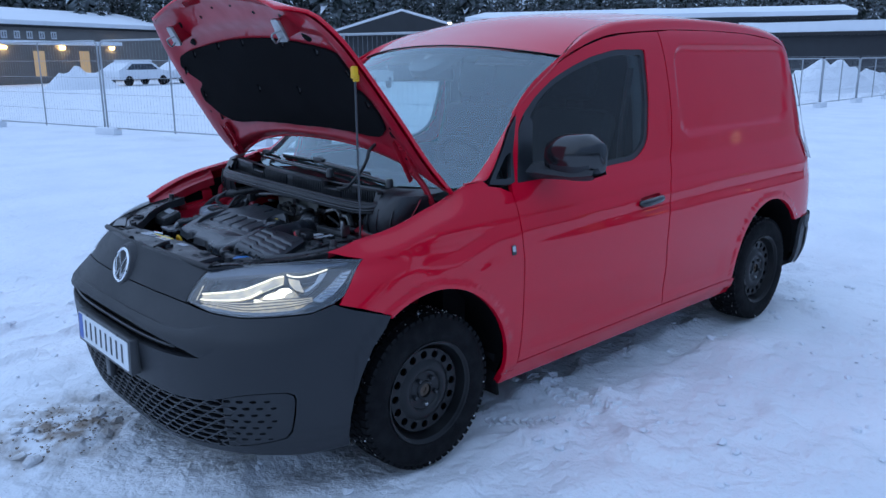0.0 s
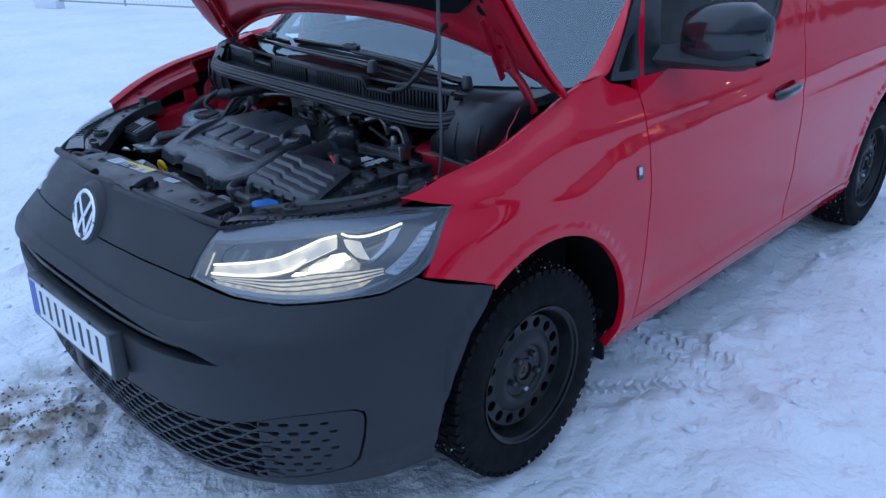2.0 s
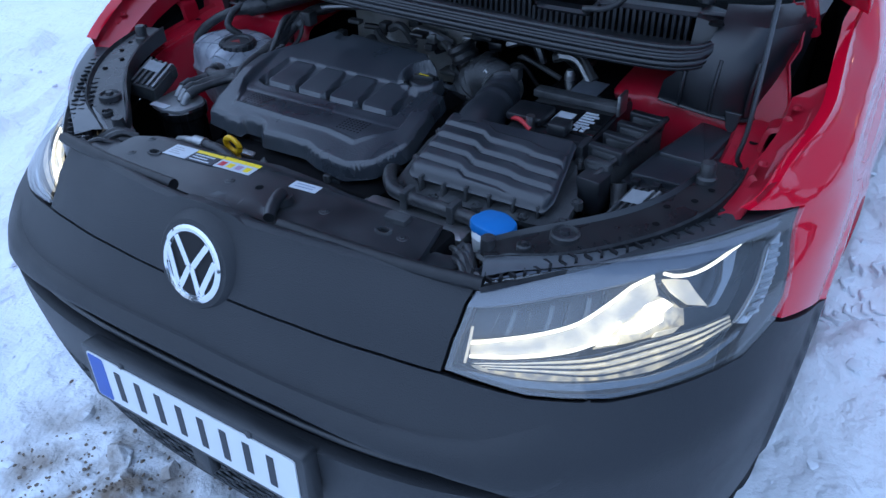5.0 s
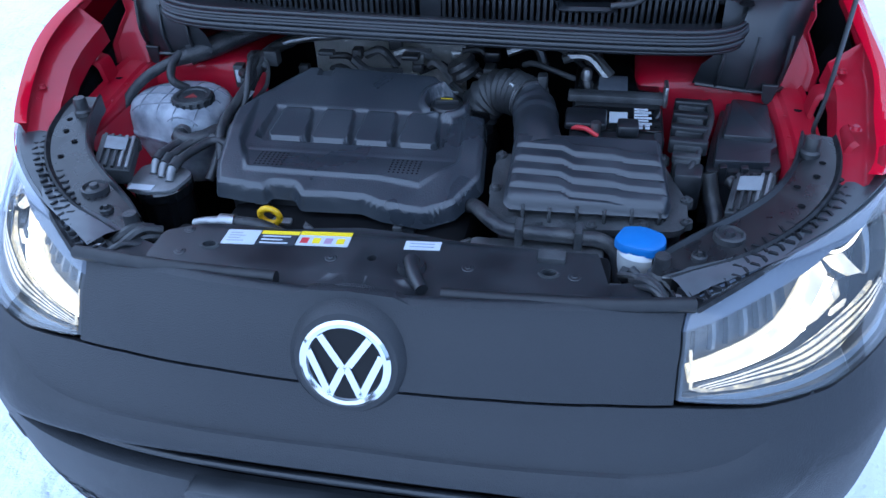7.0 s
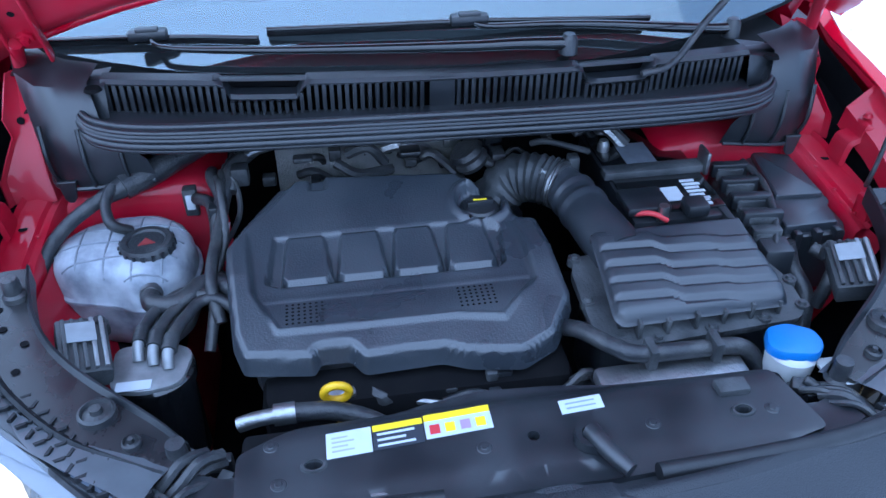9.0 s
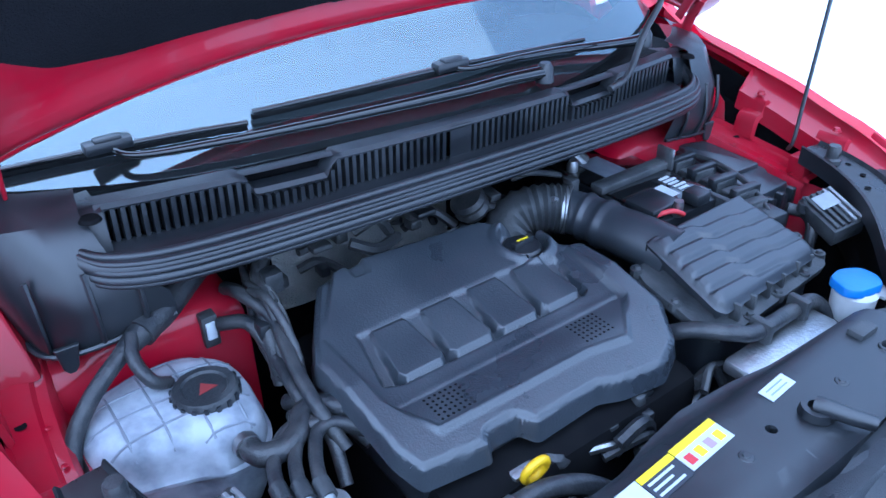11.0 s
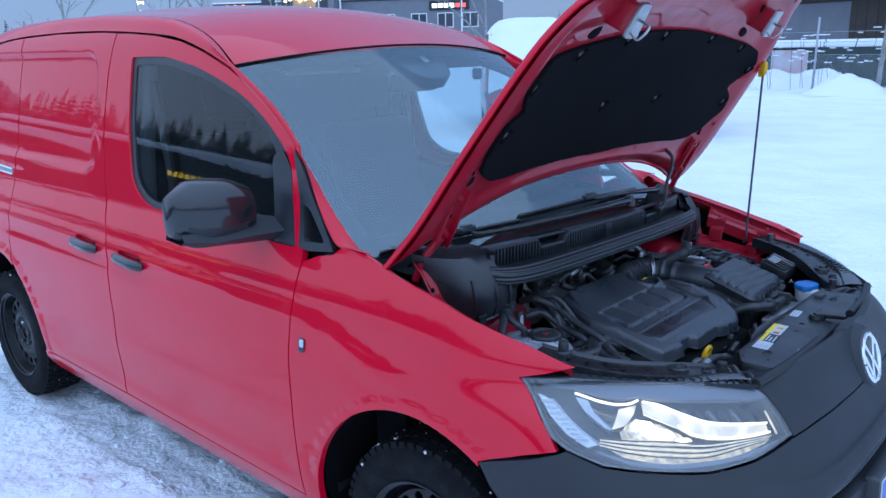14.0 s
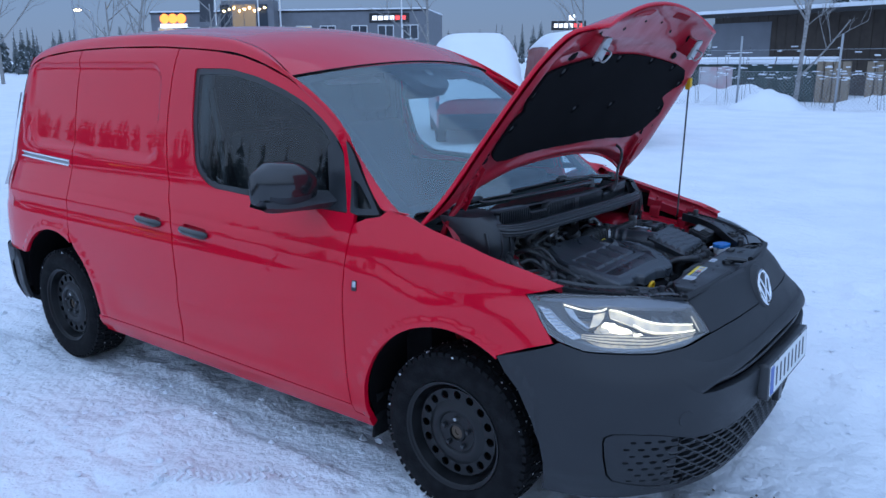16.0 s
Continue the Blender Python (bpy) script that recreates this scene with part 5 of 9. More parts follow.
# dipstick
bm = bmesh.new()
ring = [Vector((0.508, -0.247, 0.828)) + Vector((0.010 * math.sin(a) * 0.4, 0.0185 * math.cos(a), 0.0185 * math.sin(a))) for a in (2 * math.pi * k / 20 for k in range(21))]
add_tube(bm, ring, 0.0062, 8, caps=False)
add_tube(bm, [(0.503, -0.247, 0.81), (0.498, -0.245, 0.76)], 0.007, 8)
part("dipstick_handle", bm, YELLOW, van, "yellow ring handle of the oil dipstick", smooth=True)

# air filter box
AIRLID = material("air_box_plastic", (0.020, 0.024, 0.030), 0.30, var=0.6, scale=9, tone=(0.040, 0.046, 0.054), bump=0.05, bscale=500, rvar=0.2, spec=0.8)
air_lid = round_poly([(0.306, 0.182), (0.296, 0.448), (0.436, 0.470), (0.462, 0.462), (0.474, 0.190), (0.462, 0.178)], 0.007)


def air_h(x, y):
    z = 0.928 - 0.33 * (x - 0.30) - 0.03 * (y - 0.19)
    jog = 0.012 * step(0.27, 0.30, y) + 0.006 * step(0.36, 0.40, y)
    for k in range(5):
        c = 0.322 + 0.030 * k + jog
        z += 0.006 * step(c - 0.001, c + 0.0012, x) * step(c + 0.0265, c + 0.019, x) * step(0.0, 0.02, inside(air_lid, x, y))
    e = inside(air_lid, x, y)
    return z - 0.012 * (1 - step(0, 0.008, e))


a_s, a_n = field(air_h)
airbox = sheet("air_filter_lid", air_lid, [], a_s, a_n, AIRLID, van, (0.0035, 0.008), 0.05, "dusty black ribbed air filter lid")
flange = round_poly([(0.310, 0.162), (0.300, 0.452), (0.40, 0.498), (0.455, 0.500), (0.474, 0.482), (0.492, 0.190), (0.480, 0.152), (0.34, 0.146)], 0.016)
fs, fn_ = field(lambda x, y: 0.878 - 0.24 * (x - 0.30))
sheet("filter_box_flange", flange, [], fs, fn_, DUSTY, airbox, (0.03, 0.03), 0.016)
bm = bmesh.new()
add_prism(bm, round_poly([(0.305, 0.175), (0.29, 0.455), (0.40, 0.495), (0.435, 0.493), (0.452, 0.475), (0.478, 0.195), (0.46, 0.168)], 0.02), 0.60, 0.825)
part("filter_box_body", bm, BLACK, airbox, smooth=35)
for x, y in ((0.315, 0.158), (0.40, 0.157), (0.478, 0.168), (0.482, 0.245), (0.474, 0.335), (0.466, 0.425), (0.450, 0.496), (0.40, 0.498), (0.30, 0.458)):
    lathe("lid_screw", [(0.0, 0.005), (0.005, 0.005), (0.007, 0.0), (0.011, 0.0), (0.012, -0.014)], Matrix.Translation((x, y, fs(x, y).z + 0.003)), DUSTY, airbox, 10)
for k in range(6):
    y = 0.215 + k * 0.047
    xr = 0.478 - 0.085 * (y - 0.19)
    box("lid_rib", (xr - 0.012, y - 0.003, 0.838), (xr + 0.006, y + 0.003, 0.868 - 0.004 * (k % 2)), DUSTY, airbox, 0.001)
# intake pipe with bellows and clamp
pth = smooth_path([(0.074, 0.060, 0.80), (0.064, 0.082, 0.852), (0.066, 0.115, 0.886), (0.082, 0.146, 0.896), (0.100, 0.172, 0.896), (0.112, 0.188, 0.894)], 5)
bm = bmesh.new()
add_tube(bm, pth, 0.042, 24, ribs=0.14)
part("bellows", bm, DUSTY, van, "ribbed black intake bellows", smooth=60)
tube("hose_clamp", [(0.111, 0.187, 0.894), (0.119, 0.193, 0.8935)], 0.0465, ALU, van, 24, 2)
tube("intake_pipe", [(0.115, 0.190, 0.893), (0.160, 0.206, 0.890), (0.215, 0.214, 0.888), (0.262, 0.220, 0.888), (0.330, 0.235, 0.880)], lambda t: 0.040 + 0.004 * (1 if 0.16 < t < 0.22 or 0.36 < t < 0.42 else 0) + 0.007 * t, AIRLID, van, 24)
lathe("clamp_screw", [(0, 0.012), (0.006, 0.012), (0.007, 0)], Matrix.Translation((0.118, 0.158, 0.925)) @ pose(0, 0, 0, 60, 0, 0), ALU, van, 8)
box("pipe_bracket", (0.085, 0.205, 0.915), (0.110, 0.225, 0.945), DUSTY, van, 0.003)

# battery with strap, stickers and terminals
bat = box("battery", (-0.115, 0.295, 0.68), (0.215, 0.475, 0.896), BLACK, van, 0.006, None, "black car battery with stickers")
bat.location = (0.045, -0.015, 0.0)
box("battery_lid", (-0.112, 0.30, 0.896), (0.195, 0.47, 0.903), GLOSSBLACK, bat, 0.003)
box("battery_strap", (0.050, 0.285, 0.900), (0.082, 0.480, 0.917), DUSTY, bat, 0.004)
box("strap_hook", (0.050, 0.474, 0.90), (0.092, 0.482, 0.945), ALU, bat, 0.003)


def sticker(name, x0, y0, x1, y1, z, mat, parent, lift=0.0012):
    bm = bmesh.new()
    add_prism(bm, [(x0, y0), (x1, y0), (x1, y1), (x0, y1)], z, z + lift)
    return part(name, bm, mat, parent)


sticker("battery_sticker", 0.125, 0.37, 0.17, 0.405, 0.9035, PAPER, bat)
sticker("rear_sticker", -0.045, 0.345, 0.044, 0.405, 0.9035, material("grey_sticker", (0.25, 0.28, 0.33), 0.3, 0.3, var=0.5, scale=40), bat)
for k in range(6):
    sticker("sticker_bar", 0.105 + 0.012 * k, 0.418, 0.112 + 0.012 * k, 0.445 + 0.006 * (k % 2), 0.9035, PAPER, bat)
for k in range(4):
    sticker("warning_mark", 0.17 + 0.012 * (k % 2), 0.425 + 0.013 * (k // 2), 0.178 + 0.012 * (k % 2), 0.434 + 0.013 * (k // 2), 0.9035, PAPER, bat)
box("terminal_cover", (0.135, 0.285, 0.900), (0.205, 0.365, 0.918), BLACK, bat, 0.006)
box("terminal_flap", (0.185, 0.385, 0.90), (0.225, 0.425, 0.925), BLACK, bat, 0.006)
lathe("terminal_post", [(0, 0.03), (0.009, 0.03), (0.010, 0.0)], Matrix.Translation((0.212, 0.345, 0.895)), ALU, bat, 12)
lathe("terminal_post", [(0, 0.022), (0.008, 0.022), (0.012, 0.012), (0.012, 0.0)], Matrix.Translation((-0.03, 0.318, 0.903)), ALU, bat, 12)
tube("red_cable", [(0.20, 0.30, 0.905), (0.215, 0.325, 0.912), (0.222, 0.35, 0.90)], 0.005, REDPRINT, bat, 8, 5)
bm = bmesh.new()
add_prism(bm, round_poly([(-0.125, 0.30), (-0.06, 0.315), (-0.055, 0.345), (-0.10, 0.35), (-0.13, 0.34)], 0.01), 0.92, 0.932, None, 0.003)
part("terminal_clamp", bm, ALU, bat, smooth=35)

# dark box and wall added to keep the gap beside the battery dark
box("battery_gap_fill", (-0.14, 0.478, 0.68), (0.04, 0.545, 0.885), DARK, van, 0.01)
box("gap_fill_wall", (-0.16, 0.440, 0.70), (0.285, 0.455, 0.900), BLACK, van, 0.004)
# fuse box and cable duct
fuse_o = round_poly([(0.015, 0.592), (0.045, 0.688), (0.265, 0.676), (0.298, 0.660), (0.296, 0.536), (0.20, 0.552)], 0.008)
fuse = part("fuse_box", (lambda b: (add_prism(b, fuse_o, 0.74, 0.858, None, 0.004), b)[1])(bmesh.new()), BLACK, van, "black fuse box", smooth=35)
part("fuse_lid", (lambda b: (add_prism(b, round_poly([(0.022, 0.600), (0.050, 0.682), (0.215, 0.673), (0.230, 0.660), (0.282, 0.652), (0.284, 0.550), (0.20, 0.562)], 0.006), 0.857, 0.874, None, 0.004), b)[1])(bmesh.new()), AIRLID, fuse, smooth=35)
part("lid_step", (lambda b: (add_prism(b, round_poly([(0.034, 0.606), (0.058, 0.674), (0.205, 0.665), (0.200, 0.572)], 0.006), 0.873, 0.884, None, 0.005), b)[1])(bmesh.new()), AIRLID, fuse, smooth=35)
for k in range(3):
    box("lid_latch", (0.288, 0.560 + 0.038 * k, 0.835), (0.304, 0.574 + 0.038 * k, 0.870), BLACK, fuse, 0.002)
duct = box("cable_duct", (0.032, 0.500, 0.84), (0.275, 0.545, 0.912), DUSTY, van, 0.006, None, "black clipped cable duct")
duct.matrix_basis = Matrix.Translation((0.200, 0.508, -0.022)) @ pose(0, 0, 0, 0, 0, -6) @ Matrix.Translation((-0.153, -0.522, 0))
for k in range(9):
    box("duct_segment", (0.035 + 0.027 * k, 0.497, 0.90), (0.056 + 0.027 * k, 0.548, 0.918 + 0.008 * (k % 2)), DUSTY, duct, 0.004)
box("duct_connector", (0.265, 0.505, 0.83), (0.315, 0.555, 0.905), BLACK, duct, 0.006)
tube("duct_cable", [(0.05, 0.555, 0.925), (0.14, 0.560, 0.93), (0.23, 0.548, 0.92), (0.29, 0.53, 0.90)], 0.006, HOSE, duct, 8)
for k in range(4):
    box("duct_clip", (0.06 + 0.055 * k, 0.488, 0.905), (0.078 + 0.055 * k, 0.558, 0.934), BLACK, duct, 0.004)
tube("tray_bracket", [(0.31, 0.54, 0.86), (0.33, 0.55, 0.82), (0.37, 0.56, 0.79), (0.40, 0.55, 0.74)], 0.016, HOSE, van, 8)
tube("corrugated_conduit", [(0.33, 0.575, 0.86), (0.36, 0.60, 0.85), (0.385, 0.585, 0.83), (0.39, 0.57, 0.78)], 0.011, HOSE, van, 8, 12, "", 0.15)

# coolant tank
tank_o = round_poly([(0.042, -0.51), (0.040, -0.59), (0.062, -0.655), (0.115, -0.694), (0.175, -0.692), (0.218, -0.662), (0.236, -0.60), (0.250, -0.562), (0.268, -0.54), (0.268, -0.49), (0.225, -0.458), (0.14, -0.448), (0.08, -0.462)], 0.03, 5)
tank_o = [(0.012 + 0.93 * x, y - 0.020) for x, y in tank_o]
tc = Vector((0.156, -0.588, 0))
bm = bmesh.new()
rows = []
for z, k in ((0.715, 0.80), (0.725, 0.88), (0.75, 0.95), (0.79, 0.985), (0.806, 0.99), (0.810, 1.035), (0.816, 1.035), (0.820, 0.99), (0.85, 0.96), (0.868, 0.90), (0.880, 0.78), (0.887, 0.58), (0.889, 0.3)):
    rows.append([Vector((tc.x + (x - tc.x) * k, tc.y + (y - tc.y) * k, z)) for x, y in tank_o])
add_loft(bm, [r + [r[0]] for r in rows])
bmesh.ops.remove_doubles(bm, verts=bm.verts, dist=1e-5)
add_lathe(bm, [(0.0, 0.8885), (0.045, 0.8885)], Matrix.Translation((tc.x, tc.y, 0)), 24)
bmesh.ops.recalc_face_normals(bm, faces=bm.faces)
tank = part("coolant_tank", bm, MILKY, van, "milky plastic coolant tank", smooth=40)


def tank_top(x, y):
    """Height of the domed tank top over a place, or None past its shoulder."""
    d = Vector((x - tc.x, y - tc.y))
    a = math.atan2(d.y, d.x)
    reach = min((Vector((p[0] - tc.x, p[1] - tc.y)) for p in tank_o), key=lambda v: abs(math.remainder(math.atan2(v.y, v.x) - a, 2 * math.pi))).length
    k = d.length / reach
    for (z0, k0), (z1, k1) in zip(((0.889, 0.0), (0.889, 0.3), (0.887, 0.58), (0.880, 0.78), (0.868, 0.90)), ((0.889, 0.3), (0.887, 0.58), (0.880, 0.78), (0.868, 0.90), (0.85, 0.96))):
        if k <= k1:
            return z0 + (z1 - z0) * (k - k0) / (k1 - k0)
    return None


BAFFLE = material("milky_plastic_rib", (0.20, 0.22, 0.25), 0.45, var=0.4, scale=40)
for ax, v0 in [(0, 0.075 + 0.042 * k) for k in range(5)] + [(1, -0.655 + 0.047 * k) for k in range(5)]:
    line = []
    for k in range(40):
        w = 0.03 + 0.25 * k / 39 if ax else -0.70 + 0.26 * k / 39
        px_, py_ = (w, v0) if ax else (v0, w)
        z = tank_top(px_, py_)
        if z is not None:
            line.append((px_, py_, z - 0.0004))
    if len(line) > 3:
        tube("tank_rib", line[::2], 0.0021, BAFFLE, tank, 6, 1)
cap_m = Matrix.Translation((0.175, -0.542, 0.886))
lathe("tank_cap", [(0.0, 0.009), (0.029, 0.009), (0.032, 0.012), (0.041, 0.012), (0.044, 0.008), (0.045, 0.0), (0.045, -0.01)], cap_m, DUSTY, tank, 32, "black screw cap with a red mark")
for k in range(18):
    a = 2 * math.pi * k / 18
    box("cap_knurl", (-0.003, -0.003, -0.008), (0.001, 0.003, 0.005), BLACK, tank, 0, Matrix.Translation((0.175 + 0.046 * math.cos(a), -0.542 + 0.046 * math.sin(a), 0.888)) @ pose(0, 0, 0, 0, 0, math.degrees(a)))
bm = bmesh.new()
add_prism(bm, [(-0.010, -0.014), (0.010, 0.0), (-0.010, 0.014)], 0.0092, 0.0102, cap_m @ pose(0, 0, 0, 0, 0, 190))
part("cap_mark", bm, material("dull_red_mark", (0.25, 0.03, 0.03), 0.6), tank)
tube("tank_nipple", [(0.238, -0.530, 0.852), (0.275, -0.530, 0.855)], 0.012, ALU, tank, 12, 3)
box("tank_sensor", (0.030, -0.495, 0.86), (0.055, -0.470, 0.915), DUSTY, tank, 0.003)
box("sensor_clip", (0.053, -0.490, 0.875), (0.058, -0.475, 0.905), PAPER, tank, 0.002)
tube("tank_lug", [(0.07, -0.645, 0.832), (0.037, -0.662, 0.832)], 0.014, MILKY, tank, 10, 3)

# fuel filter canister and the pipes on it
DULLMETAL = material("dull_grey_metal", (0.30, 0.31, 0.32), 0.5, 0.5, var=0.6, scale=40, tone=(0.16, 0.165, 0.17), bump=0.1)
fil = lathe("fuel_filter", [(0.0, 0.20), (0.054, 0.20), (0.058, 0.196), (0.058, 0.178), (0.052, 0.172), (0.052, 0.02), (0.045, 0.0), (0.0, 0.0)], Matrix.Translation((0.445, -0.512, 0.625)), GLOSSBLACK, van, 32, "black fuel filter canister with a metal top")
fil.location = (-0.035, 0.0, 0.0)
bm = bmesh.new()
add_prism(bm, round_poly([(0.40, -0.575), (0.49, -0.57), (0.502, -0.52), (0.49, -0.468), (0.42, -0.455), (0.395, -0.50)], 0.02), 0.824, 0.832, None, 0.002)
part("filter_top", bm, DULLMETAL, fil, smooth=35)
sticker("filter_sticker", 0.478, -0.56, 0.497, -0.51, 0.8325, PAPER, fil)
for k, y in enumerate((-0.535, -0.512, -0.489)):
    x = 0.425 + 0.012 * k
    tube("filter_pipe", [(x + 0.01, y, 0.832), (x - 0.005, y, 0.846), (x - 0.018, y + 0.002, 0.853)], 0.0085, DULLMETAL, fil, 10, 6)
    tube("pipe_collar", [(x - 0.010, y + 0.002, 0.850), (x - 0.036, y + 0.004, 0.855)], 0.0118, DUSTY, fil, 10, 2)
    tube("fuel_hose", [(x - 0.035, y + 0.004, 0.854), (x - 0.075, y + 0.020, 0.857), (x - 0.108, y + 0.055 - 0.006 * k, 0.860), (x - 0.105, y + 0.095 - 0.01 * k, 0.858), (x - 0.07, y + 0.150 - 0.015 * k, 0.835)], 0.0095, HOSE, fil, 10)
tube("coolant_hose", [(0.268, -0.530, 0.854), (0.295, -0.524, 0.856), (0.306, -0.496, 0.858), (0.292, -0.468, 0.86), (0.268, -0.450, 0.862), (0.266, -0.422, 0.862), (0.295, -0.39, 0.86), (0.32, -0.36, 0.84)], 0.016, HOSE, van, 12)
tube("coolant_hose", [(0.06, -0.47, 0.90), (0.10, -0.44, 0.91), (0.16, -0.43, 0.88), (0.24, -0.435, 0.86), (0.26, -0.41, 0.80)], 0.011, HOSE, van, 10)
tube("coolant_hose", [(0.0, -0.36, 0.96), (0.06, -0.40, 0.95), (0.14, -0.425, 0.90), (0.17, -0.43, 0.84)], 0.014, HOSE, van, 10)
tube("vacuum_pipe", [(0.10, -0.40, 0.93), (0.05, -0.395, 0.955), (0.015, -0.35, 0.965), (-0.005, -0.25, 0.972), (-0.01, -0.12, 0.975)], 0.009, ALU, van, 10)
tube("coolant_hose", [(0.02, -0.44, 0.93), (0.07, -0.435, 0.945), (0.13, -0.415, 0.925), (0.20, -0.425, 0.90), (0.28, -0.432, 0.875), (0.33, -0.42, 0.83)], 0.0105, HOSE, van, 10)
tube("coolant_hose", [(0.20, -0.440, 0.83), (0.235, -0.425, 0.85), (0.275, -0.405, 0.845), (0.33, -0.38, 0.82)], 0.0125, HOSE, van, 10)
tube("coolant_hose", [(0.23, -0.450, 0.83), (0.26, -0.435, 0.85), (0.31, -0.43, 0.84), (0.36, -0.44, 0.80)], 0.0095, HOSE, van, 10)
tube("hose_coupling", [(0.262, -0.530, 0.854), (0.274, -0.530, 0.855)], 0.018, ALU, van, 12, 2)
for k in range(5):
    tube("conduit", [(0.0 + 0.02 * k, -0.40 - 0.006 * k, 0.95), (0.05 + 0.02 * k, -0.415, 0.93 + 0.006 * k), (0.11 + 0.02 * k, -0.435 + 0.006 * k, 0.90), (0.16 + 0.02 * k, -0.43, 0.85)], 0.0065, HOSE, van, 8, 8, "", 0.12)
box("sensor_plug", (0.115, -0.44, 0.895), (0.14, -0.42, 0.925), BLACK, van, 0.004)
tube("wiring", [(0.10, -0.425, 0.92), (0.08, -0.40, 0.95), (0.12, -0.39, 0.90), (0.2, -0.425, 0.87), (0.16, -0.44, 0.85)], 0.005, HOSE, van, 6)
box("connector", (0.055, -0.40, 0.93), (0.085, -0.37, 0.965), DUSTY, van, 0.004)
sticker("hose_tag", 0.15, -0.425, 0.185, -0.405, 0.90, PAPER, van)

WEBBING = material("matt_black_web", (0.010, 0.011, 0.013), 0.6, spec=0.25, var=0.6, scale=60, tone=(0.035, 0.037, 0.04))
# wiring harness over the strut towers
tube("wiring_harness", [(-0.03, -0.40, 0.995), (0.0, -0.47, 0.972), (0.045, -0.535, 0.955), (0.075, -0.585, 0.945), (0.105, -0.635, 0.930), (0.130, -0.680, 0.905), (0.155, -0.712, 0.870), (0.20, -0.728, 0.82), (0.24, -0.72, 0.78)], lambda t: 0.024 if t < 0.3 else 0.024 - 0.012 * min(1, 6 * (t - 0.3)), HOSE, van, 10, 8)
tube("harness_tape", [(0.03, -0.515, 0.960), (0.055, -0.555, 0.951), (0.075, -0.585, 0.945)], 0.0235, HOSE, van, 10, 3)
tube("harness_branch", [(0.085, -0.598, 0.955), (0.115, -0.608, 0.937), (0.145, -0.598, 0.915), (0.13, -0.575, 0.89)], 0.0095, HOSE, van, 8)

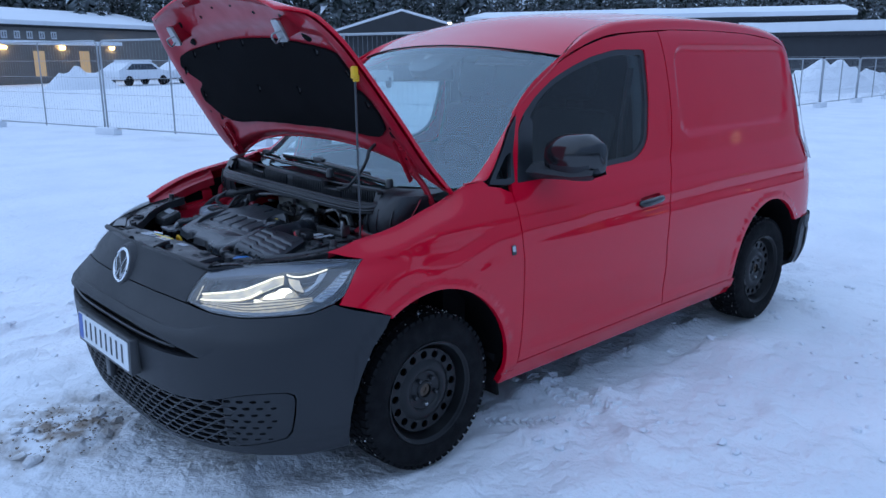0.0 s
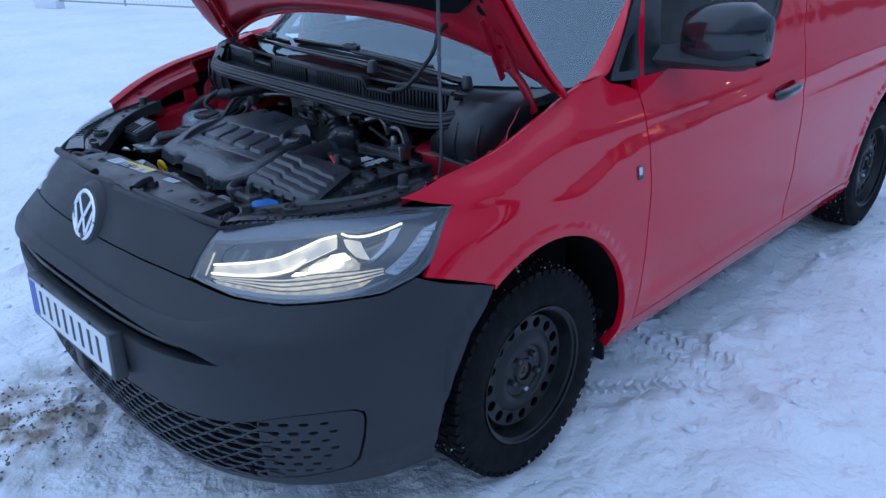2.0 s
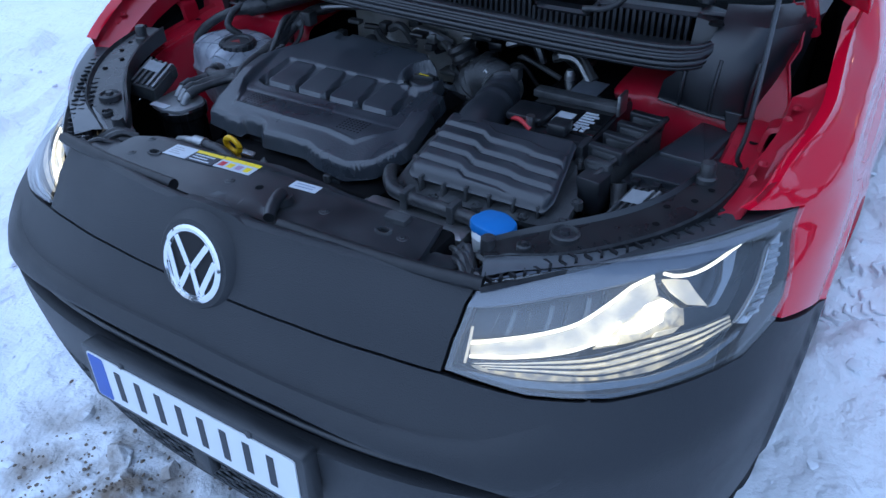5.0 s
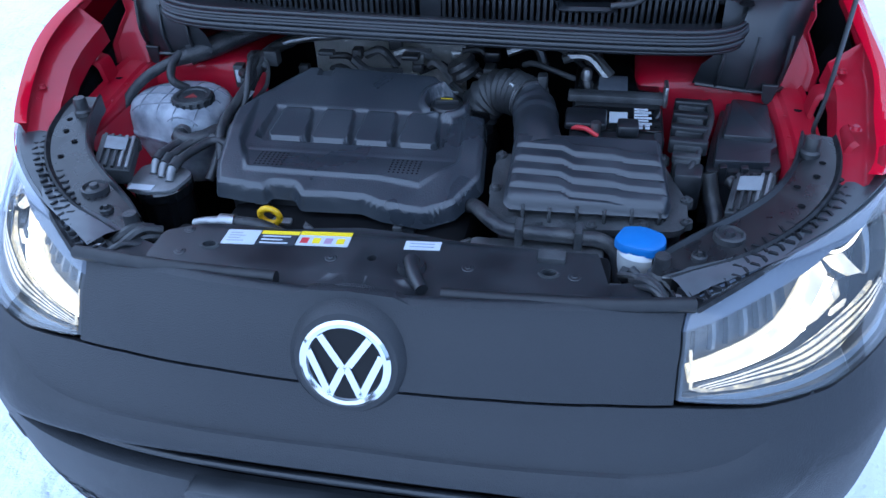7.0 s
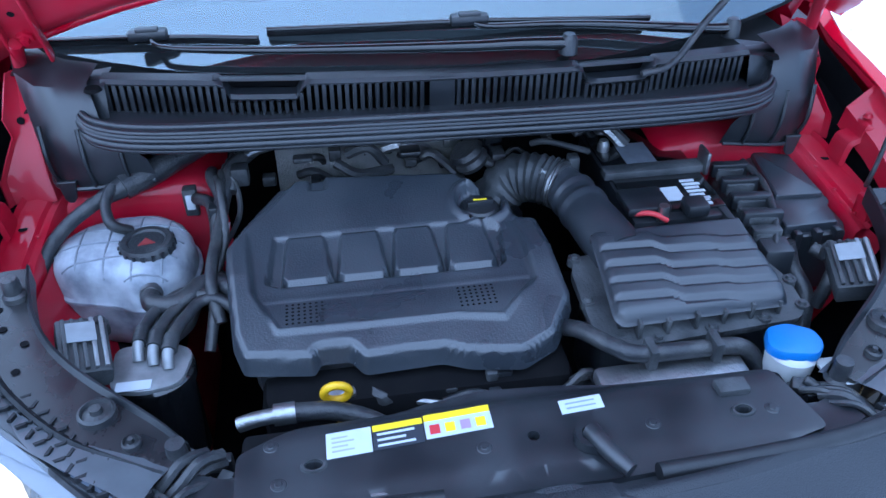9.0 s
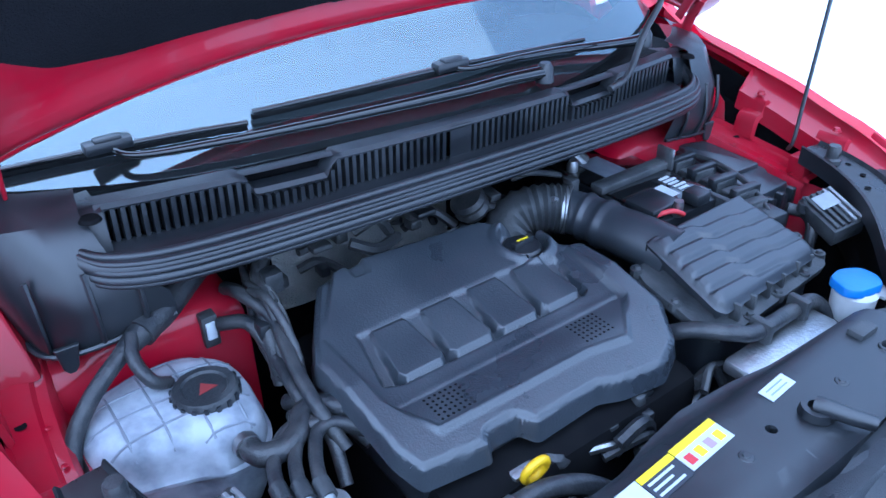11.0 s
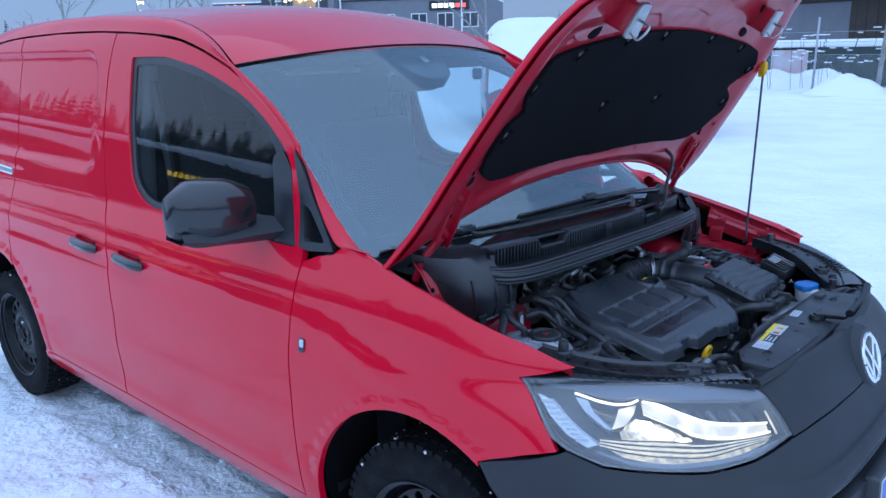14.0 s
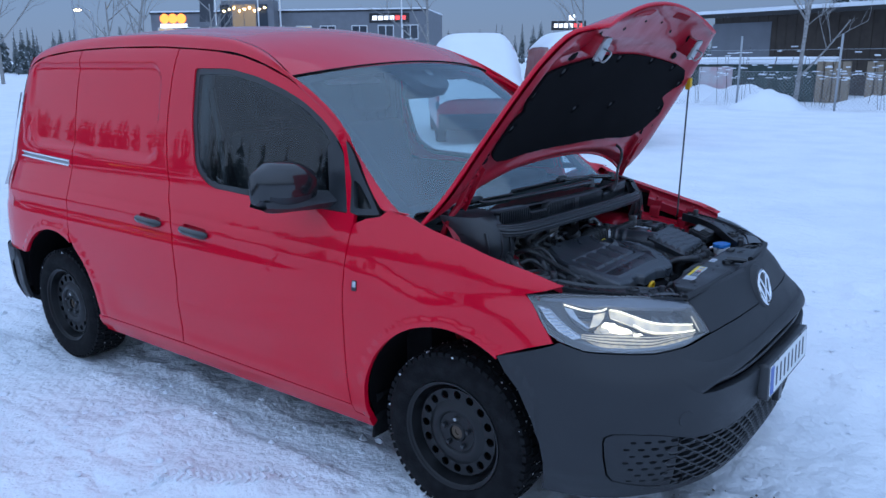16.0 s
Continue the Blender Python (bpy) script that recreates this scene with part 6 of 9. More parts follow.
for s in (1, -1):
    # shelf over the strut, side rail, hinge post and wing brackets in darker body red
    off = 0.0 if s > 0 else 0.034
    bm = bmesh.new()
    add_loft(bm, [[Vector((x, s * (y + off * 0.5), z)) for x, z in ((-0.16, zt + 0.012), (-0.03, zt + 0.006), (0.015, zt + 0.001), (0.034, zt - 0.008), (0.042, zt - 0.024), (0.046, zt - 0.06), (0.05, 0.70))] for y, zt in ((0.72, 0.894), (0.685, 0.896), (0.655, 0.908), (0.62, 0.924), (0.56, 0.928), (0.48, 0.926), (0.42, 0.920), (0.405, 0.90))])
    bmesh.ops.recalc_face_normals(bm, faces=bm.faces)
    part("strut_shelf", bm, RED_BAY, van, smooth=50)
    bm = bmesh.new()
    rail = smooth_path([(-0.08, 0.655, 0.918), (0.0, 0.665, 0.908), (0.06, 0.674, 0.900), (0.12, 0.679, 0.889), (0.20, 0.682, 0.878), (0.30, 0.680, 0.866)], 3)
    add_loft(bm, [[Vector((x, s * (y + off + a), z + b)) for a, b in ((-0.012, -0.13), (-0.003, -0.010), (0.004, -0.001), (0.018, -0.004), (0.024, 0.002), (0.060, 0.003), (0.066, 0.012))] for x, y, z in rail])
    bmesh.ops.recalc_face_normals(bm, faces=bm.faces)
    part("side_rail", bm, RED_BAY, van, smooth=40)
    # flat dark disc stands in for the hole's shade
    lathe("rail_hole", [(0.0, 0.0006), (0.008, 0.0006)], Matrix.Translation((0.104, s * (0.722 + off), 0.8945)), DARK, van, 12)
    for k in range(5):
        lathe("rail_dimple", [(0.0, 0.0012), (0.003, 0.001), (0.0045, 0.0)], Matrix.Translation((0.12 + 0.035 * k, s * (0.695 + off + 0.012 * (k % 2)), 0.889 - 0.12 * 0.035 * k)), RED_BAY, van, 8)
    bm = bmesh.new()
    wave = (0.0, 0.0, 0.003, -0.004, 0.002, 0.008, 0.004)
    post_path = ((-0.10, 1.100, 0.706, 0.738), (-0.07, 1.075, 0.704, 0.740), (-0.04, 1.038, 0.700, 0.742), (-0.028, 1.010, 0.697, 0.738), (-0.005, 0.982, 0.692, 0.744), (0.022, 0.946, 0.684, 0.752), (0.034, 0.905, 0.678, 0.750))
    add_loft(bm, [[Vector((x - 0.03, s * (y0 + off - 0.006), z)), Vector((x, s * (y0 + off), z)), Vector((x + 0.003, s * (y0 + off + 0.006), z)), Vector((x - 0.006, s * ((y0 + y1) / 2 + off), z)), Vector((x + 0.002, s * (y1 + off - 0.006 + wv), z)), Vector((x + 0.014, s * (y1 + off + wv), z)), Vector((x + 0.012, s * (y1 + off + wv + 0.003), z))] for (x, z, y0, y1), wv in zip(post_path, wave)])
    bmesh.ops.recalc_face_normals(bm, faces=bm.faces)
    part("hinge_post", bm, RED_BAY, van, smooth=45)
    lathe("post_hole", [(0.0, 0.0006), (0.007, 0.0006)], Matrix.Translation((-0.038, s * (0.721 + off), 1.03)) @ pose(0, 0, 0, 0, 75, 0), DARK, van, 12)
    for x0, x1, path in ((0.085, 0.130, ((0.776, 0.974), (0.768, 0.970), (0.762, 0.948), (0.742, 0.938), (0.734, 0.895))), (0.262, 0.325, ((0.768, 0.950), (0.760, 0.942), (0.752, 0.918), (0.742, 0.905), (0.736, 0.870)))):
        bm = bmesh.new()
        add_loft(bm, [[Vector((x0 - 0.004, s * (p[1] + off + 0.008), p[2] - 0.006)), Vector((x0, s * (p[1] + off), p[2])), Vector((x1, s * (p[1] + off), p[2])), Vector((x1 + 0.004, s * (p[1] + off + 0.008), p[2] - 0.006))] for p in smooth_path([(0, a, b) for a, b in path], 3)])
        bmesh.ops.recalc_face_normals(bm, faces=bm.faces)
        part("wing_bracket", bm, RED_BAY, van, smooth=40)
        lathe("bracket_bolt", [(0, 0.007), (0.006, 0.007), (0.008, 0.0), (0.011, 0.0)], Matrix.Translation(((x0 + x1) / 2, s * (path[0][0] + off + 0.006), path[0][1] + 0.006)), RED_BAY, van, 8)
    box("rail_block", (0.245, min(s * (0.698 + off), s * (0.738 + off)), 0.862), (0.286, max(s * (0.698 + off), s * (0.738 + off)), 0.908), RED_BAY, van, 0.006)
    # wing's turned-in flange along the bonnet gap
    bm = bmesh.new()
    edge = [(-0.20, 1.112), (-0.09, 1.081), (0.0, 1.064), (0.054, 1.053), (0.064, 1.051), (0.10, 1.044), (0.16, 1.028), (0.22, 1.012), (0.32, 0.982), (0.415, 0.942)]
    if s > 0:
        edge = [(x, wing_crest(x)) for x, z in edge]
    add_loft(bm, [[side_point(x, z, s) + Vector((0, -s * a * k, -b * k)) for a, b in ((0.0, 0.0), (0.012, 0.008), (0.018, 0.03), (0.040, 0.042), (0.078, 0.050), (0.086, 0.09))] for x, z, k in [(e[0], e[1], 0.25 + 0.70 * step(0.053, 0.065, e[0])) for e in edge]])
    part("wing_flange", bm, RED_BAY, van, smooth=50)
    # near-black sheets put in for the shade between wing and hinge post
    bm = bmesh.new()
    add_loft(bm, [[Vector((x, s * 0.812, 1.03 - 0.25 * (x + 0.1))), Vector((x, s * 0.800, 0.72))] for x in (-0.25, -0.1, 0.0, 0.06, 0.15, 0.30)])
    part("gap_shade", bm, DARK, van)
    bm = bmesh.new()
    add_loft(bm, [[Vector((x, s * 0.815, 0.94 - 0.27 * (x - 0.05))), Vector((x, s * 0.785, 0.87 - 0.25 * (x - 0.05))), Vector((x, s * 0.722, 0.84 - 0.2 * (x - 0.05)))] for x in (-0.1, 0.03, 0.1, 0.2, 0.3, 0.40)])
    part("gutter_shade", bm, DARK, van, smooth=True)
    # lamp carrier arm with rubber boots
    bm = bmesh.new()
    arm = [(0.275, 0.722, 0.930, 0.03), (0.33, 0.715, 0.925, 0.036), (0.40, 0.695, 0.917, 0.040), (0.47, 0.655, 0.908, 0.042), (0.53, 0.60, 0.900, 0.044), (0.575, 0.545, 0.893, 0.044), (0.61, 0.49, 0.885, 0.036), (0.64, 0.445, 0.878, 0.025)]
    rows = []
    for i, (x, y, z, w) in enumerate(arm):
        p, q = arm[max(i - 1, 0)], arm[min(i + 1, len(arm) - 1)]
        d = Vector((q[0] - p[0], q[1] - p[1], 0)).normalized()
        nn = Vector((-d.y, d.x, 0)) * (-1)
        nn = nn if nn.x > 0 else -nn
        rows.append([Vector((x, y, z)) + nn * a * w + Vector((0, 0, b)) for a, b in ((-1, -0.03), (-1, 0.006), (-0.9, 0.008), (-0.78, 0.0), (0.0, 0.001), (0.75, 0.0), (0.9, 0.007), (1.0, 0.004), (1.0, -0.04))])
    rows = [[Vector((v.x, s * v.y, v.z)) for v in r] for r in rows]
    strips = [smooth_path([r[j] for r in rows], 4) for j in range(len(rows[0]))]
    add_loft(bm, strips[:4])
    bmesh.ops.recalc_face_normals(bm, faces=bm.faces)
    arm_o = part("lamp_carrier", bm, BLACK, van, "dusty black lamp carrier arm", smooth=40)
    # webbed top of the lamp housing behind the lens edge
    web_path = smooth_path([(0.728, 0.485, 0.884), (0.680, 0.540, 0.892), (0.625, 0.598, 0.899), (0.565, 0.655, 0.904), (0.50, 0.712, 0.907), (0.43, 0.765, 0.909)], 8)
    bm = bmesh.new()
    add_loft(bm, [[Vector((x + a * 0.72, s * (y + a * 0.69), z + b)) for a, b in ((-0.048, -0.020), (-0.044, -0.010), (0.0, -0.004), (0.006, 0.0), (0.010, -0.006))] for x, y, z in web_path])
    for i, (x, y, z) in enumerate(web_path[::2]):
        for j in range(3):
            a = -0.008 - 0.015 * j
            m = Matrix.Translation((x + a * 0.72, s * (y + a * 0.69), z - 0.008 - 0.002 * j)) @ pose(0, 0, 0, 0, 0, s * (44 + (25 if (i + j) % 2 else -25)))
            add_prism(bm, [(-0.0075, -0.0022), (0.0075, -0.0022), (0.0055, 0.0022), (-0.0055, 0.0022)], -0.002, 0.011, m)
    bmesh.ops.recalc_face_normals(bm, faces=bm.faces)
    part("housing_web", bm, WEBBING, van, "black webbed top of the headlamp housing")
    bm = bmesh.new()
    add_loft(bm, strips[5:])
    bmesh.ops.recalc_face_normals(bm, faces=bm.faces)
    part("carrier_edge", bm, WEBBING, arm_o, smooth=40)
    bm = bmesh.new()
    add_loft(bm, strips[3:6])
    bmesh.ops.recalc_face_normals(bm, faces=bm.faces)
    part("carrier_floor", bm, material("smooth_black_moulding", (0.014, 0.014, 0.016), 0.22, var=0.5, scale=18, tone=(0.03, 0.03, 0.03), rvar=0.2), arm_o, smooth=40)
    for x, y, z, r in ((0.563, 0.548, 0.896, 0.024), (0.612, 0.500, 0.886, 0.012)):
        lathe("mount_washer", [(0.0, 0.012), (r * 0.3, 0.012), (r * 0.36, 0.005), (r * 0.75, 0.003), (r * 0.85, 0.008), (r, 0.006), (r * 1.05, -0.006)], Matrix.Translation((x, s * y, z)), HOSE, arm_o, 24)
    # carrier openings drawn as discs with the shade in their colour
    for x, y, z in ((0.40, 0.70, 0.9185), (0.43, 0.665, 0.9135), (0.36, 0.715, 0.922), (0.48, 0.665, 0.9085)):
        lathe("carrier_hole", [(0.0, 0.0004), (0.006, 0.0004)], Matrix.Translation((x, s * y, z + 0.001)), DARK, arm_o, 14)
    lathe("bump_stop", [(0.0, 0.035), (0.011, 0.034), (0.013, 0.028), (0.013, 0.010), (0.017, 0.006), (0.018, -0.01)], Matrix.Translation((0.335, s * 0.698, 0.925)), HOSE, arm_o, 16, "black rubber bump stop")
    # ribbed shelf and clear lamp top between carrier and lamp
    bm = bmesh.new()
    for k in range(26):
        t = k / 25
        x, y, z = [a + (b - a) * t for a, b in zip((0.36, 0.765, 0.905), (0.70, 0.505, 0.872))]
        bow = 0.045 * math.sin(math.pi * t)
        for j in range(2):
            cx, cy = x + bow + 0.012 * j, y + bow * 0.8 + 0.010 * j
            add_box(bm, (-0.006, -0.006, -0.010), (0.006, 0.006, 0.004 + 0.004 * ((k + j) % 2)), 0.0015, Matrix.Translation((cx - 0.022, s * (cy - 0.022), z + 0.001)) @ pose(0, 0, 0, 0, 0, 40 * s), 1)
    tagged(part("carrier_ribs", bm, WEBBING, van, "black ribbed moulding behind the lamp", smooth=30), kind="stuff")
    bm = bmesh.new()
    rows = []
    for k in range(13):
        t = k / 12
        p = front(s * (38.2 + 34.5 * t), 0.886 + 0.025 * t ** 0.5)
        c = Vector((p.x - 0.105 + 0.06 * t, s * (abs(p.y) - 0.05 - 0.03 * t), 0.875 + 0.015 * t))
        rows.append([p, p * 0.7 + c * 0.3 + Vector((0, 0, 0.004)), p * 0.3 + c * 0.7 + Vector((0, 0, -0.004)), c + Vector((0, 0, -0.02))])
    add_loft(bm, rows)
    part("lamp_top", bm, material("lamp_back_shell", (0.10, 0.11, 0.12), 0.3, var=0.4, scale=30, coat=0.3), van, smooth=True)
    # radiator support end with bolts
    box("support_end", (0.665, s * 0.40 - 0.035, 0.845), (0.725, s * 0.40 + 0.035, 0.868), DUSTY, van, 0.006)
    lathe("bump_stop", [(0.0, 0.03), (0.012, 0.029), (0.014, 0.0), (0.02, -0.005)], Matrix.Translation((0.628, s * 0.445 - 0.0, 0.868)), HOSE, van, 14)
    lathe("support_bolt", [(0, 0.010), (0.007, 0.010), (0.009, 0.003), (0.014, 0.0), (0.014, -0.006)], Matrix.Translation((0.705, s * 0.465, 0.872)), ALU, van, 8)
    tube("support_cable", [(0.62, s * 0.40, 0.86), (0.65, s * 0.43, 0.845), (0.69, s * 0.45, 0.84), (0.72, s * 0.44, 0.84)], 0.008, HOSE, van, 8)
    for k in range(4):
        box("lamp_connector", (0.60 + 0.022 * k, s * (0.40 + 0.012 * (k % 3)) - 0.012, 0.80), (0.617 + 0.022 * k, s * (0.40 + 0.012 * (k % 3)) + 0.014, 0.838 + 0.008 * (k % 2)), BLACK, van, 0.003)
# control units behind the lamps
UNITTAG = material("mottled_grey_label", (0.26, 0.28, 0.30), 0.5, var=0.5, scale=50, tone=(0.18, 0.19, 0.2))
for s in (1, -1):
    ecu = box("control_unit", (-0.05, -0.035, -0.02), (0.05, 0.035, 0.02), DUSTY, van, 0.004, Matrix.Translation((0.402, s * 0.606, 0.862)) @ pose(0, 0, 0, 14 * s, 14, -14 * s))
    for k in range(5):
        box("unit_fin", (-0.045, -0.028 + 0.013 * k, 0.02), (0.045, -0.022 + 0.013 * k, 0.027), DULLMETAL if k > 2 else DUSTY, ecu, 0.001, Matrix.Translation((0.402, s * 0.606, 0.862)) @ pose(0, 0, 0, 14 * s, 14, -14 * s))
    bm = bmesh.new()
    add_prism(bm, [(-0.035, -0.022), (0.0, -0.022), (0.0, 0.018), (-0.035, 0.018)], 0.0275, 0.0285, Matrix.Translation((0.402, s * 0.606, 0.862)) @ pose(0, 0, 0, 14 * s, 14, -14 * s))
    part("unit_sticker", bm, UNITTAG, ecu)
    lathe("unit_bolt", [(0.0, 0.016), (0.008, 0.016), (0.010, 0.008), (0.013, 0.006), (0.013, -0.012)], Matrix.Translation((0.358, s * 0.588, 0.872)), HOSE, ecu, 12)

SEAL = material("rubber_seal_black", (0.009, 0.010, 0.012), 0.5, var=0.5, scale=20, tone=(0.022, 0.023, 0.025), bump=0.1, bscale=400)
# slam panel over the radiator, with labels, latch, holes and seals
slam = round_poly([(0.648, -0.372), (0.612, -0.30), (0.606, -0.205), (0.585, -0.135), (0.572, -0.05), (0.578, 0.05), (0.590, 0.13), (0.598, 0.345), (0.720, 0.372), (0.740, 0.26), (0.752, 0.10), (0.756, 0.0), (0.752, -0.10), (0.744, -0.25), (0.722, -0.372)], 0.012)
slam_holes = [[(0.678 + 0.007 * math.cos(a), y + 0.011 * math.sin(a)) for a in (2 * math.pi * k / 12 for k in range(12))] for y in (-0.278, 0.276)] + \
             [[(0.675 + 0.008 * math.cos(a), -0.003 + 0.008 * math.sin(a)) for a in (2 * math.pi * k / 12 for k in range(12))]]


def slam_h(x, y):
    z = 0.876 + 0.006 * step(0.60, 0.63, x) - 0.004 * step(0.722, 0.728, x) - 0.012 * step(0.612, 0.59, x)
    return z + 0.012 * math.exp(-(y / 0.07) ** 2) * step(0.735, 0.77, x)


s_s, s_n = field(slam_h)
slam_p = sheet("slam_panel", slam, slam_holes, s_s, s_n, BLACK, van, (0.02, 0.03), 0.03, "black plastic radiator cover with stickers")


def label_on(name, x0, y0, x1, y1, mat, lift=0.001):
    bm = bmesh.new()
    z = slam_h((x0 + x1) / 2, (y0 + y1) / 2) + 0.0006
    add_prism(bm, [(x - 0.07 * (y + 0.26), y) for x, y in ((x0, y0), (x1, y0), (x1, y1), (x0, y1))], z, z + lift)
    return part(name, bm, mat, slam_p)


label_on("sticker", 0.632, -0.262, 0.672, -0.205, PAPER)
for k in range(4):
    label_on("sticker_line", 0.640 + 0.007 * k, -0.255, 0.6425 + 0.007 * k, -0.235 + 0.008 * (k % 2), material("grey_print", (0.35, 0.36, 0.38), 0.5), 0.0014)
label_on("sticker", 0.632, -0.203, 0.642, -0.139, YELLOW_P)
label_on("sticker", 0.642, -0.203, 0.672, -0.139, INK)
for k in range(3):
    label_on("sticker_line", 0.646 + 0.009 * k, -0.198, 0.6495 + 0.009 * k, -0.150 - 0.012 * (k % 2), PAPER, 0.0014)
label_on("sticker", 0.630, -0.137, 0.641, -0.050, YELLOW_P)
label_on("sticker", 0.641, -0.137, 0.669, -0.050, PAPER)
for k in range(4):
    label_on("sticker_mark", 0.648, -0.131 + 0.02 * k, 0.663, -0.118 + 0.02 * k, (REDPRINT, YELLOW_P, material("mauve_print", (0.4, 0.25, 0.35), 0.5), YELLOW_P)[k], 0.0014)
label_on("sticker", 0.646, 0.042, 0.669, 0.100, PAPER)
for k in range(2):
    label_on("sticker_line", 0.652 + 0.008 * k, 0.05, 0.6545 + 0.008 * k, 0.09, material("blue_print", (0.25, 0.3, 0.4), 0.5), 0.0014)
for x, y in ((0.70, -0.32), (0.684, -0.068), (0.680, 0.152), (0.680, 0.315), (0.64, -0.33)):
    lathe("slam_clip", [(0, 0.003), (0.004, 0.003), (0.005, 0.0015), (0.009, 0.001), (0.010, 0)], Matrix.Translation((x, y, slam_h(x, y))), BLACK, slam_p, 14)
box("panel_catch", (0.625, 0.255, 0.875), (0.652, 0.300, 0.892), DUSTY, slam_p, 0.005)
tube("release_lever", [(0.690, 0.066, 0.895), (0.705, 0.070, 0.897), (0.730, 0.080, 0.896), (0.755, 0.095, 0.893)], lambda t: 0.013 - 0.003 * t, BLACK, slam_p, 12, 6, "black bonnet release lever")
lathe("lever_pivot", [(0.0, 0.002), (0.013, 0.002), (0.013, 0.012), (0.021, 0.012), (0.023, 0.0)], Matrix.Translation((0.694, 0.066, 0.883)), BLACK, slam_p, 20)
for pts in ([(0.760, -0.130, 0.894), (0.756, -0.25, 0.892), (0.746, -0.37, 0.889), (0.728, -0.49, 0.884)], [(0.763, 0.126, 0.894), (0.757, 0.25, 0.892), (0.744, 0.37, 0.888), (0.720, 0.488, 0.882)]):
    tube("rubber_seal", pts, 0.0115, SEAL, slam_p, 12, 8, "black rubber bonnet seal")
bm = bmesh.new()
add_loft(bm, [[front(a, 0.885) + Vector((dx, 0, dz)) for dx, dz in ((-0.022, -0.004), (-0.05, -0.014), (-0.08, -0.016))] for a in range(-34, 35, 4)])
part("panel_bridge", bm, BLACK, slam_p, smooth=True)
for y in (-0.278, 0.276):
    lathe("hole_ring", [(0.010, 0.0005), (0.0105, 0.003), (0.014, 0.003), (0.0155, 0.0)], Matrix.Translation((0.678, y, slam_h(0.678, y))) @ Matrix.Diagonal((0.75, 1.1, 1, 1)), DUSTY, slam_p, 18)
rnd = random.Random(31)
for s in (1, -1):
    for k in range(9):
        x, y, z = rnd.uniform(0.62, 0.72), rnd.uniform(0.385, 0.475), rnd.uniform(0.838, 0.862)
        box("connector", (-0.012, -0.009, -0.010), (rnd.uniform(0.008, 0.02), 0.010, 0.010), rnd.choice((BLACK, DUSTY, DUSTY, ALU)), van, 0.003, Matrix.Translation((x, s * y, z)) @ pose(0, 0, 0, rnd.uniform(-20, 20), rnd.uniform(-20, 20), rnd.uniform(0, 90)))
    for k in range(5):
        x, y, z = rnd.uniform(0.61, 0.68), rnd.uniform(0.38, 0.42), rnd.uniform(0.845, 0.868)
        tube("wiring", [(x, s * y, z), (x + 0.02, s * (y + 0.025), z + 0.012), (x + 0.045, s * (y + 0.05), z), (x + 0.05, s * (y + 0.075), z - 0.02)], rnd.uniform(0.004, 0.008), HOSE, van, 7, 5)
box("slam_slot", (0.728, -0.30, 0.877), (0.731, -0.14, 0.8795), ALU, slam_p, 0.0)

# washer filler, hoses at the front
neck = lathe("washer_neck", [(0.0, 0.0), (0.030, 0.0), (0.034, 0.02), (0.036, 0.05), (0.030, 0.058)], Matrix.Translation((0.560, 0.415, 0.806)), WHITEPL, van, 24)
bm = bmesh.new()
add_prism(bm, round_poly([(-0.043, -0.014), (-0.027, -0.030), (0.026, -0.033), (0.042, -0.008), (0.036, 0.022), (0.0, 0.036), (-0.034, 0.026)], 0.012), 0.862, 0.878, Matrix.Translation((0.556, 0.416, 0.0)) @ pose(0, 0, 0, 0, 0, 80), 0.006)
part("washer_cap", bm, BLUECAP, neck, "blue screenwash cap", smooth=40)
box("neck_lug", (0.572, 0.445, 0.841), (0.597, 0.482, 0.848), WHITEPL, neck, 0.003)
tube("breather_hose", [(0.40, 0.105, 0.81), (0.455, 0.130, 0.845), (0.505, 0.165, 0.852), (0.522, 0.20, 0.848), (0.520, 0.30, 0.842), (0.520, 0.36, 0.836), (0.535, 0.385, 0.81), (0.56, 0.39, 0.77)], 0.0135, HOSE, van, 12)
for y in (0.215, 0.315):
    box("hose_clip", (0.503, y - 0.007, 0.825), (0.540, y + 0.007, 0.864), DUSTY, van, 0.003)
box("hose_shelf", (0.515, 0.13, 0.80), (0.575, 0.36, 0.828), ALU, van, 0.01)
tube("ac_pipe", [(0.535, -0.385, 0.815), (0.535, -0.36, 0.822), (0.534, -0.33, 0.825)], 0.011, ALU, van, 12)
tube("ac_fitting", [(0.534, -0.335, 0.825), (0.533, -0.305, 0.825)], 0.0155, ALU, van, 12, 3)
tube("ac_hose", [(0.533, -0.31, 0.825), (0.535, -0.25, 0.82), (0.55, -0.19, 0.80), (0.57, -0.14, 0.76)], 0.0135, HOSE, van, 12)
rnd = random.Random(11)
for k in range(26):
    x, y, z = rnd.uniform(0.46, 0.58), rnd.uniform(-0.36, 0.12), rnd.uniform(0.70, 0.79)
    tube("engine_pipe", [(x, y, z), (x + rnd.uniform(-0.03, 0.03), y + rnd.uniform(0.02, 0.08), z + rnd.uniform(-0.02, 0.03)), (x + rnd.uniform(-0.04, 0.04), y + rnd.uniform(0.06, 0.15), z - 0.05)], rnd.uniform(0.005, 0.014), rnd.choice((HOSE, HOSE, DUSTY, ALU)), van, 7, 4)
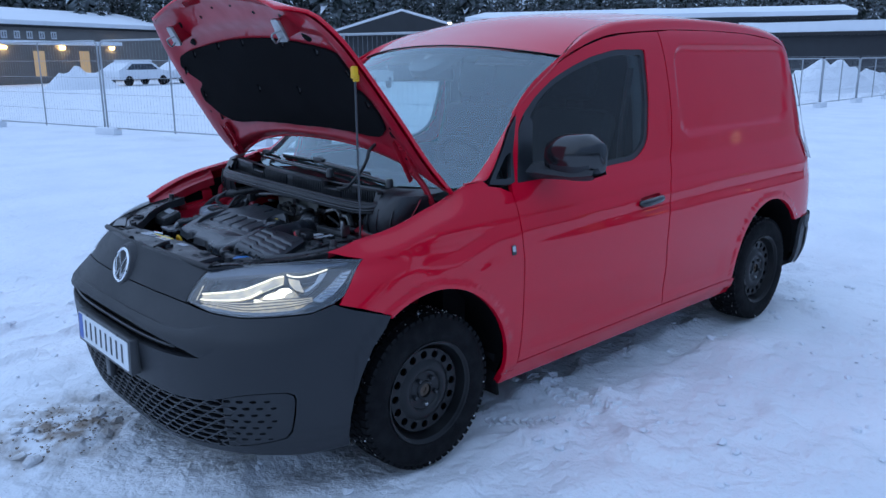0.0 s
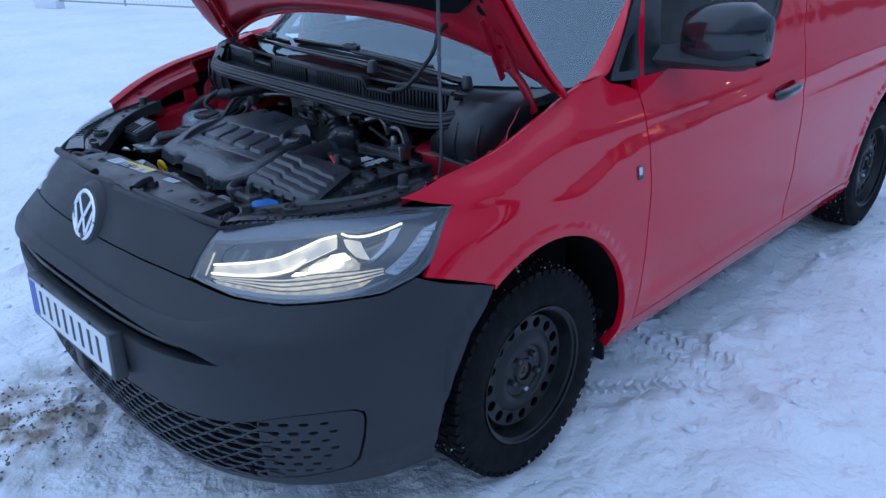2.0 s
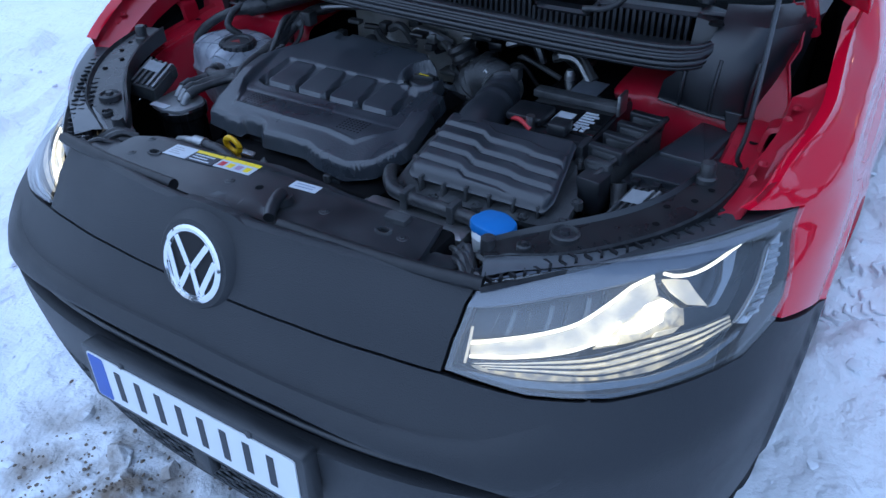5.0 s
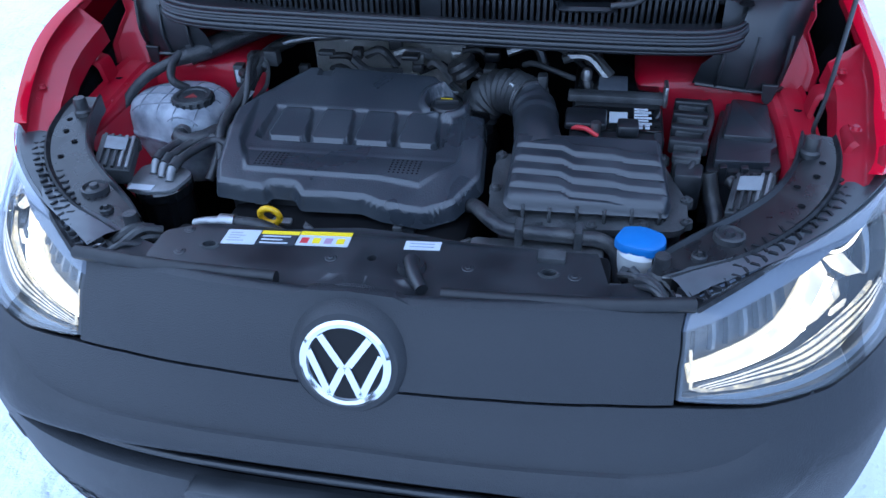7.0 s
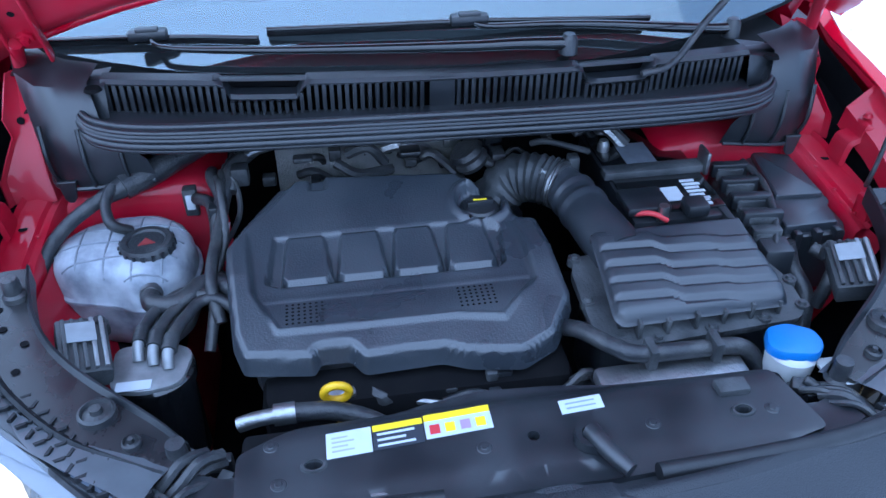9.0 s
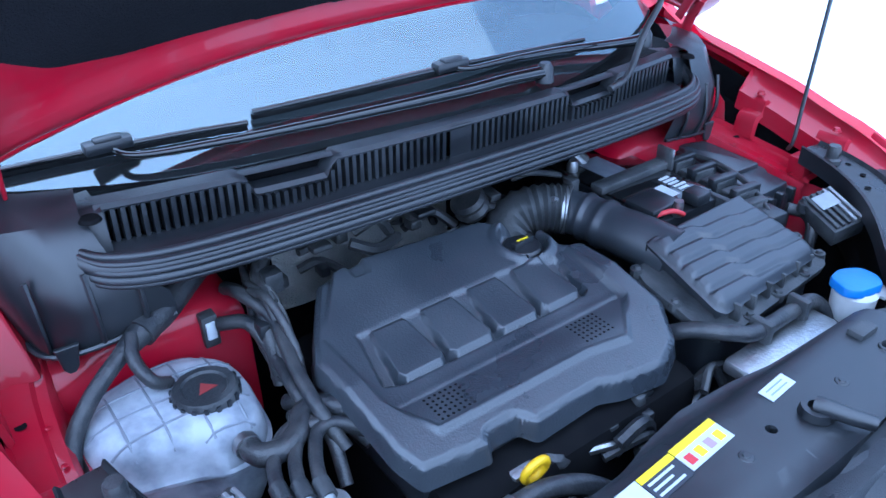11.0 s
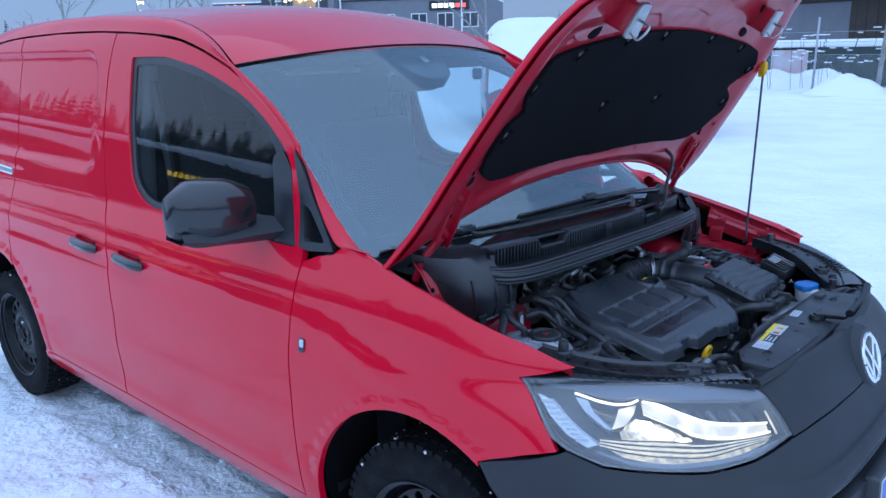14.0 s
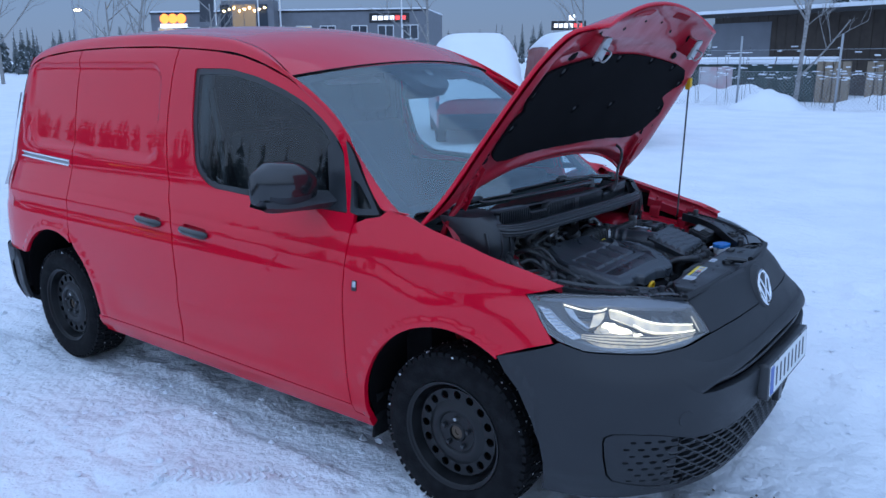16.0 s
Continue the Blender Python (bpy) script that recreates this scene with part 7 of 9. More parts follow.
for k in range(22):
    x, y, z = rnd.uniform(-0.06, 0.03), rnd.uniform(-0.38, 0.26), rnd.uniform(0.87, 0.945)
    tube("engine_pipe", [(x, y, z), (x + rnd.uniform(-0.02, 0.03), y + rnd.uniform(0.02, 0.06), z + rnd.uniform(-0.02, 0.025)), (x + rnd.uniform(-0.03, 0.03), y + rnd.uniform(0.05, 0.12), z - rnd.uniform(0.0, 0.06))], rnd.uniform(0.004, 0.011), rnd.choice((HOSE, DUSTY, DUSTY, ALU)), van, 7, 4)
for k in range(14):
    x, y, z = rnd.uniform(-0.07, 0.02), rnd.uniform(-0.36, 0.10), rnd.uniform(0.86, 0.94)
    box("engine_fitting", (x, y, z), (x + rnd.uniform(0.015, 0.04), y + rnd.uniform(0.015, 0.045), z + rnd.uniform(0.01, 0.03)), rnd.choice((ALU, DUSTY, BLACK)), van, 0.004)
for k in range(12):
    x, y, z = rnd.uniform(0.42, 0.57), rnd.uniform(-0.38, 0.10), rnd.uniform(0.74, 0.79)
    box("engine_fitting", (x, y, z), (x + rnd.uniform(0.015, 0.04), y + rnd.uniform(0.015, 0.045), z + rnd.uniform(0.01, 0.03)), rnd.choice((ALU, DUSTY, BLACK, BLACK)), van, 0.004)
bm = bmesh.new()
add_loft(bm, [[Vector((x + 0.004 * math.sin(y * 40), y, z)) for y in [-0.33 + 0.02 * i for i in range(19)]] for x, z in ((-0.03, 0.995), (-0.045, 0.955), (-0.05, 0.90), (-0.045, 0.80))])
part("heat_shield", bm, FOIL, van, "embossed silver heat shield", smooth=True)
lathe("turbo_duct", [(0.03, 0.0), (0.035, 0.01), (0.03, 0.02), (0.035, 0.03), (0.03, 0.04), (0.0, 0.04)], Matrix.Translation((0.02, 0.045, 0.90)) @ pose(0, 0, 0, 30, 0, 0), HOSE, van, 16)

# cowl with slotted intake, rubber seal and end boxes
def cowl_x(y):
    return -0.05 * (abs(y) / 0.6) ** 2.2


bm = bmesh.new()
ys_c = [-0.76 + 0.04 * k for k in range(39)]
prof = ((0.004, 1.098), (0.018, 1.111), (0.034, 1.119), (0.052, 1.123), (0.062, 1.120))
add_loft(bm, [[Vector((x + cowl_x(y) - (0.05 * step(0.64, 0.76, abs(y))), y, z - 0.02 * step(0.60, 0.76, abs(y)))) for x, z in prof] for y in ys_c])
cowl = part("cowl_top", bm, BLACK, van, "black plastic cowl below the windscreen", smooth=40)


def slot_height(y):
    """Top of the intake slots: lowered twice where the wiper spindles sit."""
    return 1.113 - 0.026 * (step(0.380, 0.364, abs(y + 0.014)) * step(0.240, 0.256, abs(y + 0.014)))


bars = []
y = -0.582
while y < 0.556:
    if abs(y + 0.022) > 0.026:
        bars.append(y)
    y += 0.0128
for y in bars:
    top = slot_height(y)
    bm = bmesh.new()
    x = 0.066 + cowl_x(y)
    add_box(bm, (x - 0.012, y - 0.0032, 1.064), (x + 0.004 + (1.113 - top) * 0.3, y + 0.0032, top + 0.002), 0)
    part("slat", bm, BLACK, cowl)
bm = bmesh.new()
ys_f = [-0.59 + 0.01 * k for k in range(116)]
add_loft(bm, [[Vector((x0 + cowl_x(y), y, z)) for x0, z in ((0.040, slot_height(y) + 0.012), (0.064, slot_height(y) + 0.010), (0.070, slot_height(y) + 0.004), (0.068, slot_height(y)))] for y in ys_f])
add_loft(bm, [[Vector((x0 + cowl_x(y), y, z)) for x0, z in ((0.066, 1.067), (0.080, 1.066), (0.100, 1.063), (0.108, 1.058), (0.110, 1.040))] for y in ys_f])
add_loft(bm, [[Vector((0.068 + cowl_x(y), y, z)) for z in (1.063, 1.121)] for y in (-0.044, -0.022, 0.0)])
for s in (1, -1):
    add_loft(bm, [[Vector((x0 + cowl_x(y), s * y - (0.022 if s < 0 else 0.0), z)) for x0, z in ((0.0, 1.120 - 0.2 * (y - 0.56)), (0.060, 1.122 - 0.2 * (y - 0.56)), (0.071, 1.116 - 0.2 * (y - 0.56)), (0.086, 1.062))] for y in (0.560, 0.585, 0.610, 0.632)])
part("intake_frame", bm, BLACK, cowl, smooth=40)
# dark sheet painted in for the shade behind the slats
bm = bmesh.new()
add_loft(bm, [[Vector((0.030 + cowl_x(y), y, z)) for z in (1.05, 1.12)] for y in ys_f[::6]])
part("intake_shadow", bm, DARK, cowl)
seal_path = [(0.010, -0.630, 1.078), (0.045, -0.626, 1.067), (0.082, -0.592, 1.061), (0.110, -0.50, 1.060), (0.127, -0.30, 1.064), (0.134, 0.0, 1.066), (0.127, 0.30, 1.064), (0.105, 0.50, 1.060), (0.078, 0.575, 1.061), (0.045, 0.604, 1.068), (0.012, 0.608, 1.080)]
for dx, dz, r in ((0.0, 0.0, 0.014), (0.012, -0.013, 0.007), (0.014, -0.002, 0.0045), (0.009, 0.009, 0.0045), (-0.004, 0.014, 0.006), (0.010, -0.022, 0.005)):
    tube("cowl_seal", [(x + dx, y, z + dz) for x, y, z in seal_path], r, BLACK, cowl, 10, 6)
bm = bmesh.new()
add_loft(bm, [[Vector((x - 0.03 - 1.2 * a, y, z - a * 0.3)) for a in (0.0, 0.06, 0.12)] for x, y, z in smooth_path(seal_path, 4)])
part("cowl_apron", bm, BLACK, cowl, smooth=True)
for s in (1, -1):
    bm = bmesh.new()
    add_loft(bm, [[Vector(p) for p in row] for row in [[(x, s * y, z) for x, y, z in r] for r in (
        [(-0.19, 0.765, 1.128), (-0.15, 0.745, 1.135), (-0.09, 0.70, 1.132), (-0.06, 0.66, 1.130), (-0.03, 0.60, 1.132)],
        [(-0.11, 0.765, 1.122), (-0.05, 0.745, 1.115), (0.005, 0.70, 1.112), (0.025, 0.66, 1.116), (0.025, 0.61, 1.122)],
        [(-0.10, 0.755, 1.08), (-0.03, 0.735, 1.06), (0.04, 0.705, 1.04), (0.075, 0.65, 1.05), (0.07, 0.59, 1.06)],
        [(-0.10, 0.745, 1.02), (-0.02, 0.725, 1.0), (0.05, 0.70, 0.985), (0.08, 0.64, 0.985), (0.075, 0.53, 1.0)],
        [(-0.10, 0.735, 0.96), (-0.02, 0.715, 0.945), (0.04, 0.695, 0.94), (0.065, 0.64, 0.945), (0.065, 0.52, 0.955)])]])
    bmesh.ops.recalc_face_normals(bm, faces=bm.faces)
    part("cowl_end", bm, BLACK, cowl, smooth=50)
    bm = bmesh.new()
    add_prism(bm, [(-0.016, 0.0), (0.016, 0.0), (0.010, -0.034), (0.004, -0.042), (-0.004, -0.042), (-0.010, -0.034)], -0.003, 0.003, Matrix.Translation((0.066, s * 0.672, 0.962)) @ pose(0, 0, 0, 90, 0, 90), 0.002)
    part("cowl_tab", bm, BLACK, cowl)
    tube("cowl_rim", [(-0.02, s * 0.716, 0.946), (0.042, s * 0.696, 0.941), (0.068, s * 0.64, 0.946), (0.068, s * 0.525, 0.956)], 0.004, BLACK, cowl, 6, 4)
    for yy in (0.69, 0.625, 0.565):
        tube("cowl_web", [(0.05 + 0.02 * (yy < 0.66), s * (yy + 0.006), 1.06), (0.062 + 0.02 * (yy < 0.66), s * (yy + 0.003), 1.0), (0.048 + 0.02 * (yy < 0.66), s * yy, 0.95)], 0.004, BLACK, cowl, 6, 4)
    lathe("cowl_grommet", [(0.0, 0.006), (0.012, 0.005), (0.015, 0.0)], Matrix.Translation((0.035, s * 0.60, 1.112)), DARK, cowl, 14)

cowl.matrix_basis = Matrix.Translation((0, -0.588, 1.106)) @ pose(0, 0, 0, -1.3, 0, 0) @ Matrix.Translation((0, 0.588, -1.11))

# wipers, lying on the lower screen: two blades with spines and clips, two cranked arms
BLADES = ([(-0.083, -0.315, 1.142), (-0.062, -0.14, 1.146), (-0.053, 0.045, 1.146), (-0.057, 0.22, 1.137), (-0.072, 0.395, 1.124)],
          [(-0.215, -0.775, 1.102), (-0.172, -0.667, 1.114), (-0.130, -0.540, 1.125), (-0.098, -0.435, 1.131), (-0.069, -0.33, 1.133)])
ARMS = ([(-0.048, 0.045, 1.158), (-0.032, 0.075, 1.150), (-0.033, 0.18, 1.146), (-0.036, 0.29, 1.138), (-0.038, 0.42, 1.124), (-0.046, 0.52, 1.112), (-0.046, 0.555, 1.112)],
        [(-0.113, -0.525, 1.142), (-0.080, -0.497, 1.130), (-0.042, -0.375, 1.132), (-0.014, -0.235, 1.134), (0.004, -0.085, 1.134), (0.012, 0.045, 1.132), (0.010, 0.125, 1.130), (0.012, 0.215, 1.126)])
for blade, arm in zip(BLADES, ARMS):
    tube("wiper_blade", blade, 0.0055, RUBBER, van, 8)
    tube("wiper_spine", [(x + 0.004, y, z + 0.009) for x, y, z in blade], 0.0050, GLOSSBLACK, van, 8)
    cx, cy, cz = arm[0]
    bm = bmesh.new()
    add_box(bm, (-0.012, -0.034, -0.008), (0.012, 0.034, 0.010), 0.004)
    add_box(bm, (-0.006, -0.020, 0.006), (0.010, 0.020, 0.015), 0.003)
    bmesh.ops.transform(bm, matrix=Matrix.Translation((cx, cy, cz)), verts=bm.verts)
    part("wiper_clip", bm, BLACK, van, smooth=35)
    bm = bmesh.new()
    add_tube(bm, [p + Vector((0, 0, 0)) for p in smooth_path(arm, 5)], lambda t: 0.0045 + 0.0085 * t, 8)
    part("wiper_arm", bm, GLOSSBLACK, van, "gloss black wiper arm", smooth=50)
    lathe("wiper_spindle", [(0.0, 0.024), (0.010, 0.023), (0.015, 0.014), (0.017, -0.012)], Matrix.Translation(Vector(arm[-1]) + Vector((0, 0, -0.006))), BLACK, van, 16)
tube("washer_hose", [(-0.02, 0.515, 1.275), (0.018, 0.51, 1.245), (0.025, 0.50, 1.205), (0.028, 0.46, 1.155), (0.05, 0.40, 1.09), (0.06, 0.34, 1.078)], 0.0065, HOSE, van, 10)
# bonnet stay
tube("bonnet_stay", [(0.225, 0.728, 0.905), (0.236, 0.722, 0.93), (0.234, 0.730, 1.0), (0.239, 0.735, 1.25), (0.245, 0.741, 1.545)], 0.0042, material("grey_rod", (0.08, 0.085, 0.09), 0.4, 0.6), van, 8, 6, "thin steel bonnet stay")
bm = bmesh.new()
add_box(bm, (0.236, 0.728, 1.535), (0.258, 0.752, 1.58), 0.006)
add_box(bm, (0.228, 0.735, 1.525), (0.252, 0.745, 1.55), 0.003)
part("stay_clip", bm, YELLOW, van, "yellow stay clip", smooth=35)
for s in (1, -1):
    # hinge arms
    tube("bonnet_hinge", [(-0.10, s * 0.755, 1.045), (-0.085, s * 0.745, 1.09), (-0.065, s * 0.735, 1.13), (-0.035, s * 0.72, 1.17)], 0.012, RED_BAY, bonnet, 8, 6)
    on_b = Matrix(((0.475, 0, -hinge_n.x), (0, 1, 0), (0.88, 0, -hinge_n.z))).to_4x4()
    hp = bonnet_point(0.125, s * 0.855, inner_lift(0.125, 0.855) - 0.004)
    box("hinge_plate", (-0.085, -0.030, 0.0), (0.085, 0.030, 0.005), RED_BAY, bonnet, 0.002, Matrix.Translation(hp) @ on_b)
    for dy in (-0.028, 0.028):
        box("plate_flange", (-0.105, dy - 0.003, 0.0), (0.080, dy + 0.003, 0.020), RED_BAY, bonnet, 0.002, Matrix.Translation(hp) @ on_b)
    for dx in (-0.055, 0.055):
        lathe("hinge_bolt", [(0.0, 0.014), (0.007, 0.014), (0.009, 0.006), (0.014, 0.005), (0.015, 0.0)], Matrix.Translation(hp) @ on_b @ Matrix.Translation((dx, 0.002, 0.005)), RED_BAY, bonnet, 6)
    lathe("plate_hole", [(0.0, 0.0005), (0.006, 0.0005)], Matrix.Translation(hp) @ on_b @ Matrix.Translation((0.0, 0.0, 0.006)), DARK, bonnet, 12)
    # latch plates, holes and embossed ribs near the tip
    p = Vector((0.372, s * 0.45, 1.703)) + hinge_n * 0.012
    ml = Matrix.Translation(p) @ Matrix(((0.475, 0, -hinge_n.x), (0, 1, 0), (0.88, 0, -hinge_n.z))).to_4x4()
    bm = bmesh.new()
    add_prism(bm, round_poly([(-0.045, -0.03), (0.045, -0.018), (0.045, 0.026), (-0.045, 0.03)], 0.01), 0.0, 0.012, ml, 0.003)
    lp = part("latch_plate", bm, ZINC, bonnet, "grey metal latch plate", smooth=35)
    box("latch_bracket", (-0.038, -0.020, -0.075), (0.036, 0.020, 0.002), RED_BAY, bonnet, 0.006, ml @ pose(0, 0, 0, 6 * s, 0, 0))
    tube("latch_loop", [tuple(ml @ Vector(v)) for v in ((-0.03, -0.012, 0.012), (-0.035, -0.012, 0.035), (0.0, 0.0, 0.042), (0.0, 0.018, 0.012))], 0.0035, ZINC, lp, 8, 5)
    # holes in the frame are dark discs laid on, coloured as shade
    for a, b, r in ((0.66, 0.72, 0.022), (0.64, 0.835, 0.016), (0.33, 0.84, 0.007), (0.86, 0.262, 0.015), (0.905, 0.31, 0.006), (0.12, 0.88, 0.006), (0.90, 0.20, 0.006)):
        q = bonnet_point(b, s * a, inner_lift(b, s * a) - 0.03 * (1 - a * a) * 0.3)
        lathe("frame_hole", [(0.0, 0.0015), (r, 0.0015), (r * 1.15, 0.0)], Matrix.Translation(q) @ (-hinge_n).to_track_quat("Z", "Y").to_matrix().to_4x4() @ Matrix.Diagonal((1.25, 1, 1, 1)), DARK, bonnet, 16)
    for k in range(7):
        a0 = 0.20 + 0.035 * k
        tube("frame_rib", [bonnet_point(b, s * (a0 + 0.03 * (b - 0.93)), inner_lift(b, s * a0) - 0.03 * (1 - a0 * a0) * 0.3 - 0.002) for b in (0.925, 0.945, 0.965)], 0.004, RED_BAY, bonnet, 6, 3)

# ---- cabin seen through the glass ----
bm = bmesh.new()
add_loft(bm, [[Vector((x, y, z - 0.02 * (abs(y) / 0.75) ** 2)) for y in (-0.74, -0.5, -0.25, 0, 0.25, 0.5, 0.74)] for x, z in ((-0.02, 1.07), (-0.25, 1.075), (-0.45, 1.07), (-0.56, 1.05), (-0.60, 0.98), (-0.56, 0.80), (-0.50, 0.5))])
part("dashboard", bm, DASH, van, "dark plastic dashboard", smooth=45)
box("instrument_hood", (-0.60, 0.22, 1.04), (-0.42, 0.52, 1.115), DASH, van, 0.03)
bm = bmesh.new()
mw = Matrix.Translation((-0.70, 0.36, 1.075)) @ pose(0, 0, 0, 0, -62, 0)
add_tube(bm, [mw @ Vector((0.185 * math.cos(a), 0.185 * math.sin(a), 0)) for a in (2 * math.pi * k / 36 for k in range(37))], 0.016, 10, caps=False)
for a in (0, 180, 270 - 90 - 90):
    add_tube(bm, [mw @ Vector((0.05 * math.cos(radians(a + 90)), 0.05 * math.sin(radians(a + 90)), 0)), mw @ Vector((0.18 * math.cos(radians(a + 90)), 0.18 * math.sin(radians(a + 90)), 0))], 0.016, 8)
add_lathe(bm, [(0.0, 0.02), (0.06, 0.015), (0.075, 0.0), (0.07, -0.03)], mw, 20)
part("steering_wheel", bm, DASH, van, "dark steering wheel", smooth=50)
for y in (0.37, -0.37):
    seat = box("seat_cushion", (-1.30, y - 0.25, 0.62), (-0.82, y + 0.25, 0.78), SEATMAT, van, 0.05)
    box("seat_back", (-0.07, -0.25, 0.0), (0.07, 0.25, 0.62), SEATMAT, seat, 0.055, Matrix.Translation((-1.30, y, 0.74)) @ pose(0, 0, 0, 0, -16, 0))
    box("headrest", (-0.05, -0.13, 0.66), (0.05, 0.13, 0.86), SEATMAT, seat, 0.045, Matrix.Translation((-1.30, y, 0.74)) @ pose(0, 0, 0, 0, -12, 0))
    for d in (-0.05, 0.05):
        tube("headrest_post", [(-1.44, y + d, 1.33), (-1.46, y + d, 1.42)], 0.006, STEEL, seat, 8, 2)
bm = bmesh.new()
add_loft(bm, [[Vector((-1.67, y, z)) for y in (-0.74 + 0.14 * max(0, (z - 1.5)), 0, 0.74 - 0.14 * max(0, (z - 1.5)))] for z in (0.3, 0.8, 1.2, 1.5, 1.72)])
part("bulkhead", bm, SEATMAT, van, "dark cabin bulkhead")
bm = bmesh.new()
add_loft(bm, [[Vector((x, w * 0.60, z + 0.030 * (1 - w * w))) for w in (-1, -0.5, 0, 0.5, 1)] for x, z in ((-0.93, 1.605), (-1.04, 1.655), (-1.3, 1.735), (-1.69, 1.757))])
part("headliner", bm, HEADLINER, van, smooth=True)
for s in (1, -1):
    tube("pillar_trim", [(-1.58, s * 0.73, 1.08), (-1.575, s * 0.71, 1.35), (-1.55, s * 0.67, 1.66)], 0.05, GREYTRIM, van, 8)
    tube("seat_belt", [(-1.51, s * 0.675, 1.55), (-1.48, s * 0.66, 1.2), (-1.45, s * 0.68, 0.8)], 0.018, BLACK, van, 6)
    tube("screen_pillar_trim", [glass_edge(t) + Vector((-0.02, 0, -0.045)) if s > 0 else Vector((glass_edge(t).x - 0.02, -glass_edge(t).y, glass_edge(t).z - 0.045)) for t in (0.1, 0.4, 0.7, 0.97)], 0.020, DASH, van, 8)
    # sun visors
    box("sun_visor", (-0.09, -0.17, -0.008), (0.09, 0.17, 0.008), HEADLINER, van, 0.006, Matrix.Translation((-0.97, s * 0.36, 1.612)) @ pose(0, 0, 0, 0, 25, 0))
    box("door_panel", (-1.55, s * 0.74 - 0.03, 0.45), (-0.52, s * 0.74 + 0.03, 1.085), DASH, van, 0.02)
bm = bmesh.new()
add_prism(bm, round_poly([(-0.10, -0.17), (0.08, -0.10), (0.11, -0.05), (0.11, 0.05), (0.08, 0.10), (-0.10, 0.17)], 0.03), -0.045, 0.0, Matrix.Translation((-0.76, 0.0, 1.605)) @ pose(0, 0, 0, 0, 34, 0), 0.008)
cam_h = part("camera_housing", bm, BLACK, van, "dark sensor housing behind the screen", smooth=40)
bm = bmesh.new()
add_prism(bm, [(-0.02, -0.02), (0.02, -0.014), (0.02, 0.014), (-0.02, 0.02)], 0.0, 0.002, Matrix.Translation((-0.745, 0.0, 1.612)) @ pose(0, 0, 0, 0, 34, 0))
part("sensor_window", bm, ALU, cam_h)
bm = bmesh.new()
add_box(bm, (-0.015, -0.125, -0.035), (0.015, 0.125, 0.035), 0.014, Matrix.Translation((-0.80, 0.0, 1.525)) @ pose(0, 0, 0, 0, 10, 0))
add_tube(bm, [(-0.795, 0, 1.54), (-0.79, 0, 1.60)], 0.012, 8)
part("interior_mirror", bm, BLACK, van, "black interior mirror", smooth=40)

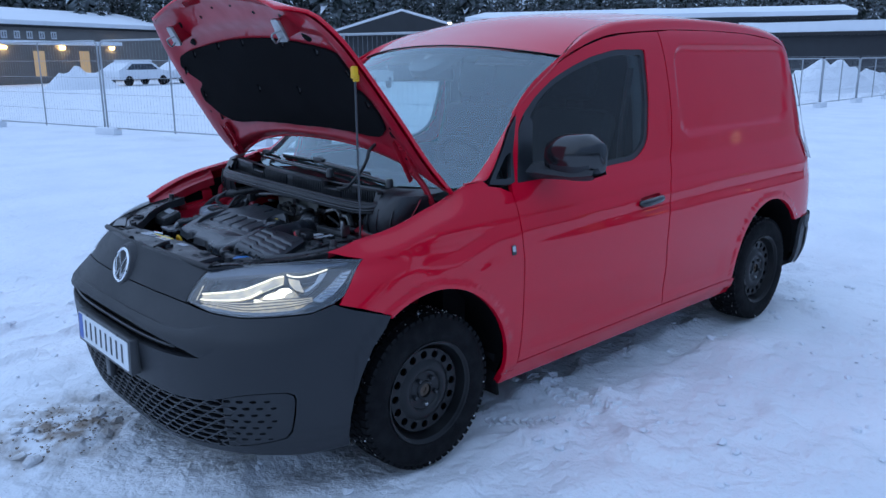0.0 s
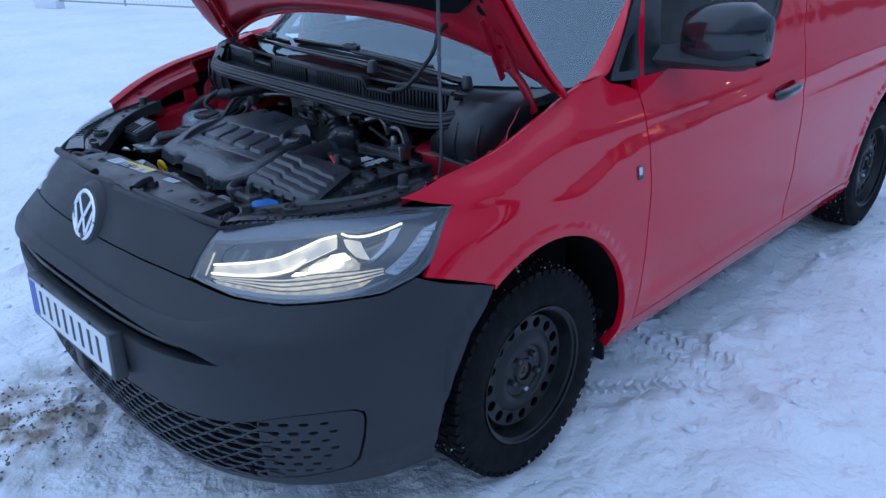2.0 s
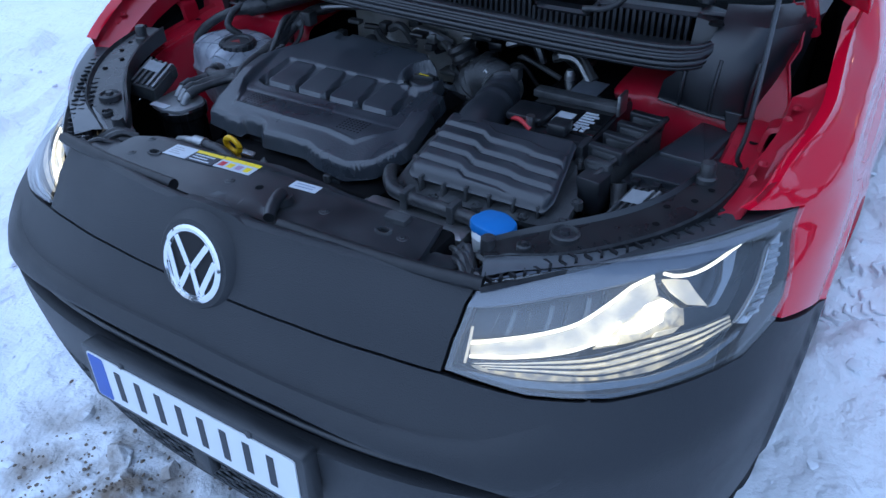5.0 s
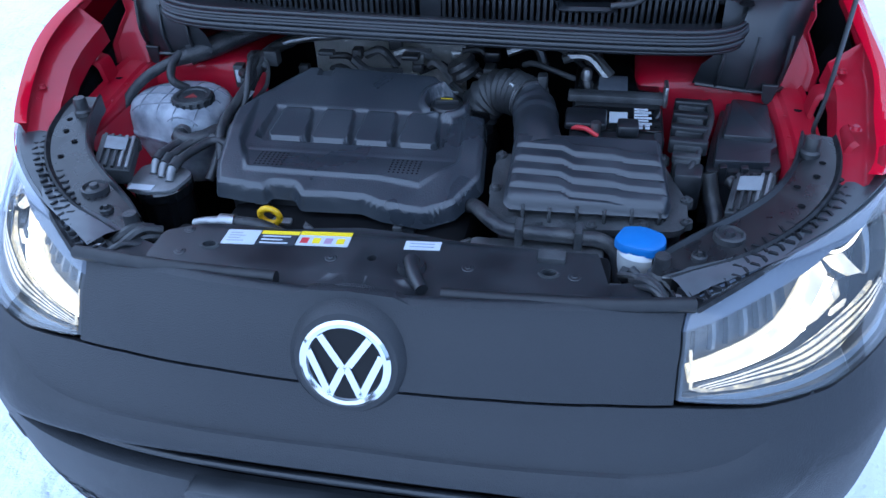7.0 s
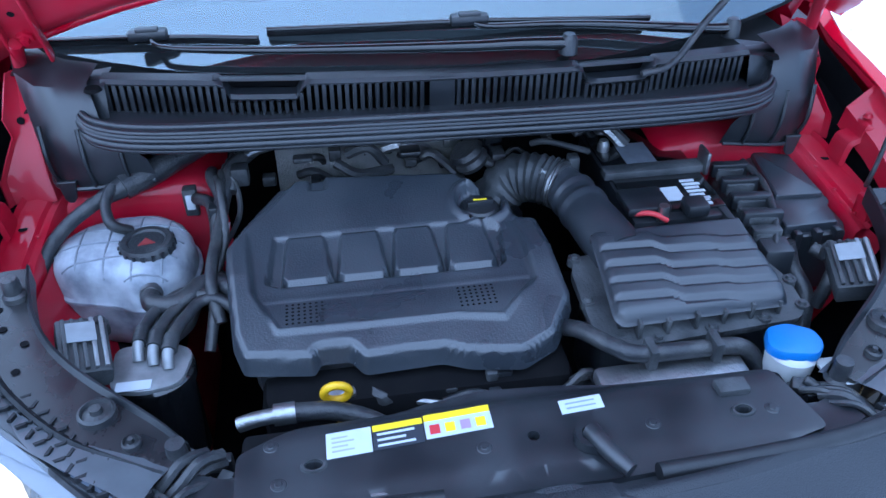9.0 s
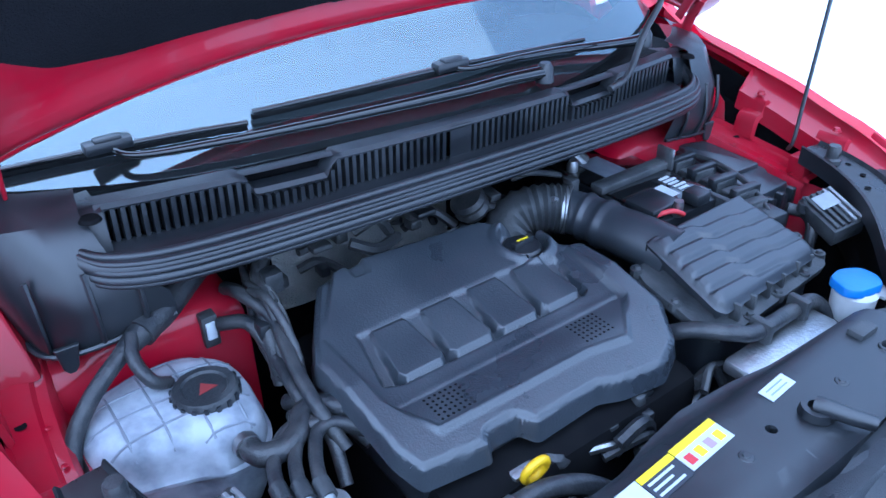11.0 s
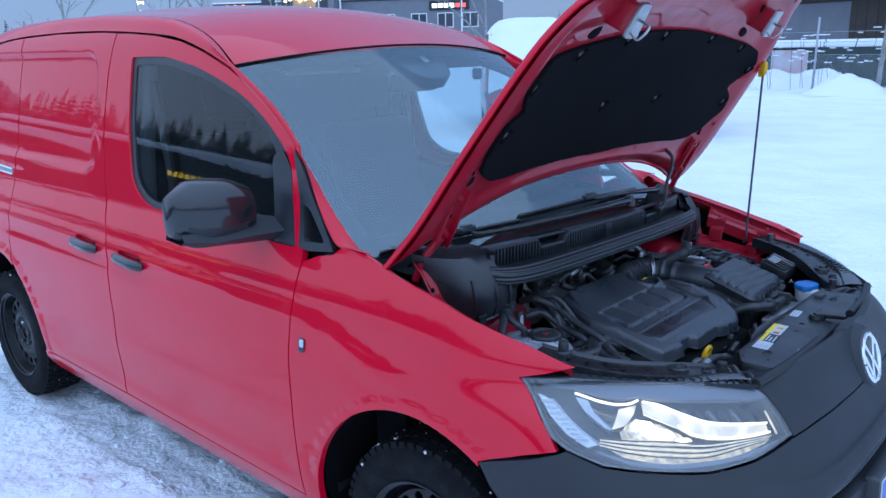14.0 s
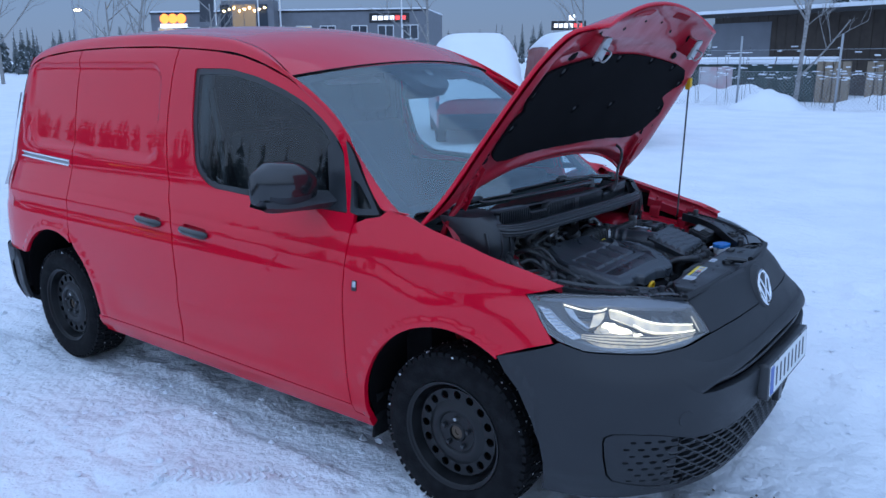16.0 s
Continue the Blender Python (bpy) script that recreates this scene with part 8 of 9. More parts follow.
# ---- ground of trodden snow ----
def snow_material():
    m = bpy.data.materials.new("trodden_snow")
    m.use_nodes = True
    nt = m.node_tree
    b = nt.nodes["Principled BSDF"]
    b.inputs["Roughness"].default_value = 0.62
    b.inputs["Specular IOR Level"].default_value = 0.3
    co = nt.nodes.new("ShaderNodeTexCoord")

    def noise_node(scale, detail, lo, hi):
        n = nt.nodes.new("ShaderNodeTexNoise")
        n.inputs["Scale"].default_value, n.inputs["Detail"].default_value = scale, detail
        nt.links.new(co.outputs["Object"], n.inputs["Vector"])
        r = nt.nodes.new("ShaderNodeMapRange")
        r.inputs[1].default_value, r.inputs[2].default_value = lo, hi
        nt.links.new(n.outputs["Fac"], r.inputs[0])
        return n, r

    def mixed(a, bcol, fac):
        x = nt.nodes.new("ShaderNodeMix")
        x.data_type = "RGBA"
        x.inputs[7].default_value = (*bcol, 1)
        if isinstance(a, tuple):
            x.inputs[6].default_value = (*a, 1)
        else:
            nt.links.new(a, x.inputs[6])
        nt.links.new(fac, x.inputs[0])
        return x.outputs[2]

    def times(a, k):
        x = nt.nodes.new("ShaderNodeMath")
        x.operation = "MULTIPLY"
        nt.links.new(a, x.inputs[0])
        if isinstance(k, float):
            x.inputs[1].default_value = k
        else:
            nt.links.new(k, x.inputs[1])
        return x.outputs[0]
    _, r1 = noise_node(1.1, 6, 0.40, 0.66)
    _, r2 = noise_node(26, 4, 0.60, 0.75)
    c = mixed((0.86, 0.88, 0.91), (0.72, 0.76, 0.81), times(r1.outputs[0], 0.55))
    c = mixed(c, (0.50, 0.52, 0.55), times(r2.outputs[0], 0.12))
    # dirty patch thrown up in front of the van
    sub = nt.nodes.new("ShaderNodeVectorMath")
    sub.operation = "DISTANCE"
    sub.inputs[1].default_value = (1.02, -0.50, 0.0)
    nt.links.new(co.outputs["Object"], sub.inputs[0])
    near = nt.nodes.new("ShaderNodeMapRange")
    near.inputs[1].default_value, near.inputs[2].default_value, near.inputs[3].default_value, near.inputs[4].default_value = 0.16, 0.50, 1.0, 0.0
    nt.links.new(sub.outputs["Value"], near.inputs[0])
    _, r3 = noise_node(9, 9, 0.40, 0.62)
    c = mixed(c, (0.27, 0.215, 0.17), times(r3.outputs[0], near.outputs[0]))
    nt.links.new(c, b.inputs["Base Color"])
    n4, _ = noise_node(7, 8, 0, 1)
    n5, _ = noise_node(60, 5, 0, 1)
    b1 = nt.nodes.new("ShaderNodeBump")
    b1.inputs["Strength"].default_value, b1.inputs["Distance"].default_value = 0.75, 0.07
    nt.links.new(n4.outputs["Fac"], b1.inputs["Height"])
    n7, _ = noise_node(1.3, 9, 0, 1)
    b0 = nt.nodes.new("ShaderNodeBump")
    b0.inputs["Strength"].default_value, b0.inputs["Distance"].default_value = 0.5, 0.16
    nt.links.new(n7.outputs["Fac"], b0.inputs["Height"])
    nt.links.new(b0.outputs[0], b1.inputs["Normal"])
    b2 = nt.nodes.new("ShaderNodeBump")
    b2.inputs["Strength"].default_value, b2.inputs["Distance"].default_value = 0.5, 0.006
    nt.links.new(n5.outputs["Fac"], b2.inputs["Height"])
    n6, _ = noise_node(24, 6, 0, 1)
    b3 = nt.nodes.new("ShaderNodeBump")
    b3.inputs["Strength"].default_value, b3.inputs["Distance"].default_value = 0.6, 0.022
    nt.links.new(n6.outputs["Fac"], b3.inputs["Height"])
    nt.links.new(b1.outputs[0], b3.inputs["Normal"])
    nt.links.new(b3.outputs[0], b2.inputs["Normal"])
    nt.links.new(b2.outputs[0], b.inputs["Normal"])
    return m


SNOW = snow_material()
FRESH = material("fresh_snow", (0.80, 0.83, 0.87), 0.7, var=0.25, scale=2.0, tone=(0.70, 0.74, 0.80), bump=0.3, bscale=14, spec=0.25)
TRACKS = [((-1.55, 0.10), (-0.55, 1.35), 0.10), ((-0.20, 0.62), (-0.95, 1.10), 0.09), ((-4.5, 0.79), (-0.25, 0.79), 0.105), ((-4.5, -0.79), (-0.25, -0.79), 0.105),
          ((-3.4, -1.5), (1.0, -1.75), 0.12), ((-5.0, 2.9), (2.0, 2.3), 0.11), ((-6, 4.4), (3.5, 4.0), 0.12), ((-2.0, -3.2), (3.0, -1.2), 0.11), ((-5, 5.9), (4, 5.2), 0.12)]


def snow_height(x, y):
    h = 0.016 * noise.noise(Vector((x * 0.9, y * 0.9, 0))) + 0.014 * noise.noise(Vector((x * 2.6, y * 2.6, 3))) + 0.012 * noise.noise(Vector((x * 6.5, y * 6.5, 7)))
    h += 0.010 * abs(noise.noise(Vector((x * 13, y * 13, 5)))) + 0.006 * noise.noise(Vector((x * 24, y * 24, 9)))
    # trodden lumps
    c = noise.noise(Vector((x * 3.4 + 7, y * 3.4, 2)))
    h += 0.030 * step(0.22, 0.42, c)
    c = noise.noise(Vector((x * 1.7 + 3, y * 1.7 - 4, 8)))
    h += 0.035 * step(0.25, 0.50, c)
    for (x0, y0), (x1, y1), w in TRACKS:
        L = math.hypot(x1 - x0, y1 - y0)
        ux, uy = (x1 - x0) / L, (y1 - y0) / L
        s = (x - x0) * ux + (y - y0) * uy
        d = (x - x0) * -uy + (y - y0) * ux
        if 0 < s < L and abs(d) < w * 1.5:
            inn = 1 - step(w * 0.9, w * 1.15, abs(d))
            tread = 0.0035 * math.sin((s + abs(d) * 0.7) * 2 * math.pi / 0.10)
            rim = 0.016 * math.exp(-((abs(d) - w * 1.2) / 0.025) ** 2)
            fade = step(0, 0.3, s) * (1 - step(L - 0.3, L, s))
            h = h * (1 - 0.5 * inn * fade) + fade * ((-0.010 + tread) * inn + 0.8 * rim)
    r = math.hypot(x - 1.0, y + 0.5)
    if r < 0.6:
        h += 0.035 * (1 - step(0.2, 0.55, r)) * abs(noise.noise(Vector((x * 9, y * 9, 4))))
    return h


def calm(x, y):
    """Fades the near relief out with distance and keeps it under the tyres."""
    near = 1 - step(4.0, 9.0, math.hypot(x + 0.8, y))
    k = 1.0
    for wx in (0.02, -2.715):
        for wy in (0.79, -0.79):
            k = min(k, step(0.12, 0.30, math.hypot((x - wx) * 0.8, (y - wy))))
    base = 0.05 * noise.noise(Vector((x * 0.22, y * 0.22, 1))) * step(4, 12, math.hypot(x + 0.8, y))
    return snow_height(x, y) * near * (0.25 + 0.75 * k) - 0.010 + base - 0.006 * (1 - k)


def coords(lo, hi, cell, out):
    """Even cells between lo and hi, and ever larger ones out to the horizon."""
    n = round((hi - lo) / cell)
    c = [lo + cell * i for i in range(n + 1)]
    g, a, b = cell, hi, lo
    while a < out:
        g *= 1.22
        a += g
        b -= g
        c += [a, b]
    return sorted(c)


xs, ys = coords(-4.6, 3.0, 0.034, 1800), coords(-3.6, 3.9, 0.034, 1800)
gv = [(x, y, calm(x, y)) for y in ys for x in xs]
nx = len(xs)
gf = [(j * nx + i, j * nx + i + 1, (j + 1) * nx + i + 1, (j + 1) * nx + i) for j in range(len(ys) - 1) for i in range(nx - 1)]
tagged(part("ground", (gv, [], gf), SNOW, None, "trampled blue-white snow with tyre tracks", smooth=True), category="snow ground", kind="structure")

# loose crumbs of snow and grit near the van
rnd = random.Random(3)


def crumbs(name, mat, n, where, size, label):
    bm = bmesh.new()
    for _ in range(n):
        x, y = where()
        r = rnd.uniform(*size)
        z = calm(x, y)
        vs = bmesh.ops.create_icosphere(bm, subdivisions=1, radius=r, matrix=Matrix.Translation((x, y, z + r * 0.3)) @ Matrix.Diagonal((rnd.uniform(0.7, 1.5), rnd.uniform(0.7, 1.5), rnd.uniform(0.4, 0.9), 1)))["verts"]
        for v in vs:
            v.co += Vector((rnd.uniform(-1, 1), rnd.uniform(-1, 1), rnd.uniform(-1, 1))) * r * 0.25
    tagged(part(name, bm, mat, None, label), category=name.split("_")[0], kind="stuff")


crumbs("snow_crumbs", FRESH, 700, lambda: (rnd.uniform(-4, 2.2), rnd.choice((-1, 1)) * rnd.uniform(0.4, 3.2)), (0.004, 0.022), "loose crumbs of trodden snow")
crumbs("grit_crumbs", material("frozen_dirt", (0.22, 0.17, 0.13), 0.85, var=0.6, scale=40, bump=0.5), 420, lambda: (rnd.gauss(1.02, 0.16), rnd.gauss(-0.5, 0.15)), (0.0015, 0.006), "brown frozen dirt crumbs on the snow")
crumbs("snow_clods", SNOW, 14, lambda: (rnd.gauss(1.0, 0.25), rnd.gauss(-0.5, 0.25)), (0.012, 0.035), "grey snow clods in the dirty patch")

# tyre prints: rows of slanting snow ridges pressed beside the sill
bm = bmesh.new()
for (x0, y0), (x1, y1), n in (((-0.93, 0.50), (-0.86, 1.02), 16), ((-0.46, 0.70), (-0.80, 1.06), 15), ((-0.62, -1.02), (-1.05, -1.30), 15), ((-0.70, -1.16), (-1.10, -1.42), 14), ((-1.0, 0.62), (-0.98, 1.10), 14)):
    turn = math.degrees(math.atan2(y1 - y0, x1 - x0))
    for k in range(n):
        x, y = x0 + (x1 - x0) * k / n, y0 + (y1 - y0) * k / n
        for s in (-1, 1):
            m = Matrix.Translation((x, y, calm(x, y) + 0.002)) @ pose(0, 0, 0, 0, 0, turn + 55 * s + rnd.uniform(-8, 8)) @ Matrix.Translation((0.024, 0, 0))
            add_box(bm, (-0.024, -0.0065, -0.02), (0.024, 0.0065, rnd.uniform(0.004, 0.010)), 0.003, m, 1)
tagged(part("tyre_prints", bm, SNOW, None, "chevron tyre prints pressed into the snow", smooth=40), category="tyre print", kind="stuff")

# ---- surroundings ----
BARK = material("bark", (0.07, 0.055, 0.045), 0.9, var=0.5, scale=10, bump=0.5)
BIRCH = material("birch_bark", (0.35, 0.34, 0.33), 0.8, var=0.7, scale=14, tone=(0.08, 0.075, 0.07))
NEEDLES = material("spruce_needles", (0.020, 0.034, 0.026), 0.8, var=0.75, scale=1.6, detail=9.0, tone=(0.30, 0.33, 0.36))
GALV = material("galvanised_steel", (0.42, 0.44, 0.46), 0.45, 0.8, var=0.4, scale=12, tone=(0.3, 0.31, 0.33))
GREYWALL = material("grey_cladding", (0.16, 0.17, 0.19), 0.6, var=0.3, scale=1.5, bump=0.3, bscale=8)
BEIGEWALL = material("beige_grey_cladding", (0.20, 0.19, 0.18), 0.7, var=0.3, scale=1.0, bump=0.3, bscale=6)
BLACKWALL = material("dark_corrugated_wall", (0.025, 0.028, 0.033), 0.6, var=0.4, scale=1.5, bump=0.4, bscale=5)
WOODWALL = material("dark_brown_boards", (0.055, 0.042, 0.033), 0.75, var=0.5, scale=2.5, bump=0.4, bscale=10)
FRAMEW = material("white_window_frame", (0.7, 0.71, 0.72), 0.5, var=0.2)
PANE = material("far_window_pane", (0.05, 0.06, 0.075), 0.08, var=0.3, scale=1.0)
WARM = material("lit_window", (0.5, 0.4, 0.25), 0.5, glow=(1.0, 0.62, 0.22), power=0.16)
LAMPGLOW = material("street_lamp_glow", (1, 0.8, 0.5), 0.5, glow=(1.0, 0.62, 0.20), power=30.0)
ORANGE = material("lit_orange_disc", (0.9, 0.25, 0.05), 0.5, glow=(1.0, 0.22, 0.03), power=1.6)
WHITELIT = material("lit_white_sign", (0.9, 0.9, 0.9), 0.5, glow=(0.9, 0.95, 1.0), power=0.9)
REDLIT = material("lit_red_sign", (0.8, 0.05, 0.05), 0.5, glow=(1.0, 0.10, 0.10), power=0.7)
SIGNBLACK = material("sign_black", (0.012, 0.012, 0.014), 0.4)
VANRED = material("parked_red_paint", (0.40, 0.012, 0.02), 0.35, coat=0.6, var=0.4, scale=4, tone=(0.45, 0.2, 0.2))


def tree_mesh(height, whorls, spread, seed, snow):
    """One spruce: tapered trunk, whorls of drooping ragged boughs, snow lying on the upper faces."""
    r = random.Random(seed)
    V, F, M = [], [], []

    def quad(a, b, c, d, m):
        k = len(V)
        V.extend((a, b, c, d))
        F.append((k, k + 1, k + 2, k + 3))
        M.append(m)
    for k in range(6):
        a0, a1 = 2 * math.pi * k / 6, 2 * math.pi * (k + 1) / 6
        w0, w1 = height * 0.016, height * 0.003
        quad((w0 * math.cos(a0), w0 * math.sin(a0), 0), (w0 * math.cos(a1), w0 * math.sin(a1), 0), (w1 * math.cos(a1), w1 * math.sin(a1), height * 0.98), (w1 * math.cos(a0), w1 * math.sin(a0), height * 0.98), 0)
    for i in range(whorls):
        t = i / (whorls - 1)
        z = height * (0.10 + 0.89 * t)
        R = spread * height * ((1 - t) ** 0.8 * 0.95 + 0.03) * r.uniform(0.8, 1.15)
        n = max(5, int(11 - 5 * t))
        off = r.uniform(0, 6)
        for k in range(n):
            a = off + 2 * math.pi * k / n + r.uniform(-0.2, 0.2)
            L = R * r.uniform(0.65, 1.15)
            c, s = math.cos(a), math.sin(a)
            px, py = -s, c
            w = L * r.uniform(0.22, 0.34)
            d1, d2 = -L * r.uniform(0.12, 0.25), -L * r.uniform(0.38, 0.62)
            p0 = (0, 0, z)
            m1 = (c * L * 0.55 + px * w, s * L * 0.55 + py * w, z + d1)
            m2 = (c * L * 0.55 - px * w, s * L * 0.55 - py * w, z + d1 * 1.1)
            tip = (c * L, s * L, z + d2)
            quad(p0, m1, tip, m2, 1)
            hang = L * 0.25
            quad(m1, tip, (tip[0] * 0.95, tip[1] * 0.95, tip[2] - hang), (m1[0] * 0.9, m1[1] * 0.9, m1[2] - hang), 1)
            quad(m2, tip, (tip[0] * 0.95, tip[1] * 0.95, tip[2] - hang), (m2[0] * 0.9, m2[1] * 0.9, m2[2] - hang), 1)
            if r.random() < snow:
                q = 0.72
                up = 0.02 * L + 0.03
                quad((c * L * 0.2, s * L * 0.2, z + d1 * 0.35 + up), (m1[0] * 0.95 - px * w * 0.35, m1[1] * 0.95 - py * w * 0.35, m1[2] + up), (tip[0] * 0.93, tip[1] * 0.93, tip[2] * 1.0 + up), (m2[0] * 0.95 + px * w * 0.35, m2[1] * 0.95 + py * w * 0.35, m2[2] + up), 2)
    me = bpy.data.meshes.new("spruce")
    me.from_pydata(V, [], F)
    me.update()
    for m in (BARK, NEEDLES, FRESH):
        me.materials.append(m)
    me.polygons.foreach_set("material_index", M)
    return me


def forest(name, spots, kinds, label):
    """Many spruces joined into one far wood."""
    V, F, M = [], [], []
    for x, y, k, s, rz in spots:
        me = kinds[k]
        b = len(V)
        c, sn = math.cos(rz), math.sin(rz)
        V.extend((x + s * (v.co.x * c - v.co.y * sn), y + s * (v.co.x * sn + v.co.y * c), s * v.co.z) for v in me.vertices)
        for p in me.polygons:
            F.append(tuple(b + i for i in p.vertices))
            M.append(p.material_index)
    me = bpy.data.meshes.new(name)
    me.from_pydata(V, [], F)
    me.update()
    for m in (BARK, NEEDLES, FRESH):
        me.materials.append(m)
    me.polygons.foreach_set("material_index", M)
    tagged(new(name, me), label, "forest", kind="stuff")


KINDS = [tree_mesh(1.0, 22, 0.17, 1, 0.55), tree_mesh(1.0, 26, 0.14, 2, 0.6), tree_mesh(1.0, 20, 0.20, 3, 0.45), tree_mesh(1.0, 24, 0.12, 4, 0.7)]
rnd = random.Random(21)


def belt(a0, a1, r0, r1, h0, h1, n, cx=-1.0, cy=0.0):
    out = []
    for k in range(n):
        a = radians(a0 + (a1 - a0) * (k + rnd.random()) / n)
        r = r0 + (r1 - r0) * rnd.random() ** 0.8
        out.append((cx + r * math.cos(a), cy + r * math.sin(a), rnd.randrange(4), rnd.uniform(h0, h1), rnd.uniform(0, 6.28)))
    return out


forest("spruce_forest", belt(196, 225, 74, 100, 7.5, 11.5, 120) + belt(225, 262, 72, 100, 10, 17, 140) + belt(196, 262, 68, 74, 6, 9, 60), KINDS, "tall snow-dusted spruce forest")
# unseen belt of trees, added for paint and glass to mirror
forest("spruce_wood", belt(262, 372, 110, 140, 8, 14, 200) + belt(12, 60, 110, 140, 9, 15, 80), KINDS, "spruce wood out of view, mirrored in paint and glass")
forest("far_spruces", belt(145, 168, 105, 150, 3.5, 7, 90) + belt(168, 196, 105, 150, 7, 13, 80) + belt(100, 150, 160, 200, 6, 10, 70) + belt(60, 100, 75, 110, 8, 14, 40), KINDS, "distant snowy spruces")
kept = rnd.getstate()
forest("forest_edge", belt(197, 232, 70, 96, 7, 11, 170) + belt(232, 262, 70, 80, 8, 13, 60), KINDS, "dense dark edge of the spruce forest")
rnd.setstate(kept)
for me in KINDS:
    bpy.data.meshes.remove(me)


def bare_tree(x, y, h, seed, label, snow=0.5):
    """A leafless birch: forked limbs and fine twigs."""
    t = thing("birch_tree", label, "tree")
    t.matrix_basis = Matrix.Translation((x, y, 0))
    r = random.Random(seed)
    bm, tw = bmesh.new(), bmesh.new()

    def limb(p, d, L, w, depth):
        q = p + d * L + Vector((r.uniform(-1, 1), r.uniform(-1, 1), 0)) * L * 0.08
        add_tube(bm if depth < 2 else tw, [p, (p + q) / 2 + Vector((r.uniform(-1, 1), r.uniform(-1, 1), 0)) * L * 0.04, q], lambda k: w * (1 - 0.55 * k), 5 if depth < 2 else 3, caps=False)
        if depth >= 4:
            return
        for k in range(3 if depth else 6):
            u = r.uniform(0.35, 1.0) if depth else 0.25 + 0.13 * k
            a = r.uniform(0, 6.28)
            dd = (d * r.uniform(0.6, 1.0) + Vector((math.cos(a), math.sin(a), r.uniform(-0.1, 0.5))) * r.uniform(0.45, 0.8)).normalized()
            limb(p + (q - p) * u, dd, L * r.uniform(0.42, 0.62), w * 0.45, depth + 1)
    limb(Vector((0, 0, -0.1)), Vector((0, 0, 1)), h * 0.62, h * 0.012, 0)
    part("trunk", bm, BIRCH, t)
    tagged(part("twig_crown", tw, BIRCH, t), kind="stuff")


for x, y, h, sd in ((-26.5, 33.0, 8.5, 1), (-46, 27.5, 11, 2), (-60, 25, 12, 3), (-62, 46, 11, 4), (-26, 50, 10, 5), (-4.9, 24.6, 7.0, 6), (-58, 33, 10, 7)):
    bare_tree(x, y, h, sd, "bare frosted birch tree")


def panel_fence(p0, d, n, gname, L=3.5, h=2.0, skip=()):
    """Temporary mesh fence panels on concrete feet."""
    d = Vector((*d, 0)).normalized()
    for k in range(n):
        if k in skip:
            continue
        f = thing("fence_panel", "galvanised mesh fence panel standing in snow", "fence", gname)
        f.matrix_basis = Matrix.Translation(Vector((*p0, 0)) + d * (L + 0.10) * k) @ Matrix.Rotation(math.atan2(d.y, d.x), 4, "Z")
        bm = bmesh.new()
        r = 0.14
        loop = [(0, 0, 0.08), (0, 0, h - r)] + [(r - r * math.cos(radians(a)), 0, h - r + r * math.sin(radians(a))) for a in (30, 60, 90)] + [(L - r + r * math.sin(radians(a)), 0, h - r + r * math.cos(radians(a))) for a in (0, 30, 60, 90)] + [(L, 0, 0.08)]
        add_tube(bm, loop, 0.021, 7)
        add_tube(bm, [(0, 0, 0.14), (L, 0, 0.14)], 0.015, 6)
        part("panel_frame", bm, GALV, f, smooth=True)
        bm = bmesh.new()
        add_tube(bm, [(L / 2, 0, 0.1), (L / 2, 0, h)], 0.017, 6)
        part("middle_post", bm, GALV, f)
        bm = bmesh.new()
        for j in range(1, 5):
            add_tube(bm, [(0, 0, 0.14 + j * 0.36), (L, 0, 0.14 + j * 0.36)], 0.0045, 3, caps=False)
        for j in range(1, 44):
            add_tube(bm, [(L * j / 44, 0, 0.14), (L * j / 44, 0, h - 0.03)], 0.0022, 3, caps=False)
        part("wire_mesh", bm, GALV, f)
        bm = bmesh.new()
        add_box(bm, (-0.35, -0.11, -0.03), (0.35, 0.11, 0.15), 0.04)
        part("foot_block", bm, FRESH, f, "snow-covered concrete foot", smooth=40)


panel_fence((-2.01, -23.75), (-0.266, 0.964), 4, "yard fence", L=4.45, h=2.0)
panel_fence((-21.0, -7.7), (-0.998, -0.06), 7, "far yard fence", L=3.4, h=1.52)


def far_window(parent, m, w, h, lit, name="window"):
    """A framed window set in a wall; m: its middle, x along the wall, z up, -y outwards."""
    bm = bmesh.new()
    t = 0.09
    add_box(bm, (-w / 2, -0.05, -h / 2), (w / 2, 0.02, -h / 2 + t), 0, m)
    add_box(bm, (-w / 2, -0.05, h / 2 - t), (w / 2, 0.02, h / 2), 0, m)
    for x in (-w / 2, w / 2 - t, -t / 2):
        add_box(bm, (x, -0.048, -h / 2 + t), (x + t, 0.018, h / 2 - t), 0, m)
    wf = part(name, bm, FRAMEW, parent)
    for s in (-1, 1):
        bm = bmesh.new()
        x0, x1 = (t / 2, w / 2 - t) if s > 0 else (-w / 2 + t, -t / 2)
        add_box(bm, (x0, -0.02, -h / 2 + t), (x1, 0.0, h / 2 - t), 0, m)
        part("pane", bm, WARM if lit else PANE, wf)


